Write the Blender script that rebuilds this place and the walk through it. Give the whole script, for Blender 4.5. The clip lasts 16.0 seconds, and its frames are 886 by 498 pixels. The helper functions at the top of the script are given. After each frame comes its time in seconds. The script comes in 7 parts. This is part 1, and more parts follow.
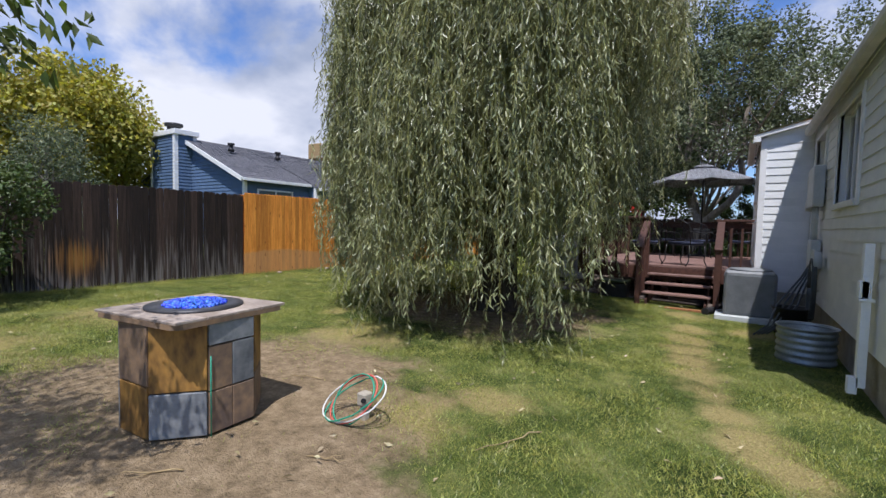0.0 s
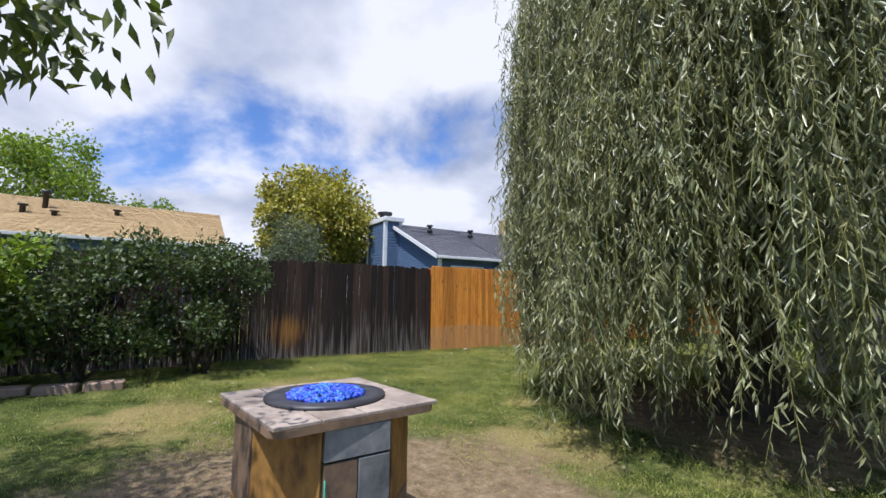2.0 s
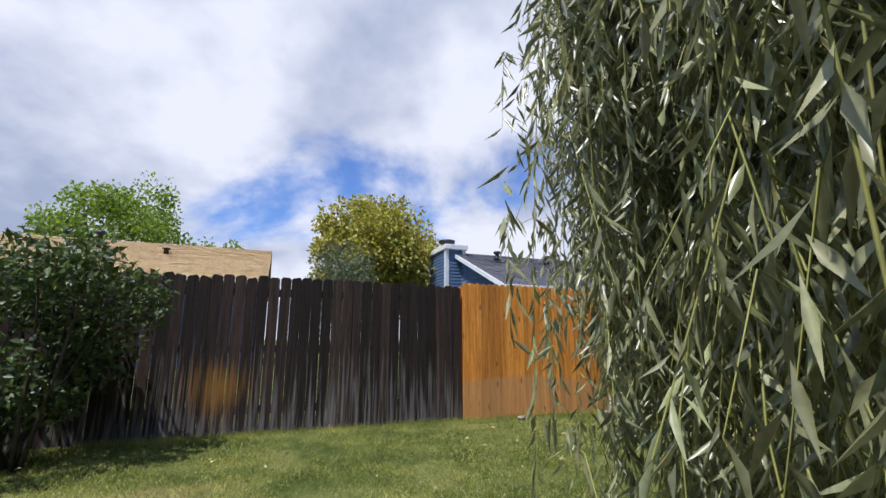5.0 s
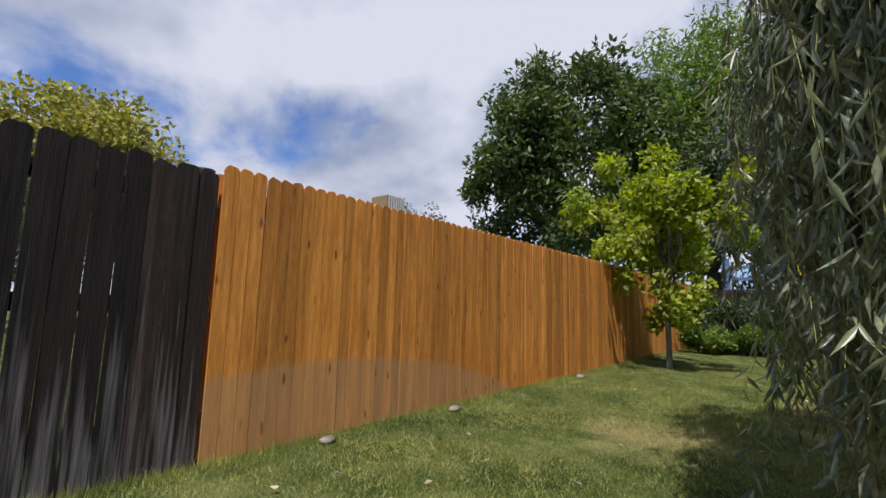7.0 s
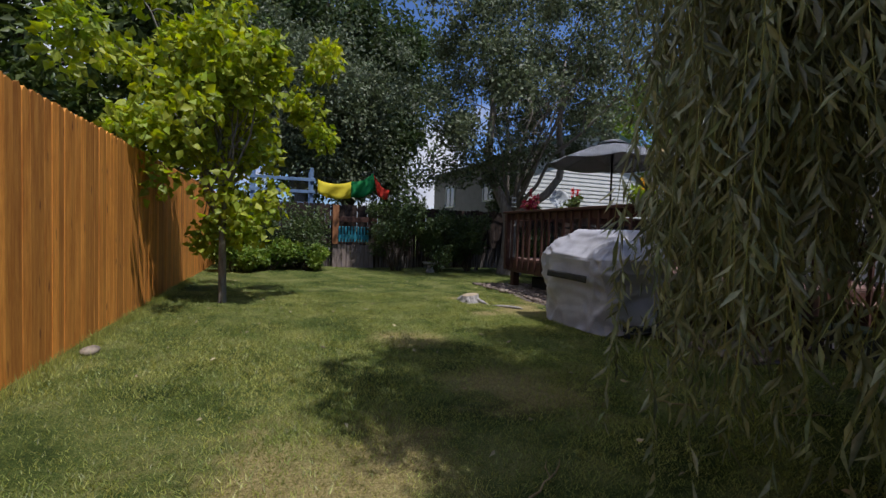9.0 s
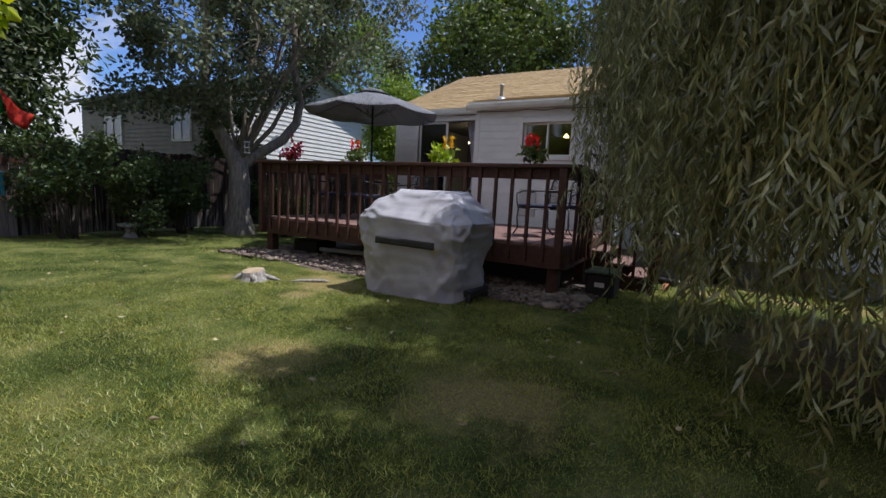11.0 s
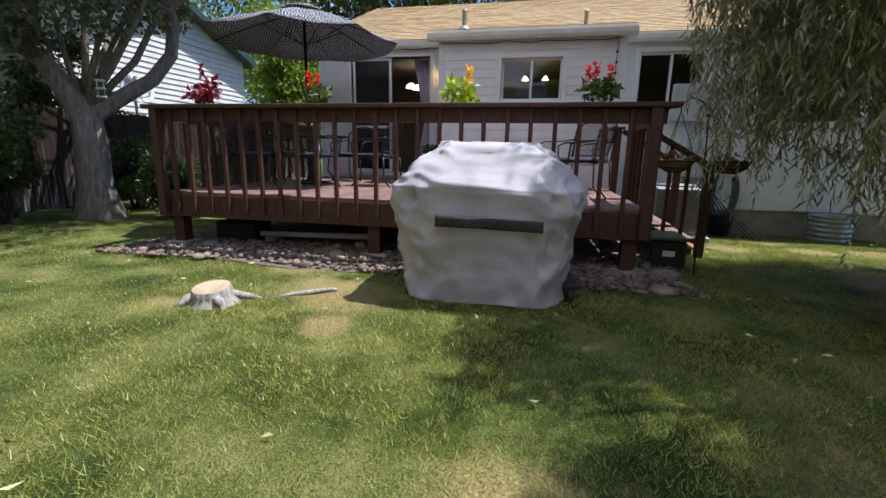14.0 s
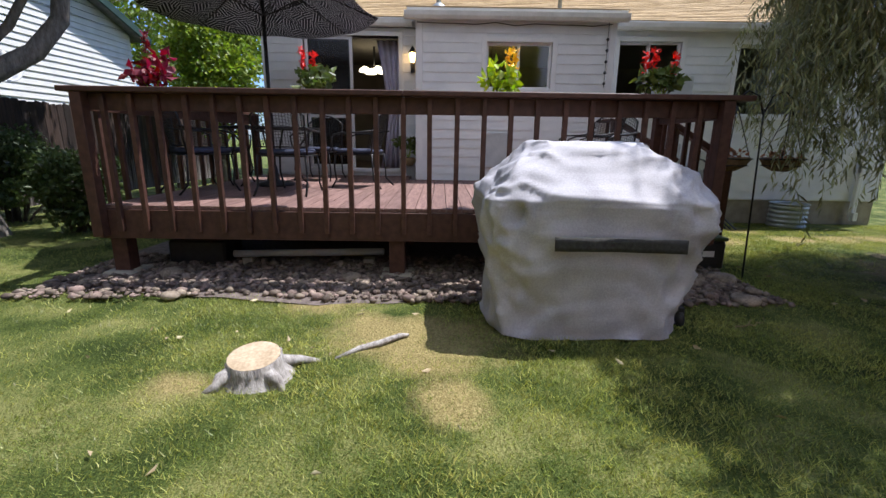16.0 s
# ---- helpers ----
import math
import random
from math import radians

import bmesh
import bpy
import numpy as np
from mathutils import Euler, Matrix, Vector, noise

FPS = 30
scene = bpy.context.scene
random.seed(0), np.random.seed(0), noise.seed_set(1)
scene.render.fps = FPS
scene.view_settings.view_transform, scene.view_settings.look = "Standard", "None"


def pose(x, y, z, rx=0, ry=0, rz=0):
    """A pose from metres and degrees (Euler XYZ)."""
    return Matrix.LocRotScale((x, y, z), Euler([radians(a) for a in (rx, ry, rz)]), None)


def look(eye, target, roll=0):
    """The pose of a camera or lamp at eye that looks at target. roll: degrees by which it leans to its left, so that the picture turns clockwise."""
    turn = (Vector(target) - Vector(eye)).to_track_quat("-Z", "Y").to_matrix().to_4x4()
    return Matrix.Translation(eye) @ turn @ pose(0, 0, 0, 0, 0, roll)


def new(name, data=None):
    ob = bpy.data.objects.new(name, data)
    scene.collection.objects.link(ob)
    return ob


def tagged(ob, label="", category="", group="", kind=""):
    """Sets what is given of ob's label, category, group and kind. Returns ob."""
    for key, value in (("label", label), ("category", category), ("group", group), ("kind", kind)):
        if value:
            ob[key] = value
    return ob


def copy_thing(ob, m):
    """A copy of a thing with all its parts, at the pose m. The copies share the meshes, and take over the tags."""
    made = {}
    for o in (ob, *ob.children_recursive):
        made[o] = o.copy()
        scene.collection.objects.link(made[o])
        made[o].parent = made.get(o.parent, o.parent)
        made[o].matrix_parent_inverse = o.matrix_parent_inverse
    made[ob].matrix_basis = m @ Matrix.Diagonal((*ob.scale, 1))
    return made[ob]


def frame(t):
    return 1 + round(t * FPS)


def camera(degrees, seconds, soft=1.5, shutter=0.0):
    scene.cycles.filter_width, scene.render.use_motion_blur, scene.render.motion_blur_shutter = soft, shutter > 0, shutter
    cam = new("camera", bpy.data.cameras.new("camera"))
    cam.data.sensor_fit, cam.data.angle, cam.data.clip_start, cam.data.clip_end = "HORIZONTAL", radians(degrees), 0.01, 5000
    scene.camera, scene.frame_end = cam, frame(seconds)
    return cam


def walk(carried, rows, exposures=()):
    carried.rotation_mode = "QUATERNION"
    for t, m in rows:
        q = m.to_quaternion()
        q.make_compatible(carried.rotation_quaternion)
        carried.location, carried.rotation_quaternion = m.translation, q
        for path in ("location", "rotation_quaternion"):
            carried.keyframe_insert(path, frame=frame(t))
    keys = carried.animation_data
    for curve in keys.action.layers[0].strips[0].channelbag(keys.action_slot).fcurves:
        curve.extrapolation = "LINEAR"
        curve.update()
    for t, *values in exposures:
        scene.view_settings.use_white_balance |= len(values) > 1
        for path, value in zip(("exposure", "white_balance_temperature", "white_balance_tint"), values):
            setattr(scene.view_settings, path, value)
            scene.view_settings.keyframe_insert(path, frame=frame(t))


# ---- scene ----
cam = camera(90.1, 16.0)
PATH = [
    (0, (0.007, 0.505, 1.304), (-1.104, 2.165, 1.2), 1.3),
    (0.5, (0.014, 0.525, 1.278), (-1.272, 2.057, 1.269), 1.0),
    (1, (-0.249, 0.696, 1.249), (-1.677, 2.093, 1.328), 1.0),
    (1.5, (-0.528, 0.969, 1.224), (-2.094, 2.203, 1.382), 0.8),
    (2, (-0.755, 1.337, 1.228), (-2.448, 2.378, 1.452), 0.7),
    (2.5, (-0.98, 1.818, 1.19), (-2.691, 2.815, 1.469), 0.3),
    (3, (-1.147, 2.417, 1.156), (-2.822, 3.459, 1.489), 0.4),
    (3.5, (-1.37, 2.903, 1.194), (-3.005, 3.993, 1.563), 1.2),
    (4, (-1.75, 3.365, 1.185), (-3.522, 4.203, 1.583), 0.8),
    (4.2, (-1.99, 3.471, 1.174), (-3.828, 4.148, 1.581), 0.1),
    (6.3, (-5.4, 4.323, 1.116), (-7.155, 5.217, 1.461), 1.3),
    (6.5, (-5.551, 4.505, 1.099), (-7.212, 5.569, 1.427), 0.9),
    (7, (-6.178, 4.934, 1.073), (-7.45, 6.455, 1.335), 1.5),
    (7.5, (-6.603, 5.344, 1.008), (-7.416, 7.161, 1.199), 1.1),
    (8, (-6.927, 5.88, 1.03), (-7.14, 7.866, 1.121), 2.1),
    (8.5, (-7.298, 6.563, 1.1), (-7.025, 8.545, 1.096), 2.1),
    (9, (-7.498, 7.218, 1.124), (-6.798, 9.09, 1.044), 1.9),
    (9.5, (-7.731, 7.742, 1.147), (-6.669, 9.431, 1.005), 2.2),
    (10, (-8.059, 8.159, 1.167), (-6.679, 9.595, 0.982), 2.8),
    (12.3, (-8.18, 9.993, 1.216), (-6.322, 10.647, 0.872), 1.5),
    (12.5, (-8.135, 10.112, 1.207), (-6.274, 10.751, 0.851), 1.3),
    (13, (-7.863, 10.458, 1.188), (-6.006, 11.093, 0.804), 1.2),
    (13.5, (-7.584, 10.907, 1.153), (-5.726, 11.523, 0.746), 1.5),
    (14, (-7.282, 11.339, 1.112), (-5.369, 11.745, 0.69), 1.1),
    (14.5, (-7.004, 11.771, 1.136), (-5.068, 12.022, 0.699), 1.1),
    (15, (-6.795, 12.178, 1.159), (-4.848, 12.25, 0.707), 0.6),
    (15.5, (-6.621, 12.48, 1.18), (-4.676, 12.499, 0.716), 0.8),
    (16, (-6.665, 12.691, 1.194), (-4.721, 12.676, 0.723), 0.8),
]
EXPOSURES = [(t, s, 6100, 15) for t, s in ((0, 0.1), (1.5, 0.15), (4, 0.2), (7, -0.2), (8, -0.2), (9, -0.4), (10.2, -0.28), (12.5, 0.30), (14.5, 0.54), (16, 0.58))]
walk(cam, [(t, look(eye, target, roll)) for t, eye, target, roll in PATH], EXPOSURES)

# ---- sun and sky ----
SUN_DIR = Vector((0.21, -0.40, 1.0)).normalized()
sun = new("sun", bpy.data.lights.new("sun", "SUN"))
sun.data.energy, sun.data.angle, sun.data.color = 5.0, radians(0.5), (1.0, 0.965, 0.91)
sun.matrix_world = look((0, 0, 30), tuple(Vector((0, 0, 30)) - SUN_DIR))

world = bpy.data.worlds.new("sky")
scene.world = world
world.use_nodes = True


def build_sky():
    nt = world.node_tree
    nt.nodes.clear()
    N, L = nt.nodes.new, nt.links.new
    sky = N("ShaderNodeTexSky")
    sky.sky_type, sky.sun_disc = "NISHITA", False
    sky.sun_elevation = math.asin(SUN_DIR.z)
    sky.sun_rotation = math.atan2(SUN_DIR.x, SUN_DIR.y)
    co = N("ShaderNodeTexCoord")
    sep = N("ShaderNodeSeparateXYZ")
    L(co.outputs["Generated"], sep.inputs[0])
    h = N("ShaderNodeMath"); h.operation = "MAXIMUM"; h.inputs[1].default_value = 0.0
    L(sep.outputs[2], h.inputs[0])
    h2 = N("ShaderNodeMath"); h2.operation = "ADD"; h2.inputs[1].default_value = 0.42
    L(h.outputs[0], h2.inputs[0])
    flat = N("ShaderNodeVectorMath"); flat.operation = "DIVIDE"
    comb = N("ShaderNodeCombineXYZ")
    for k in range(3):
        L(h2.outputs[0], comb.inputs[k])
    L(co.outputs["Generated"], flat.inputs[0]); L(comb.outputs[0], flat.inputs[1])
    mp = N("ShaderNodeMapping"); mp.inputs["Location"].default_value = (3.1, 1.7, 0.0)
    mp.inputs["Rotation"].default_value = (0, 0, 0.5)
    L(flat.outputs[0], mp.inputs[0])
    n1 = N("ShaderNodeTexNoise"); n1.inputs["Scale"].default_value = 1.5; n1.inputs["Detail"].default_value = 9; n1.inputs["Roughness"].default_value = 0.54
    n1.inputs["Distortion"].default_value = 0.25
    L(mp.outputs[0], n1.inputs["Vector"])
    r1 = N("ShaderNodeMapRange"); r1.interpolation_type = "SMOOTHSTEP"
    r1.inputs["From Min"].default_value, r1.inputs["From Max"].default_value = 0.43, 0.56
    tilt = N("ShaderNodeMath"); tilt.operation = "MULTIPLY_ADD"; tilt.inputs[1].default_value = -0.13
    L(sep.outputs[0], tilt.inputs[0]); L(n1.outputs["Fac"], tilt.inputs[2])
    L(tilt.outputs[0], r1.inputs["Value"])
    n2 = N("ShaderNodeTexNoise"); n2.inputs["Scale"].default_value = 2.0; n2.inputs["Detail"].default_value = 9
    L(flat.outputs[0], n2.inputs["Vector"])
    shade = N("ShaderNodeValToRGB")
    shade.color_ramp.elements[0].position, shade.color_ramp.elements[0].color = 0.38, (4.9, 5.7, 7.4, 1)
    shade.color_ramp.elements[1].position, shade.color_ramp.elements[1].color = 0.58, (10.8, 11.1, 11.8, 1)
    south = N("ShaderNodeMath"); south.operation = "MULTIPLY_ADD"; south.inputs[1].default_value = 0.05
    L(sep.outputs[1], south.inputs[0]); L(n2.outputs["Fac"], south.inputs[2]); L(south.outputs[0], shade.inputs[0])
    mix = N("ShaderNodeMixRGB")
    deep = N("ShaderNodeMixRGB"); deep.blend_type = "MULTIPLY"; deep.inputs[0].default_value = 1.0; deep.inputs[2].default_value = (1.15, 1.5, 2.1, 1)
    L(sky.outputs[0], deep.inputs[1])
    L(r1.outputs[0], mix.inputs[0]); L(deep.outputs[0], mix.inputs[1]); L(shade.outputs[0], mix.inputs[2])
    bg = N("ShaderNodeBackground"); bg.inputs["Strength"].default_value = 0.075
    L(mix.outputs[0], bg.inputs[0])
    out = N("ShaderNodeOutputWorld"); L(bg.outputs[0], out.inputs[0])


build_sky()

# ---- materials ----
def mat(name, c1, c2, scale=8.0, rough=0.7, bump=0.15, metal=0.0, stretch=(1, 1, 1), fine=60.0, rand=0.0, coords="Object", spec=0.4, leaf=0.0, island=0.0, detail=6.0, c3=None):
    """Noise between two colours at two scales with fine relief; rand: spread of brightness from object to object."""
    m = bpy.data.materials.new(name)
    m.use_nodes = True
    nt = m.node_tree
    N, L = nt.nodes.new, nt.links.new
    p = nt.nodes["Principled BSDF"]
    p.inputs["Roughness"].default_value, p.inputs["Metallic"].default_value = rough, metal
    p.inputs["Specular IOR Level"].default_value = spec
    co = N("ShaderNodeTexCoord")
    mp = N("ShaderNodeMapping"); mp.inputs["Scale"].default_value = stretch
    if coords == "World":
        g = N("ShaderNodeNewGeometry"); L(g.outputs["Position"], mp.inputs[0])
    else:
        L(co.outputs[coords], mp.inputs[0])
    if rand:
        oi = N("ShaderNodeObjectInfo")
        vm = N("ShaderNodeVectorMath"); vm.operation = "ADD"
        sc = N("ShaderNodeMath"); sc.operation = "MULTIPLY"; sc.inputs[1].default_value = 37.0
        L(oi.outputs["Random"], sc.inputs[0]); L(mp.outputs[0], vm.inputs[0]); L(sc.outputs[0], vm.inputs[1])
        vec = vm.outputs[0]
    else:
        vec = mp.outputs[0]
    n1 = N("ShaderNodeTexNoise"); n1.inputs["Scale"].default_value, n1.inputs["Detail"].default_value = scale, detail
    n2 = N("ShaderNodeTexNoise"); n2.inputs["Scale"].default_value, n2.inputs["Detail"].default_value = fine, 3
    L(vec, n1.inputs["Vector"]); L(vec, n2.inputs["Vector"])
    mixf = N("ShaderNodeMath"); mixf.operation = "MULTIPLY_ADD"; mixf.inputs[1].default_value = 0.4
    sub = N("ShaderNodeMath"); sub.operation = "MULTIPLY"; sub.inputs[1].default_value = 0.65
    L(n1.outputs["Fac"], sub.inputs[0]); L(n2.outputs["Fac"], mixf.inputs[0]); L(sub.outputs[0], mixf.inputs[2])
    ramp = N("ShaderNodeValToRGB")
    ramp.color_ramp.elements[0].position, ramp.color_ramp.elements[1].position = 0.36, 0.68
    ramp.color_ramp.elements[0].color, ramp.color_ramp.elements[1].color = (*c1, 1), (*c2, 1)
    if c3:
        e = ramp.color_ramp.elements.new(0.8); e.color = (*c3, 1)
    L(mixf.outputs[0], ramp.inputs[0])
    col = ramp.outputs[0]
    if rand or island:
        src = oi.outputs["Random"] if rand else N("ShaderNodeNewGeometry").outputs["Random Per Island"]
        hs = N("ShaderNodeHueSaturation")
        mr = N("ShaderNodeMapRange"); a = rand or island
        mr.inputs["To Min"].default_value, mr.inputs["To Max"].default_value = 1 - a, 1 + a
        L(src, mr.inputs["Value"]); L(mr.outputs[0], hs.inputs["Value"])
        if island:
            mh = N("ShaderNodeMapRange"); mh.inputs["To Min"].default_value, mh.inputs["To Max"].default_value = 0.475, 0.515
            mu = N("ShaderNodeMath"); mu.operation = "MULTIPLY"; mu.inputs[1].default_value = 7.31
            fr = N("ShaderNodeMath"); fr.operation = "FRACT"
            L(src, mu.inputs[0]); L(mu.outputs[0], fr.inputs[0]); L(fr.outputs[0], mh.inputs["Value"]); L(mh.outputs[0], hs.inputs["Hue"])
        L(col, hs.inputs["Color"])
        col = hs.outputs[0]
    L(col, p.inputs["Base Color"])
    if bump:
        b = N("ShaderNodeBump"); b.inputs["Strength"].default_value = bump; b.inputs["Distance"].default_value = 0.01
        L(mixf.outputs[0], b.inputs["Height"]); L(b.outputs[0], p.inputs["Normal"])
    if leaf:
        tr = N("ShaderNodeBsdfTranslucent")
        gl = N("ShaderNodeHueSaturation"); gl.inputs["Saturation"].default_value, gl.inputs["Value"].default_value = 1.15, 1.5
        L(col, gl.inputs["Color"]); L(gl.outputs[0], tr.inputs["Color"])
        mx = N("ShaderNodeMixShader"); mx.inputs[0].default_value = leaf
        L(p.outputs[0], mx.inputs[1]); L(tr.outputs[0], mx.inputs[2])
        L(mx.outputs[0], nt.nodes["Material Output"].inputs["Surface"])
    return m


def node(m, kind):
    return m.node_tree.nodes.new(kind)


def link(m, a, b):
    m.node_tree.links.new(a, b)


def glow(name, colour, strength):
    m = bpy.data.materials.new(name)
    m.use_nodes = True
    p = m.node_tree.nodes["Principled BSDF"]
    p.inputs["Base Color"].default_value = (*colour, 1)
    p.inputs["Emission Color"].default_value, p.inputs["Emission Strength"].default_value = (*colour, 1), strength
    return m


def glass_mat(name, tint=(0.9, 0.95, 0.95), rough=0.02):
    """A thin pane: mostly clear, with a mirror's gloss at grazing angles."""
    m = bpy.data.materials.new(name)
    m.use_nodes = True
    nt = m.node_tree
    tr = nt.nodes.new("ShaderNodeBsdfTransparent"); tr.inputs[0].default_value = (*tint, 1)
    gl = nt.nodes.new("ShaderNodeBsdfGlossy"); gl.inputs["Roughness"].default_value = rough
    fr = nt.nodes.new("ShaderNodeFresnel"); fr.inputs[0].default_value = 1.55
    mx = nt.nodes.new("ShaderNodeMixShader")
    nt.links.new(fr.outputs[0], mx.inputs[0]); nt.links.new(tr.outputs[0], mx.inputs[1]); nt.links.new(gl.outputs[0], mx.inputs[2])
    nt.links.new(mx.outputs[0], nt.nodes["Material Output"].inputs["Surface"])
    return m


M = {}
M["old_wood"] = mat("weathered_fence_wood", (0.011, 0.007, 0.005), (0.056, 0.034, 0.025), 5, 0.9, 0.8, stretch=(9, 9, 0.45), rand=0.55, fine=34)
M["new_wood"] = mat("stained_cedar", (0.44, 0.140, 0.016), (0.80, 0.335, 0.055), 5, 0.75, 0.4, stretch=(5, 5, 0.40), rand=0.27, fine=30)
M["deck_wood"] = mat("dark_brown_deck_stain", (0.045, 0.018, 0.012), (0.095, 0.042, 0.028), 6, 0.6, 0.3, stretch=(3, 3, 3), rand=0.15, fine=50)
M["deck_floor"] = mat("worn_red_brown_deck_boards", (0.12, 0.062, 0.05), (0.25, 0.155, 0.13), 5, 0.75, 0.3, stretch=(0.6, 6, 6), rand=0.18, fine=30)
M["siding"] = mat("white_painted_siding", (0.66, 0.68, 0.69), (0.80, 0.81, 0.81), 3, 0.55, 0.12, rand=0.03, fine=80)
M["trim"] = mat("white_trim_paint", (0.70, 0.71, 0.71), (0.82, 0.82, 0.81), 4, 0.5, 0.06, fine=70)
M["concrete"] = mat("foundation_concrete", (0.26, 0.23, 0.18), (0.42, 0.38, 0.30), 6, 0.9, 0.4, coords="World")
M["shingle"] = mat("tan_shingles", (0.30, 0.212, 0.105), (0.50, 0.365, 0.19), 9, 0.9, 0.5, rand=0.1, fine=70)
M["grey_shingle"] = mat("grey_shingles", (0.10, 0.10, 0.11), (0.20, 0.20, 0.22), 7, 0.9, 0.5, rand=0.12, fine=50)
M["blue_siding"] = mat("blue_grey_siding", (0.075, 0.125, 0.215), (0.105, 0.165, 0.27), 3, 0.6, 0.1, rand=0.04)
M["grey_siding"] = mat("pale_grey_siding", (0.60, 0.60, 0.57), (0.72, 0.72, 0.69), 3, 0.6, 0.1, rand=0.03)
# taupe, with the tree shade on the neighbour's west wall mixed into it
M["shaded_siding"] = mat("taupe_siding_shade_darkened", (0.17, 0.155, 0.135), (0.24, 0.22, 0.19), 3, 0.6, 0.1)
M["slate_grey"] = mat("grey_slate", (0.10, 0.11, 0.12), (0.24, 0.25, 0.25), 5, 0.6, 0.5, rand=0.2, fine=25)
M["slate_rust"] = mat("rust_slate", (0.12, 0.085, 0.065), (0.27, 0.175, 0.10), 5, 0.65, 0.5, rand=0.15, fine=20, c3=(0.12, 0.11, 0.10))
M["slate_gold"] = mat("gold_slate", (0.09, 0.045, 0.015), (0.38, 0.20, 0.045), 6, 0.6, 0.5, rand=0.1, fine=20, stretch=(1.5, 1.5, 0.7), c3=(0.06, 0.05, 0.04))
M["slate_top"] = mat("pale_slate_top", (0.20, 0.155, 0.12), (0.42, 0.35, 0.29), 5, 0.6, 0.4, rand=0.15, fine=25)
M["black_metal"] = mat("black_wrought_iron", (0.012, 0.012, 0.013), (0.03, 0.03, 0.032), 20, 0.45, 0.1, metal=0.3)
M["pan"] = mat("dark_burner_pan", (0.03, 0.03, 0.033), (0.07, 0.07, 0.075), 8, 0.5, 0.1, metal=0.4)
M["blue_glass"] = mat("blue_fire_glass", (0.01, 0.03, 0.55), (0.12, 0.22, 0.95), 30, 0.08, 0.0, spec=0.9, island=0.5)
M["cover"] = mat("grey_grill_cover", (0.32, 0.315, 0.34), (0.49, 0.48, 0.505), 4.0, 0.75, 0.35, fine=90, c3=(0.44, 0.40, 0.33))
M["strap"] = mat("black_vent_mesh", (0.022, 0.022, 0.02), (0.05, 0.05, 0.046), 40, 0.8, 0.3)
M["bark"] = mat("grey_brown_bark", (0.10, 0.085, 0.07), (0.30, 0.265, 0.22), 5, 0.95, 1.0, stretch=(5, 5, 0.9), fine=25)
M["dark_bark"] = mat("dark_willow_bark", (0.035, 0.028, 0.02), (0.11, 0.085, 0.06), 5, 0.95, 1.0, stretch=(5, 5, 0.9), fine=25)
M["stump_side"] = mat("bleached_stump", (0.16, 0.14, 0.125), (0.50, 0.47, 0.43), 4, 0.9, 0.9, stretch=(6, 6, 0.7), fine=30)
M["stump_top"] = mat("cut_wood", (0.30, 0.22, 0.13), (0.56, 0.45, 0.31), 6, 0.85, 0.5, fine=50)
M["willow"] = mat("willow_leaf", (0.145, 0.16, 0.072), (0.34, 0.355, 0.185), 3, 0.34, 0.0, leaf=0.27, island=0.5, spec=0.6)
M["willow_stem"] = mat("yellow_green_twig", (0.20, 0.21, 0.05), (0.30, 0.29, 0.08), 3, 0.6, 0.0)
M["maple"] = mat("bright_maple_leaf", (0.21, 0.29, 0.03), (0.42, 0.45, 0.06), 1.5, 0.5, 0.0, leaf=0.45, island=0.35)
M["cottonwood"] = mat("grey_green_leaf", (0.075, 0.10, 0.05), (0.17, 0.20, 0.11), 2, 0.5, 0.0, leaf=0.25, island=0.5, spec=0.4)
M["bush"] = mat("dark_shrub_leaf", (0.042, 0.070, 0.022), (0.10, 0.14, 0.045), 2, 0.45, 0.0, leaf=0.25, island=0.4)
M["broad"] = mat("deep_green_leaf", (0.05, 0.082, 0.018), (0.13, 0.17, 0.04), 2, 0.45, 0.0, leaf=0.28, island=0.4)
M["yellow_tree"] = mat("yellowing_leaf", (0.21, 0.22, 0.035), (0.46, 0.42, 0.09), 1.2, 0.5, 0.0, leaf=0.3, island=0.35, coords="World")
M["spring"] = mat("fresh_green_leaf", (0.11, 0.19, 0.03), (0.24, 0.32, 0.06), 2, 0.5, 0.0, leaf=0.4, island=0.35)
M["grass"] = mat("lawn_blades", (0.13, 0.185, 0.036), (0.40, 0.40, 0.105), 2.2, 0.45, 0.0, leaf=0.32, island=0.58, coords="World", c3=(0.48, 0.38, 0.17), spec=0.5)
M["galvanised"] = mat("galvanised_steel", (0.24, 0.28, 0.29), (0.42, 0.45, 0.46), 6, 0.45, 0.15, metal=0.55)
M["ac_grey"] = mat("grey_enamel", (0.16, 0.17, 0.18), (0.24, 0.25, 0.26), 6, 0.5, 0.1)
M["pale_grey"] = mat("pale_grey_enamel", (0.42, 0.45, 0.46), (0.55, 0.57, 0.57), 6, 0.5, 0.08)
M["black"] = mat("black_plastic", (0.012, 0.012, 0.013), (0.028, 0.028, 0.03), 10, 0.5, 0.1)
M["cord"] = mat("coir_liner", (0.22, 0.14, 0.06), (0.42, 0.30, 0.15), 20, 0.95, 0.8)
# dark tone that puts the dimness of the rooms into their surfaces
M["dark_room"] = mat("room_shade_tone", (0.16, 0.14, 0.12), (0.22, 0.20, 0.17), 4, 0.8, 0.05)
M["dark_floor"] = mat("dark_wood_floor", (0.06, 0.04, 0.03), (0.11, 0.075, 0.05), 6, 0.5, 0.1)
M["cloth_dark"] = mat("navy_cushion", (0.02, 0.025, 0.05), (0.05, 0.06, 0.10), 20, 0.9, 0.3)
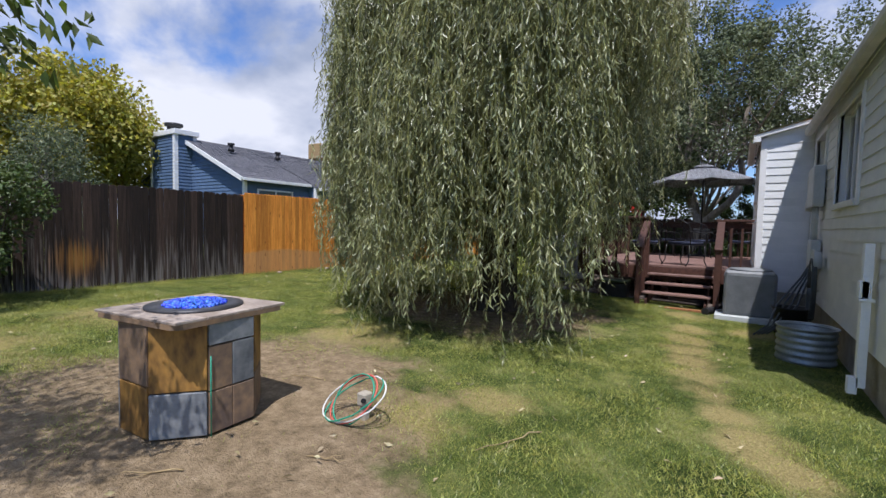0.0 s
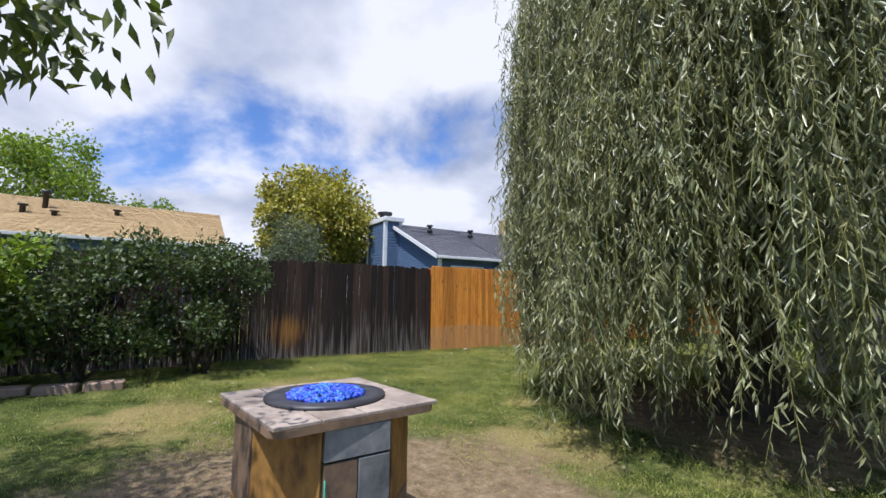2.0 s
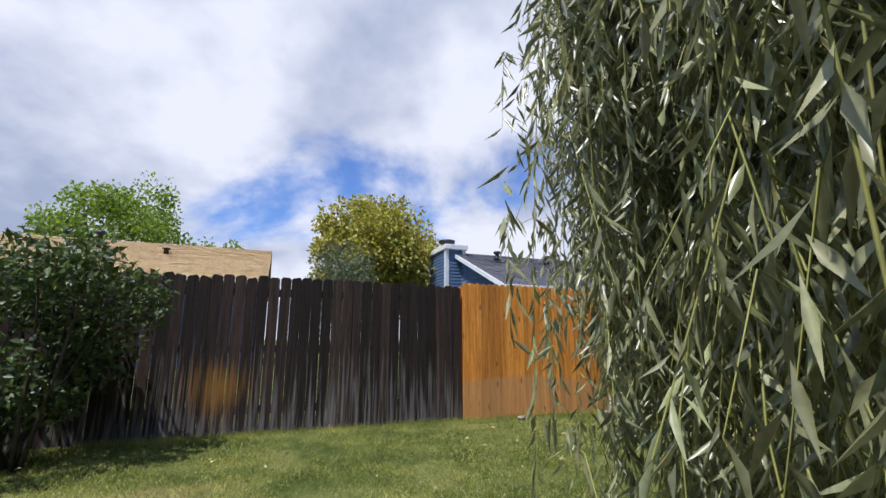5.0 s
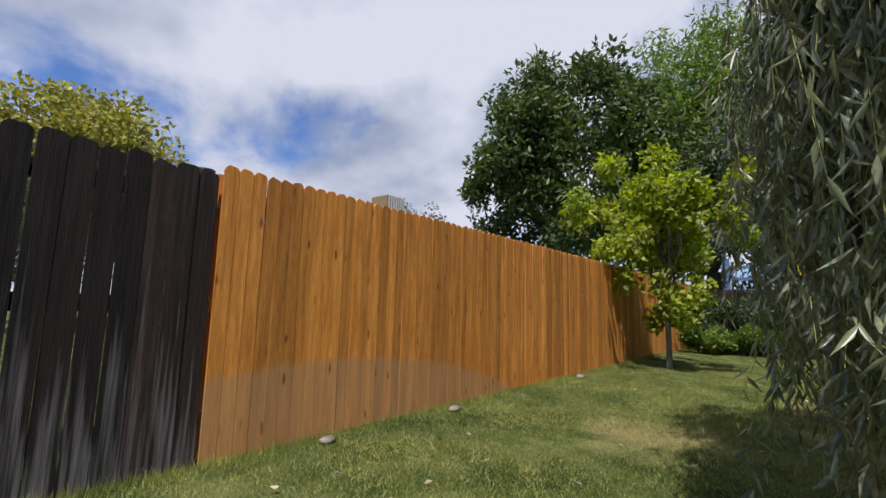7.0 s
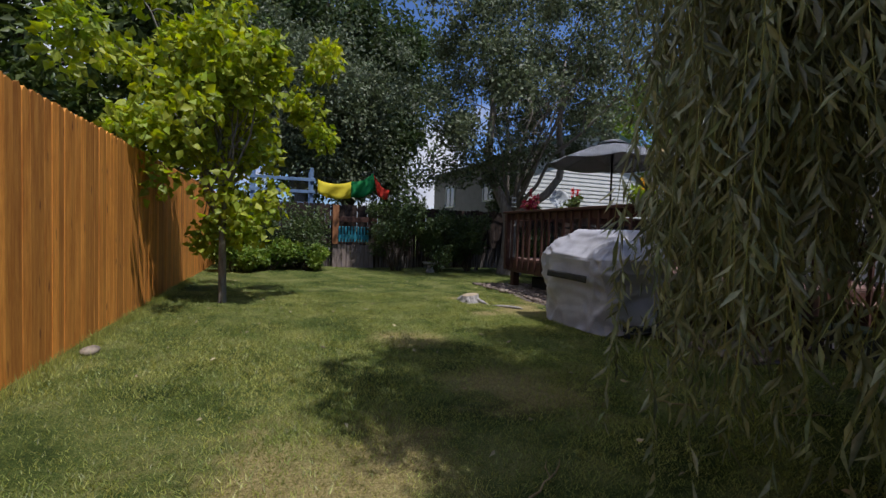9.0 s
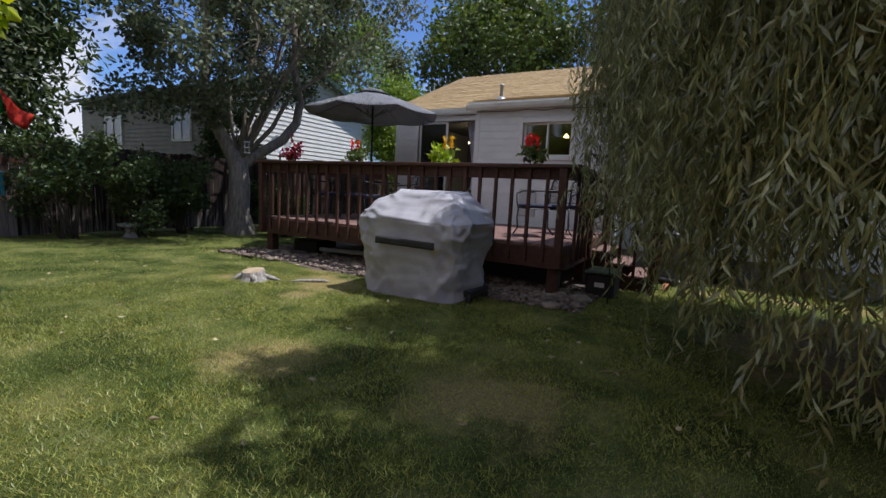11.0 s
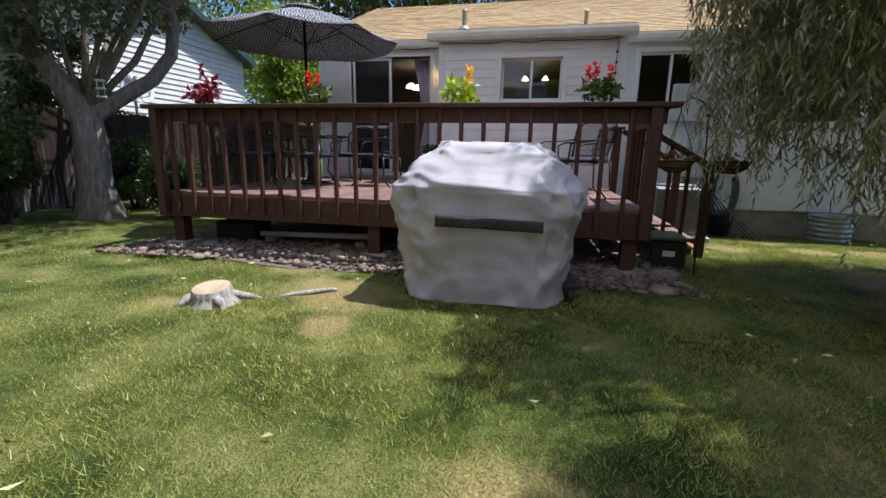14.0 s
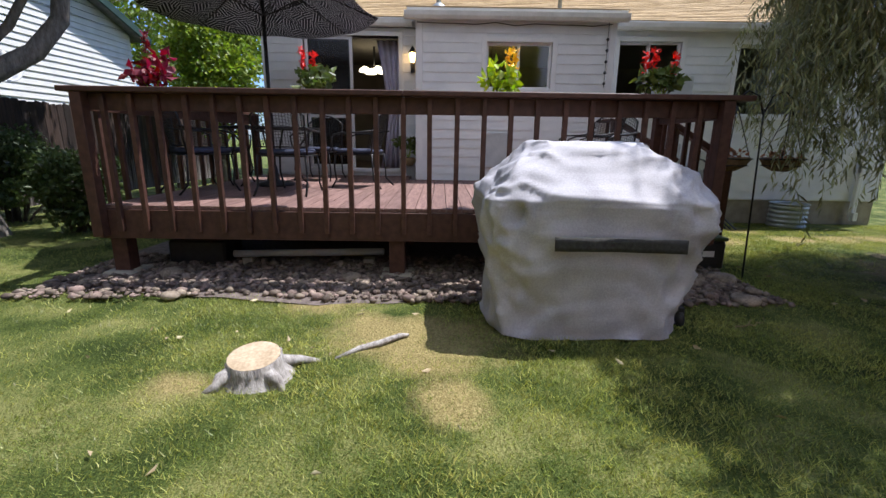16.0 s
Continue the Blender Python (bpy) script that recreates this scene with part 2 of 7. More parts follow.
M["curtain"] = mat("pale_mauve_curtain", (0.42, 0.38, 0.48), (0.58, 0.54, 0.63), 6, 0.9, 0.2)
M["red"] = mat("red_petals", (0.55, 0.012, 0.012), (0.85, 0.04, 0.03), 20, 0.5, 0.0, leaf=0.3)
M["yellow"] = mat("yellow_petals", (0.75, 0.38, 0.01), (0.92, 0.62, 0.04), 20, 0.5, 0.0, leaf=0.3)
M["burgundy"] = mat("burgundy_leaf", (0.10, 0.012, 0.02), (0.24, 0.03, 0.04), 8, 0.5, 0.0, leaf=0.3, island=0.3)
M["coleus"] = mat("lime_leaf", (0.20, 0.34, 0.03), (0.42, 0.52, 0.05), 8, 0.5, 0.0, leaf=0.35, island=0.3)
M["flag_yellow"] = mat("yellow_banner", (0.62, 0.52, 0.02), (0.80, 0.68, 0.05), 3, 0.8, 0.1, leaf=0.3)
M["flag_green"] = mat("green_banner", (0.01, 0.26, 0.06), (0.03, 0.36, 0.10), 3, 0.8, 0.1, leaf=0.3)
M["flag_red"] = mat("red_banner", (0.62, 0.04, 0.02), (0.80, 0.08, 0.04), 3, 0.8, 0.1, leaf=0.3)
M["play_blue"] = mat("faded_blue_paint", (0.10, 0.17, 0.28), (0.17, 0.26, 0.40), 5, 0.6, 0.1)
M["teal"] = mat("teal_paint", (0.015, 0.16, 0.22), (0.04, 0.26, 0.33), 6, 0.5, 0.1)
M["gravel"] = mat("river_gravel", (0.072, 0.053, 0.040), (0.27, 0.212, 0.165), 5, 0.85, 0.4, island=0.45)
M["gravel_bed"] = mat("gravel_bed_soil", (0.07, 0.055, 0.045), (0.20, 0.16, 0.14), 18, 0.95, 1.0, coords="World", fine=60)
M["terracotta"] = mat("terracotta", (0.28, 0.11, 0.06), (0.40, 0.18, 0.10), 8, 0.8, 0.2)
M["glass"] = glass_mat("window_glass")
M["screen"] = glass_mat("dark_screen", (0.30, 0.32, 0.33), 0.25)
M["lamp"] = glow("lit_lamp", (1.0, 0.62, 0.22), 6.0)
M["lamp_white"] = glow("lit_shade", (1.0, 0.86, 0.55), 3.0)
M["hose_green"] = mat("green_hose", (0.01, 0.22, 0.13), (0.03, 0.34, 0.22), 10, 0.4, 0.0)
M["hose_red"] = mat("red_hose", (0.50, 0.08, 0.06), (0.64, 0.14, 0.10), 10, 0.4, 0.0)
M["hose_white"] = mat("white_hose", (0.60, 0.58, 0.54), (0.76, 0.74, 0.70), 10, 0.4, 0.0)
M["rust_gutter"] = mat("gutter_paint", (0.58, 0.56, 0.50), (0.72, 0.70, 0.64), 5, 0.5, 0.05)


def tune_old_wood():
    """The old boards bleach grey towards their foot, and keep a patch of orange stain."""
    m = M["old_wood"]
    p = m.node_tree.nodes["Principled BSDF"]
    src = p.inputs["Base Color"].links[0].from_socket
    g = node(m, "ShaderNodeNewGeometry"); sep = node(m, "ShaderNodeSeparateXYZ"); link(m, g.outputs["Position"], sep.inputs[0])
    nz = node(m, "ShaderNodeTexNoise"); nz.inputs["Scale"].default_value = 1.0; nz.inputs["Detail"].default_value = 5
    mp = node(m, "ShaderNodeMapping"); mp.inputs["Scale"].default_value = (34, 34, 1.3); link(m, g.outputs["Position"], mp.inputs[0]); link(m, mp.outputs[0], nz.inputs["Vector"])
    ad = node(m, "ShaderNodeMath"); ad.operation = "MULTIPLY_ADD"; ad.inputs[1].default_value = 2.2
    link(m, nz.outputs["Fac"], ad.inputs[0])
    ng = node(m, "ShaderNodeMath"); ng.operation = "MULTIPLY"; ng.inputs[1].default_value = -0.50; link(m, sep.outputs[2], ng.inputs[0]); link(m, ng.outputs[0], ad.inputs[2])
    mr = node(m, "ShaderNodeMapRange"); mr.inputs["From Min"].default_value, mr.inputs["From Max"].default_value = 0.80, 1.30; mr.inputs["To Max"].default_value = 0.8
    link(m, ad.outputs[0], mr.inputs["Value"])
    mx = node(m, "ShaderNodeMixRGB"); mx.inputs[2].default_value = (0.24, 0.215, 0.20, 1)
    link(m, mr.outputs[0], mx.inputs[0]); link(m, src, mx.inputs[1])
    vo = node(m, "ShaderNodeVectorMath"); vo.operation = "DISTANCE"; vo.inputs[1].default_value = (0, 3.2, 0.62)
    fl = node(m, "ShaderNodeCombineXYZ"); link(m, sep.outputs[1], fl.inputs[1]); link(m, sep.outputs[2], fl.inputs[2]); link(m, fl.outputs[0], vo.inputs[0])
    pa = node(m, "ShaderNodeMath"); pa.operation = "MULTIPLY_ADD"; pa.inputs[1].default_value = 1.3
    link(m, nz.outputs["Fac"], pa.inputs[0])
    n2 = node(m, "ShaderNodeMath"); n2.operation = "MULTIPLY"; n2.inputs[1].default_value = -1.5; link(m, vo.outputs["Value"], n2.inputs[0]); link(m, n2.outputs[0], pa.inputs[2])
    m2 = node(m, "ShaderNodeMapRange"); m2.inputs["From Min"].default_value, m2.inputs["From Max"].default_value = 0.12, 0.5; m2.inputs["To Max"].default_value = 0.8
    link(m, pa.outputs[0], m2.inputs["Value"])
    mo = node(m, "ShaderNodeMixRGB"); mo.inputs[2].default_value = (0.33, 0.15, 0.03, 1)
    link(m, m2.outputs[0], mo.inputs[0]); link(m, mx.outputs[0], mo.inputs[1]); link(m, mo.outputs[0], p.inputs["Base Color"])


def tune_new_wood():
    """Knots, and the pale band that the sprinkler has washed out."""
    m = M["new_wood"]
    p = m.node_tree.nodes["Principled BSDF"]
    src = p.inputs["Base Color"].links[0].from_socket
    g = node(m, "ShaderNodeNewGeometry"); sep = node(m, "ShaderNodeSeparateXYZ"); link(m, g.outputs["Position"], sep.inputs[0])
    dy = node(m, "ShaderNodeMath"); dy.operation = "SUBTRACT"; dy.inputs[1].default_value = 7.0; link(m, sep.outputs[1], dy.inputs[0])
    sq = node(m, "ShaderNodeMath"); sq.operation = "MULTIPLY"; link(m, dy.outputs[0], sq.inputs[0]); link(m, dy.outputs[0], sq.inputs[1])
    sc = node(m, "ShaderNodeMath"); sc.operation = "MULTIPLY"; sc.inputs[1].default_value = 0.075; link(m, sq.outputs[0], sc.inputs[0])
    top = node(m, "ShaderNodeMath"); top.operation = "ADD"; link(m, sc.outputs[0], top.inputs[0]); link(m, sep.outputs[2], top.inputs[1])
    nz = node(m, "ShaderNodeTexNoise"); nz.inputs["Scale"].default_value = 9; link(m, g.outputs["Position"], nz.inputs["Vector"])
    wob = node(m, "ShaderNodeMath"); wob.operation = "MULTIPLY_ADD"; wob.inputs[1].default_value = 0.10; link(m, nz.outputs["Fac"], wob.inputs[0]); link(m, top.outputs[0], wob.inputs[2])
    mr = node(m, "ShaderNodeMapRange"); mr.inputs["From Min"].default_value, mr.inputs["From Max"].default_value = 0.74, 0.69; mr.inputs["To Max"].default_value = 0.5
    link(m, wob.outputs[0], mr.inputs["Value"])
    mx = node(m, "ShaderNodeMixRGB"); mx.inputs[2].default_value = (0.50, 0.30, 0.15, 1)
    link(m, mr.outputs[0], mx.inputs[0]); link(m, src, mx.inputs[1])
    vo = node(m, "ShaderNodeTexVoronoi"); vo.inputs["Scale"].default_value = 1.0; vo.voronoi_dimensions = "2D"
    yz = node(m, "ShaderNodeCombineXYZ"); ky = node(m, "ShaderNodeMath"); ky.operation = "ADD"; link(m, sep.outputs[0], ky.inputs[0]); link(m, sep.outputs[1], ky.inputs[1])
    link(m, ky.outputs[0], yz.inputs[0]); link(m, sep.outputs[2], yz.inputs[1])
    mp = node(m, "ShaderNodeMapping"); mp.inputs["Scale"].default_value = (8.2, 2.3, 1); link(m, yz.outputs[0], mp.inputs[0]); link(m, mp.outputs[0], vo.inputs["Vector"])
    kr = node(m, "ShaderNodeMapRange"); kr.inputs["From Min"].default_value, kr.inputs["From Max"].default_value = 0.115, 0.05; kr.inputs["To Max"].default_value = 0.8
    link(m, vo.outputs["Distance"], kr.inputs["Value"])
    wv = node(m, "ShaderNodeTexNoise"); wv.inputs["Scale"].default_value = 6; wv.inputs["Detail"].default_value = 3; link(m, g.outputs["Position"], wv.inputs["Vector"])
    wa = node(m, "ShaderNodeVectorMath"); wa.operation = "MULTIPLY_ADD"; wa.inputs[1].default_value = (0.3, 0.3, 0); link(m, wv.outputs["Color"], wa.inputs[0]); link(m, mp.outputs[0], wa.inputs[2]); link(m, wa.outputs[0], vo.inputs["Vector"])
    pick = node(m, "ShaderNodeSeparateXYZ"); link(m, vo.outputs["Color"], pick.inputs[0])
    some = node(m, "ShaderNodeMapRange"); some.inputs["From Min"].default_value, some.inputs["From Max"].default_value = 0.5, 0.9; link(m, pick.outputs[0], some.inputs["Value"])
    both = node(m, "ShaderNodeMath"); both.operation = "MULTIPLY"; link(m, kr.outputs[0], both.inputs[0]); link(m, some.outputs[0], both.inputs[1])
    mk = node(m, "ShaderNodeMixRGB"); mk.inputs[2].default_value = (0.13, 0.035, 0.01, 1)
    link(m, both.outputs[0], mk.inputs[0]); link(m, mx.outputs[0], mk.inputs[1]); link(m, mk.outputs[0], p.inputs["Base Color"])


tune_old_wood()
tune_new_wood()

# where the lawn is bare or dry: x, y, radius, weight (1 bare earth, below that straw)
BARE = [(-3.3, 6.9, 1.8, 0.75), (-3.3, 2.6, 1.5, 1.0), (-2.2, 1.9, 1.0, 1.0), (-3.0, 0.6, 1.5, 1.0), (-4.2, 1.7, 0.9, 0.9), (-1.6, 1.2, 0.6, 0.8)]
DRY = [(-3.7, 4.2, 0.75), (-6.6, 3.0, 0.9), (-6.0, 1.4, 0.8), (-0.45, 6.4, 0.34), (-0.34, 5.9, 0.32), (-0.25, 5.4, 0.33), (-0.15, 4.9, 0.30), (-0.02, 4.5, 0.32), (0.12, 4.1, 0.30), (0.30, 3.8, 0.30), (-0.5, 7.0, 0.42), (-0.55, 7.6, 0.42), (-0.7, 8.7, 0.45),
       (-4.82, 12.62, 0.26), (-4.15, 12.78, 0.55), (-4.0, 13.1, 0.4), (-4.72, 13.95, 0.22), (-5.9, 9.9, 0.6), (-6.3, 11.3, 0.42), (-2.0, 2.9, 0.6), (-4.9, 5.0, 0.3), (-7.3, 9.0, 0.7), (0.2, 8.0, 0.4), (-1.5, 3.6, 0.35), (-3.4, 13.6, 0.4)]


def ground_material():
    m = bpy.data.materials.new("lawn_and_earth")
    m.use_nodes = True
    p = m.node_tree.nodes["Principled BSDF"]
    p.inputs["Roughness"].default_value = 0.95
    p.inputs["Specular IOR Level"].default_value = 0.15
    g = node(m, "ShaderNodeNewGeometry")
    def noise_tex(scale, detail=6, rough=0.6):
        n = node(m, "ShaderNodeTexNoise"); n.inputs["Scale"].default_value, n.inputs["Detail"].default_value, n.inputs["Roughness"].default_value = scale, detail, rough
        link(m, g.outputs["Position"], n.inputs["Vector"]); return n.outputs["Fac"]
    def ramp(src, stops):
        r = node(m, "ShaderNodeValToRGB")
        for k, (pos, c) in enumerate(stops):
            e = r.color_ramp.elements[k] if k < 2 else r.color_ramp.elements.new(pos)
            e.position, e.color = pos, (*c, 1)
        link(m, src, r.inputs[0]); return r.outputs[0]
    blend = node(m, "ShaderNodeMath"); blend.operation = "MULTIPLY_ADD"; blend.inputs[1].default_value = 0.85
    half = node(m, "ShaderNodeMath"); half.operation = "MULTIPLY_ADD"; half.inputs[1].default_value = 0.75; half.inputs[2].default_value = -0.30
    link(m, noise_tex(1.7, 8, 0.65), half.inputs[0]); link(m, noise_tex(120, 6, 0.8), blend.inputs[0]); link(m, half.outputs[0], blend.inputs[2])
    # the darkest turf flecks paint in the shadow between blades
    turf = ramp(blend.outputs[0], [(0.38, (0.026, 0.042, 0.008)), (0.50, (0.080, 0.112, 0.022)), (0.63, (0.25, 0.245, 0.085))])
    straw = ramp(noise_tex(60, 6, 0.75), [(0.34, (0.20, 0.155, 0.06)), (0.5, (0.36, 0.28, 0.115)), (0.66, (0.52, 0.42, 0.20))])
    earth = ramp(noise_tex(9, 12, 0.78), [(0.32, (0.11, 0.080, 0.045)), (0.5, (0.265, 0.195, 0.115)), (0.68, (0.42, 0.32, 0.20))])
    flat = node(m, "ShaderNodeVectorMath"); flat.operation = "MULTIPLY"; flat.inputs[1].default_value = (1, 1, 0); link(m, g.outputs["Position"], flat.inputs[0])
    edge = noise_tex(2.4, 6, 0.65)
    def mask(spots, soft, lo=1.2):
        last = None
        for x, y, r, *w in spots:
            d = node(m, "ShaderNodeVectorMath"); d.operation = "DISTANCE"; d.inputs[1].default_value = (x, y, 0); link(m, flat.outputs[0], d.inputs[0])
            mr = node(m, "ShaderNodeMapRange"); mr.inputs["From Min"].default_value, mr.inputs["From Max"].default_value = r * (1 + soft), r * (1 - soft)
            link(m, d.outputs["Value"], mr.inputs["Value"])
            if last is None:
                last = mr.outputs[0]
            else:
                mxm = node(m, "ShaderNodeMath"); mxm.operation = "MAXIMUM"; link(m, last, mxm.inputs[0]); link(m, mr.outputs[0], mxm.inputs[1]); last = mxm.outputs[0]
        a = node(m, "ShaderNodeMath"); a.operation = "MULTIPLY_ADD"; a.inputs[1].default_value = 1.6; link(m, edge, a.inputs[0]); link(m, last, a.inputs[2])
        o = node(m, "ShaderNodeMapRange"); o.inputs["From Min"].default_value, o.inputs["From Max"].default_value = lo, lo + 0.4; link(m, a.outputs[0], o.inputs["Value"])
        return o.outputs[0]
    weak = node(m, "ShaderNodeMath"); weak.operation = "MULTIPLY"; weak.inputs[1].default_value = 0.8; link(m, mask(DRY, 0.75, 1.28), weak.inputs[0])
    m1 = node(m, "ShaderNodeMixRGB"); link(m, weak.outputs[0], m1.inputs[0]); link(m, turf, m1.inputs[1]); link(m, straw, m1.inputs[2])
    m2 = node(m, "ShaderNodeMixRGB"); link(m, mask(BARE, 0.4), m2.inputs[0]); link(m, m1.outputs[0], m2.inputs[1]); link(m, earth, m2.inputs[2])
    link(m, m2.outputs[0], p.inputs["Base Color"])
    b = node(m, "ShaderNodeBump"); b.inputs["Strength"].default_value, b.inputs["Distance"].default_value = 1.0, 0.03
    link(m, noise_tex(70, 4), b.inputs["Height"]); link(m, b.outputs[0], p.inputs["Normal"])
    return m


M["ground"] = ground_material()

# ---- building tools ----
def put(name, data, material, parent=None, label=""):
    ob = new(name, data)
    if material is not None and not data.materials:
        data.materials.append(material)
    if parent is not None:
        ob.parent = parent
    return tagged(ob, label)


def part(name, bm, material, parent=None, label="", smooth=False):
    me = bpy.data.meshes.new(name)
    bm.to_mesh(me)
    bm.free()
    if smooth:
        me.shade_smooth()
    return put(name, me, material, parent, label)


def thing(name, label, category, group="", kind="", at=(0, 0, 0)):
    ob = new(name)
    ob.empty_display_size = 0.1
    ob.location = at
    return tagged(ob, label, category, group, kind)


def add_box(bm, lo, hi, bevel=0.0, m=None):
    r = bmesh.ops.create_cube(bm, size=1.0)
    c, s = [(a + b) / 2 for a, b in zip(lo, hi)], [abs(b - a) for a, b in zip(lo, hi)]
    t = Matrix.Translation(c) @ Matrix.Diagonal((*s, 1))
    bmesh.ops.transform(bm, matrix=(m @ t if m else t), verts=r["verts"])
    if bevel:
        edges = list({e for v in r["verts"] for e in v.link_edges})
        bmesh.ops.bevel(bm, geom=edges, offset=bevel, segments=1, affect="EDGES")


def box(lo, hi, bevel=0.0, m=None):
    bm = bmesh.new()
    add_box(bm, lo, hi, bevel, m)
    return bm


def add_tube(bm, pts, radii, n=8, cap=True):
    """A tapered tube along points."""
    pts = [Vector(p) for p in pts]
    if not isinstance(radii, (list, tuple)):
        radii = [radii] * len(pts)
    rings, ref = [], None
    for i, p in enumerate(pts):
        d = (pts[min(i + 1, len(pts) - 1)] - pts[max(i - 1, 0)]).normalized()
        if ref is None:
            ref = d.orthogonal().normalized()
        ref = (ref - d * ref.dot(d))
        ref = ref.normalized() if ref.length > 1e-6 else d.orthogonal().normalized()
        o = d.cross(ref)
        rings.append([bm.verts.new(p + (ref * math.cos(a) + o * math.sin(a)) * radii[i]) for a in (2 * math.pi * k / n for k in range(n))])
    for a, b in zip(rings, rings[1:]):
        for k in range(n):
            f = bm.faces.new((a[k], a[(k + 1) % n], b[(k + 1) % n], b[k]))
            f.smooth = True
    if cap:
        bm.faces.new(rings[0][::-1])
        bm.faces.new(rings[-1])


def tube(pts, radii, n=8):
    bm = bmesh.new()
    add_tube(bm, pts, radii, n)
    return bm


def add_lathe(bm, profile, n=24, at=(0, 0, 0), cap=True):
    """Turned shape from (radius, height) pairs."""
    rings = []
    for r, z in profile:
        rings.append([bm.verts.new((at[0] + r * math.cos(2 * math.pi * k / n), at[1] + r * math.sin(2 * math.pi * k / n), at[2] + z)) for k in range(n)])
    for a, b in zip(rings, rings[1:]):
        for k in range(n):
            f = bm.faces.new((a[k], a[(k + 1) % n], b[(k + 1) % n], b[k]))
            f.smooth = True
    if cap:
        bm.faces.new(rings[0][::-1])
        bm.faces.new(rings[-1])


def lathe(profile, n=24, at=(0, 0, 0), cap=True):
    bm = bmesh.new()
    add_lathe(bm, profile, n, at, cap)
    return bm


def mesh_of(name, verts, faces_per, flat_idx, smooth=False):
    """A mesh from numpy arrays; every face has faces_per corners."""
    me = bpy.data.meshes.new(name)
    nv, nf = len(verts), len(flat_idx) // faces_per
    me.vertices.add(nv)
    me.vertices.foreach_set("co", np.asarray(verts, np.float32).ravel())
    me.loops.add(nf * faces_per)
    me.loops.foreach_set("vertex_index", np.asarray(flat_idx, np.int32))
    me.polygons.add(nf)
    me.polygons.foreach_set("loop_start", np.arange(0, nf * faces_per, faces_per, dtype=np.int32))
    me.update(calc_edges=True)
    me.validate()
    if smooth:
        me.shade_smooth()
    return me


def leaf_mesh(name, centres, dirs, length, width, rng, curl=0.15):
    """Many leaves: a folded diamond each, four corners and two faces over a midrib."""
    n = len(centres)
    d = dirs / (np.linalg.norm(dirs, axis=1, keepdims=True) + 1e-9)
    side = np.cross(d, rng.normal(size=(n, 3)))
    side /= np.linalg.norm(side, axis=1, keepdims=True) + 1e-9
    up = np.cross(side, d)
    ln = (length * rng.uniform(0.7, 1.25, (n, 1)))
    wd = (width * rng.uniform(0.75, 1.2, (n, 1)))
    base = centres
    mid = base + d * ln * 0.42
    tip = base + d * ln - up * ln * curl
    v = np.stack([base, mid + side * wd / 2 + up * wd * 0.22, tip, mid - side * wd / 2 + up * wd * 0.22], 1).reshape(-1, 3)
    i = np.arange(n)[:, None] * 4
    f = np.concatenate([i + [0, 1, 2], i + [0, 2, 3]], 1).ravel()
    return mesh_of(name, v, 3, f)


def gz(x, y):
    """Height of the ground: it falls gently from the far fence to the house."""
    k = min(max(-(x + 4.0) * 0.026, -0.135), 0.13)
    return k


def gz_np(x, y):
    return np.clip(-(x + 4.0) * 0.026, -0.135, 0.13)


# ---- ground ----
def build_ground():
    xs = np.concatenate([[-2500, -600, -150, -60, -30], np.arange(-16, 8.01, 0.5), [15, 30, 60, 150, 600, 2500]])
    ys = np.concatenate([[-2500, -600, -150, -60, -25], np.arange(-12, 26.01, 0.5), [35, 60, 150, 600, 2500]])
    X, Y = np.meshgrid(xs, ys)
    rng = np.random.default_rng(3)
    Z = gz_np(X, Y) + rng.normal(0, 0.006, X.shape)
    v = np.stack([X.ravel(), Y.ravel(), Z.ravel()], 1)
    w, h = len(xs), len(ys)
    a = (np.arange(h - 1)[:, None] * w + np.arange(w - 1)[None]).ravel()
    f = np.stack([a, a + 1, a + w + 1, a + w], 1).ravel()
    g = put("ground", mesh_of("ground", v, 4, f, True), M["ground"])
    tagged(g, "lawn with dry straw-coloured patches and bare earth", "ground", kind="structure")


build_ground()

WX = 1.0          # main house wall
BX = 0.27         # wall of the bumped-out room
BY0, BY1 = 10.2, 13.05
HY0, HY1 = 5.1, 15.55
EAVE = 3.08
DECK = 0.62


# ---- house ----
def clapboard(parent, along, lo, hi, fixed, z0, z1, out, material, holes=(), pitch=0.135):
    """Lapped siding courses on a wall along 'x' or 'y' at the given coordinate, facing out (+1 or -1); courses break at holes (a0, a1, z0, z1)."""
    n = int(math.ceil((z1 - z0) / pitch))
    for k in range(n):
        za, zb = z0 + k * pitch, min(z0 + (k + 1) * pitch, z1)
        spans = [(lo, hi)]
        for h0, h1, hz0, hz1 in holes:
            if zb > hz0 + 0.01 and za < hz1 - 0.01:
                nxt = []
                for s0, s1 in spans:
                    if h1 <= s0 or h0 >= s1:
                        nxt.append((s0, s1))
                    else:
                        if h0 - s0 > 0.02: nxt.append((s0, h0))
                        if s1 - h1 > 0.02: nxt.append((h1, s1))
                spans = nxt
        for s0, s1 in spans:
            bm = bmesh.new()
            quad = []
            for s in (s0, s1):
                pts = [(0.0, za), (0.017, za), (0.006, zb), (0.0, zb)]
                quad.append([bm.verts.new((fixed + out * d, s, z) if along == "y" else (s, fixed + out * d, z)) for d, z in pts])
            for i in range(4):
                bm.faces.new((quad[0][i], quad[0][(i + 1) % 4], quad[1][(i + 1) % 4], quad[1][i]))
            bm.faces.new(quad[0]); bm.faces.new(quad[1][::-1])
            bmesh.ops.recalc_face_normals(bm, faces=bm.faces)
            part("siding_board", bm, material, parent)


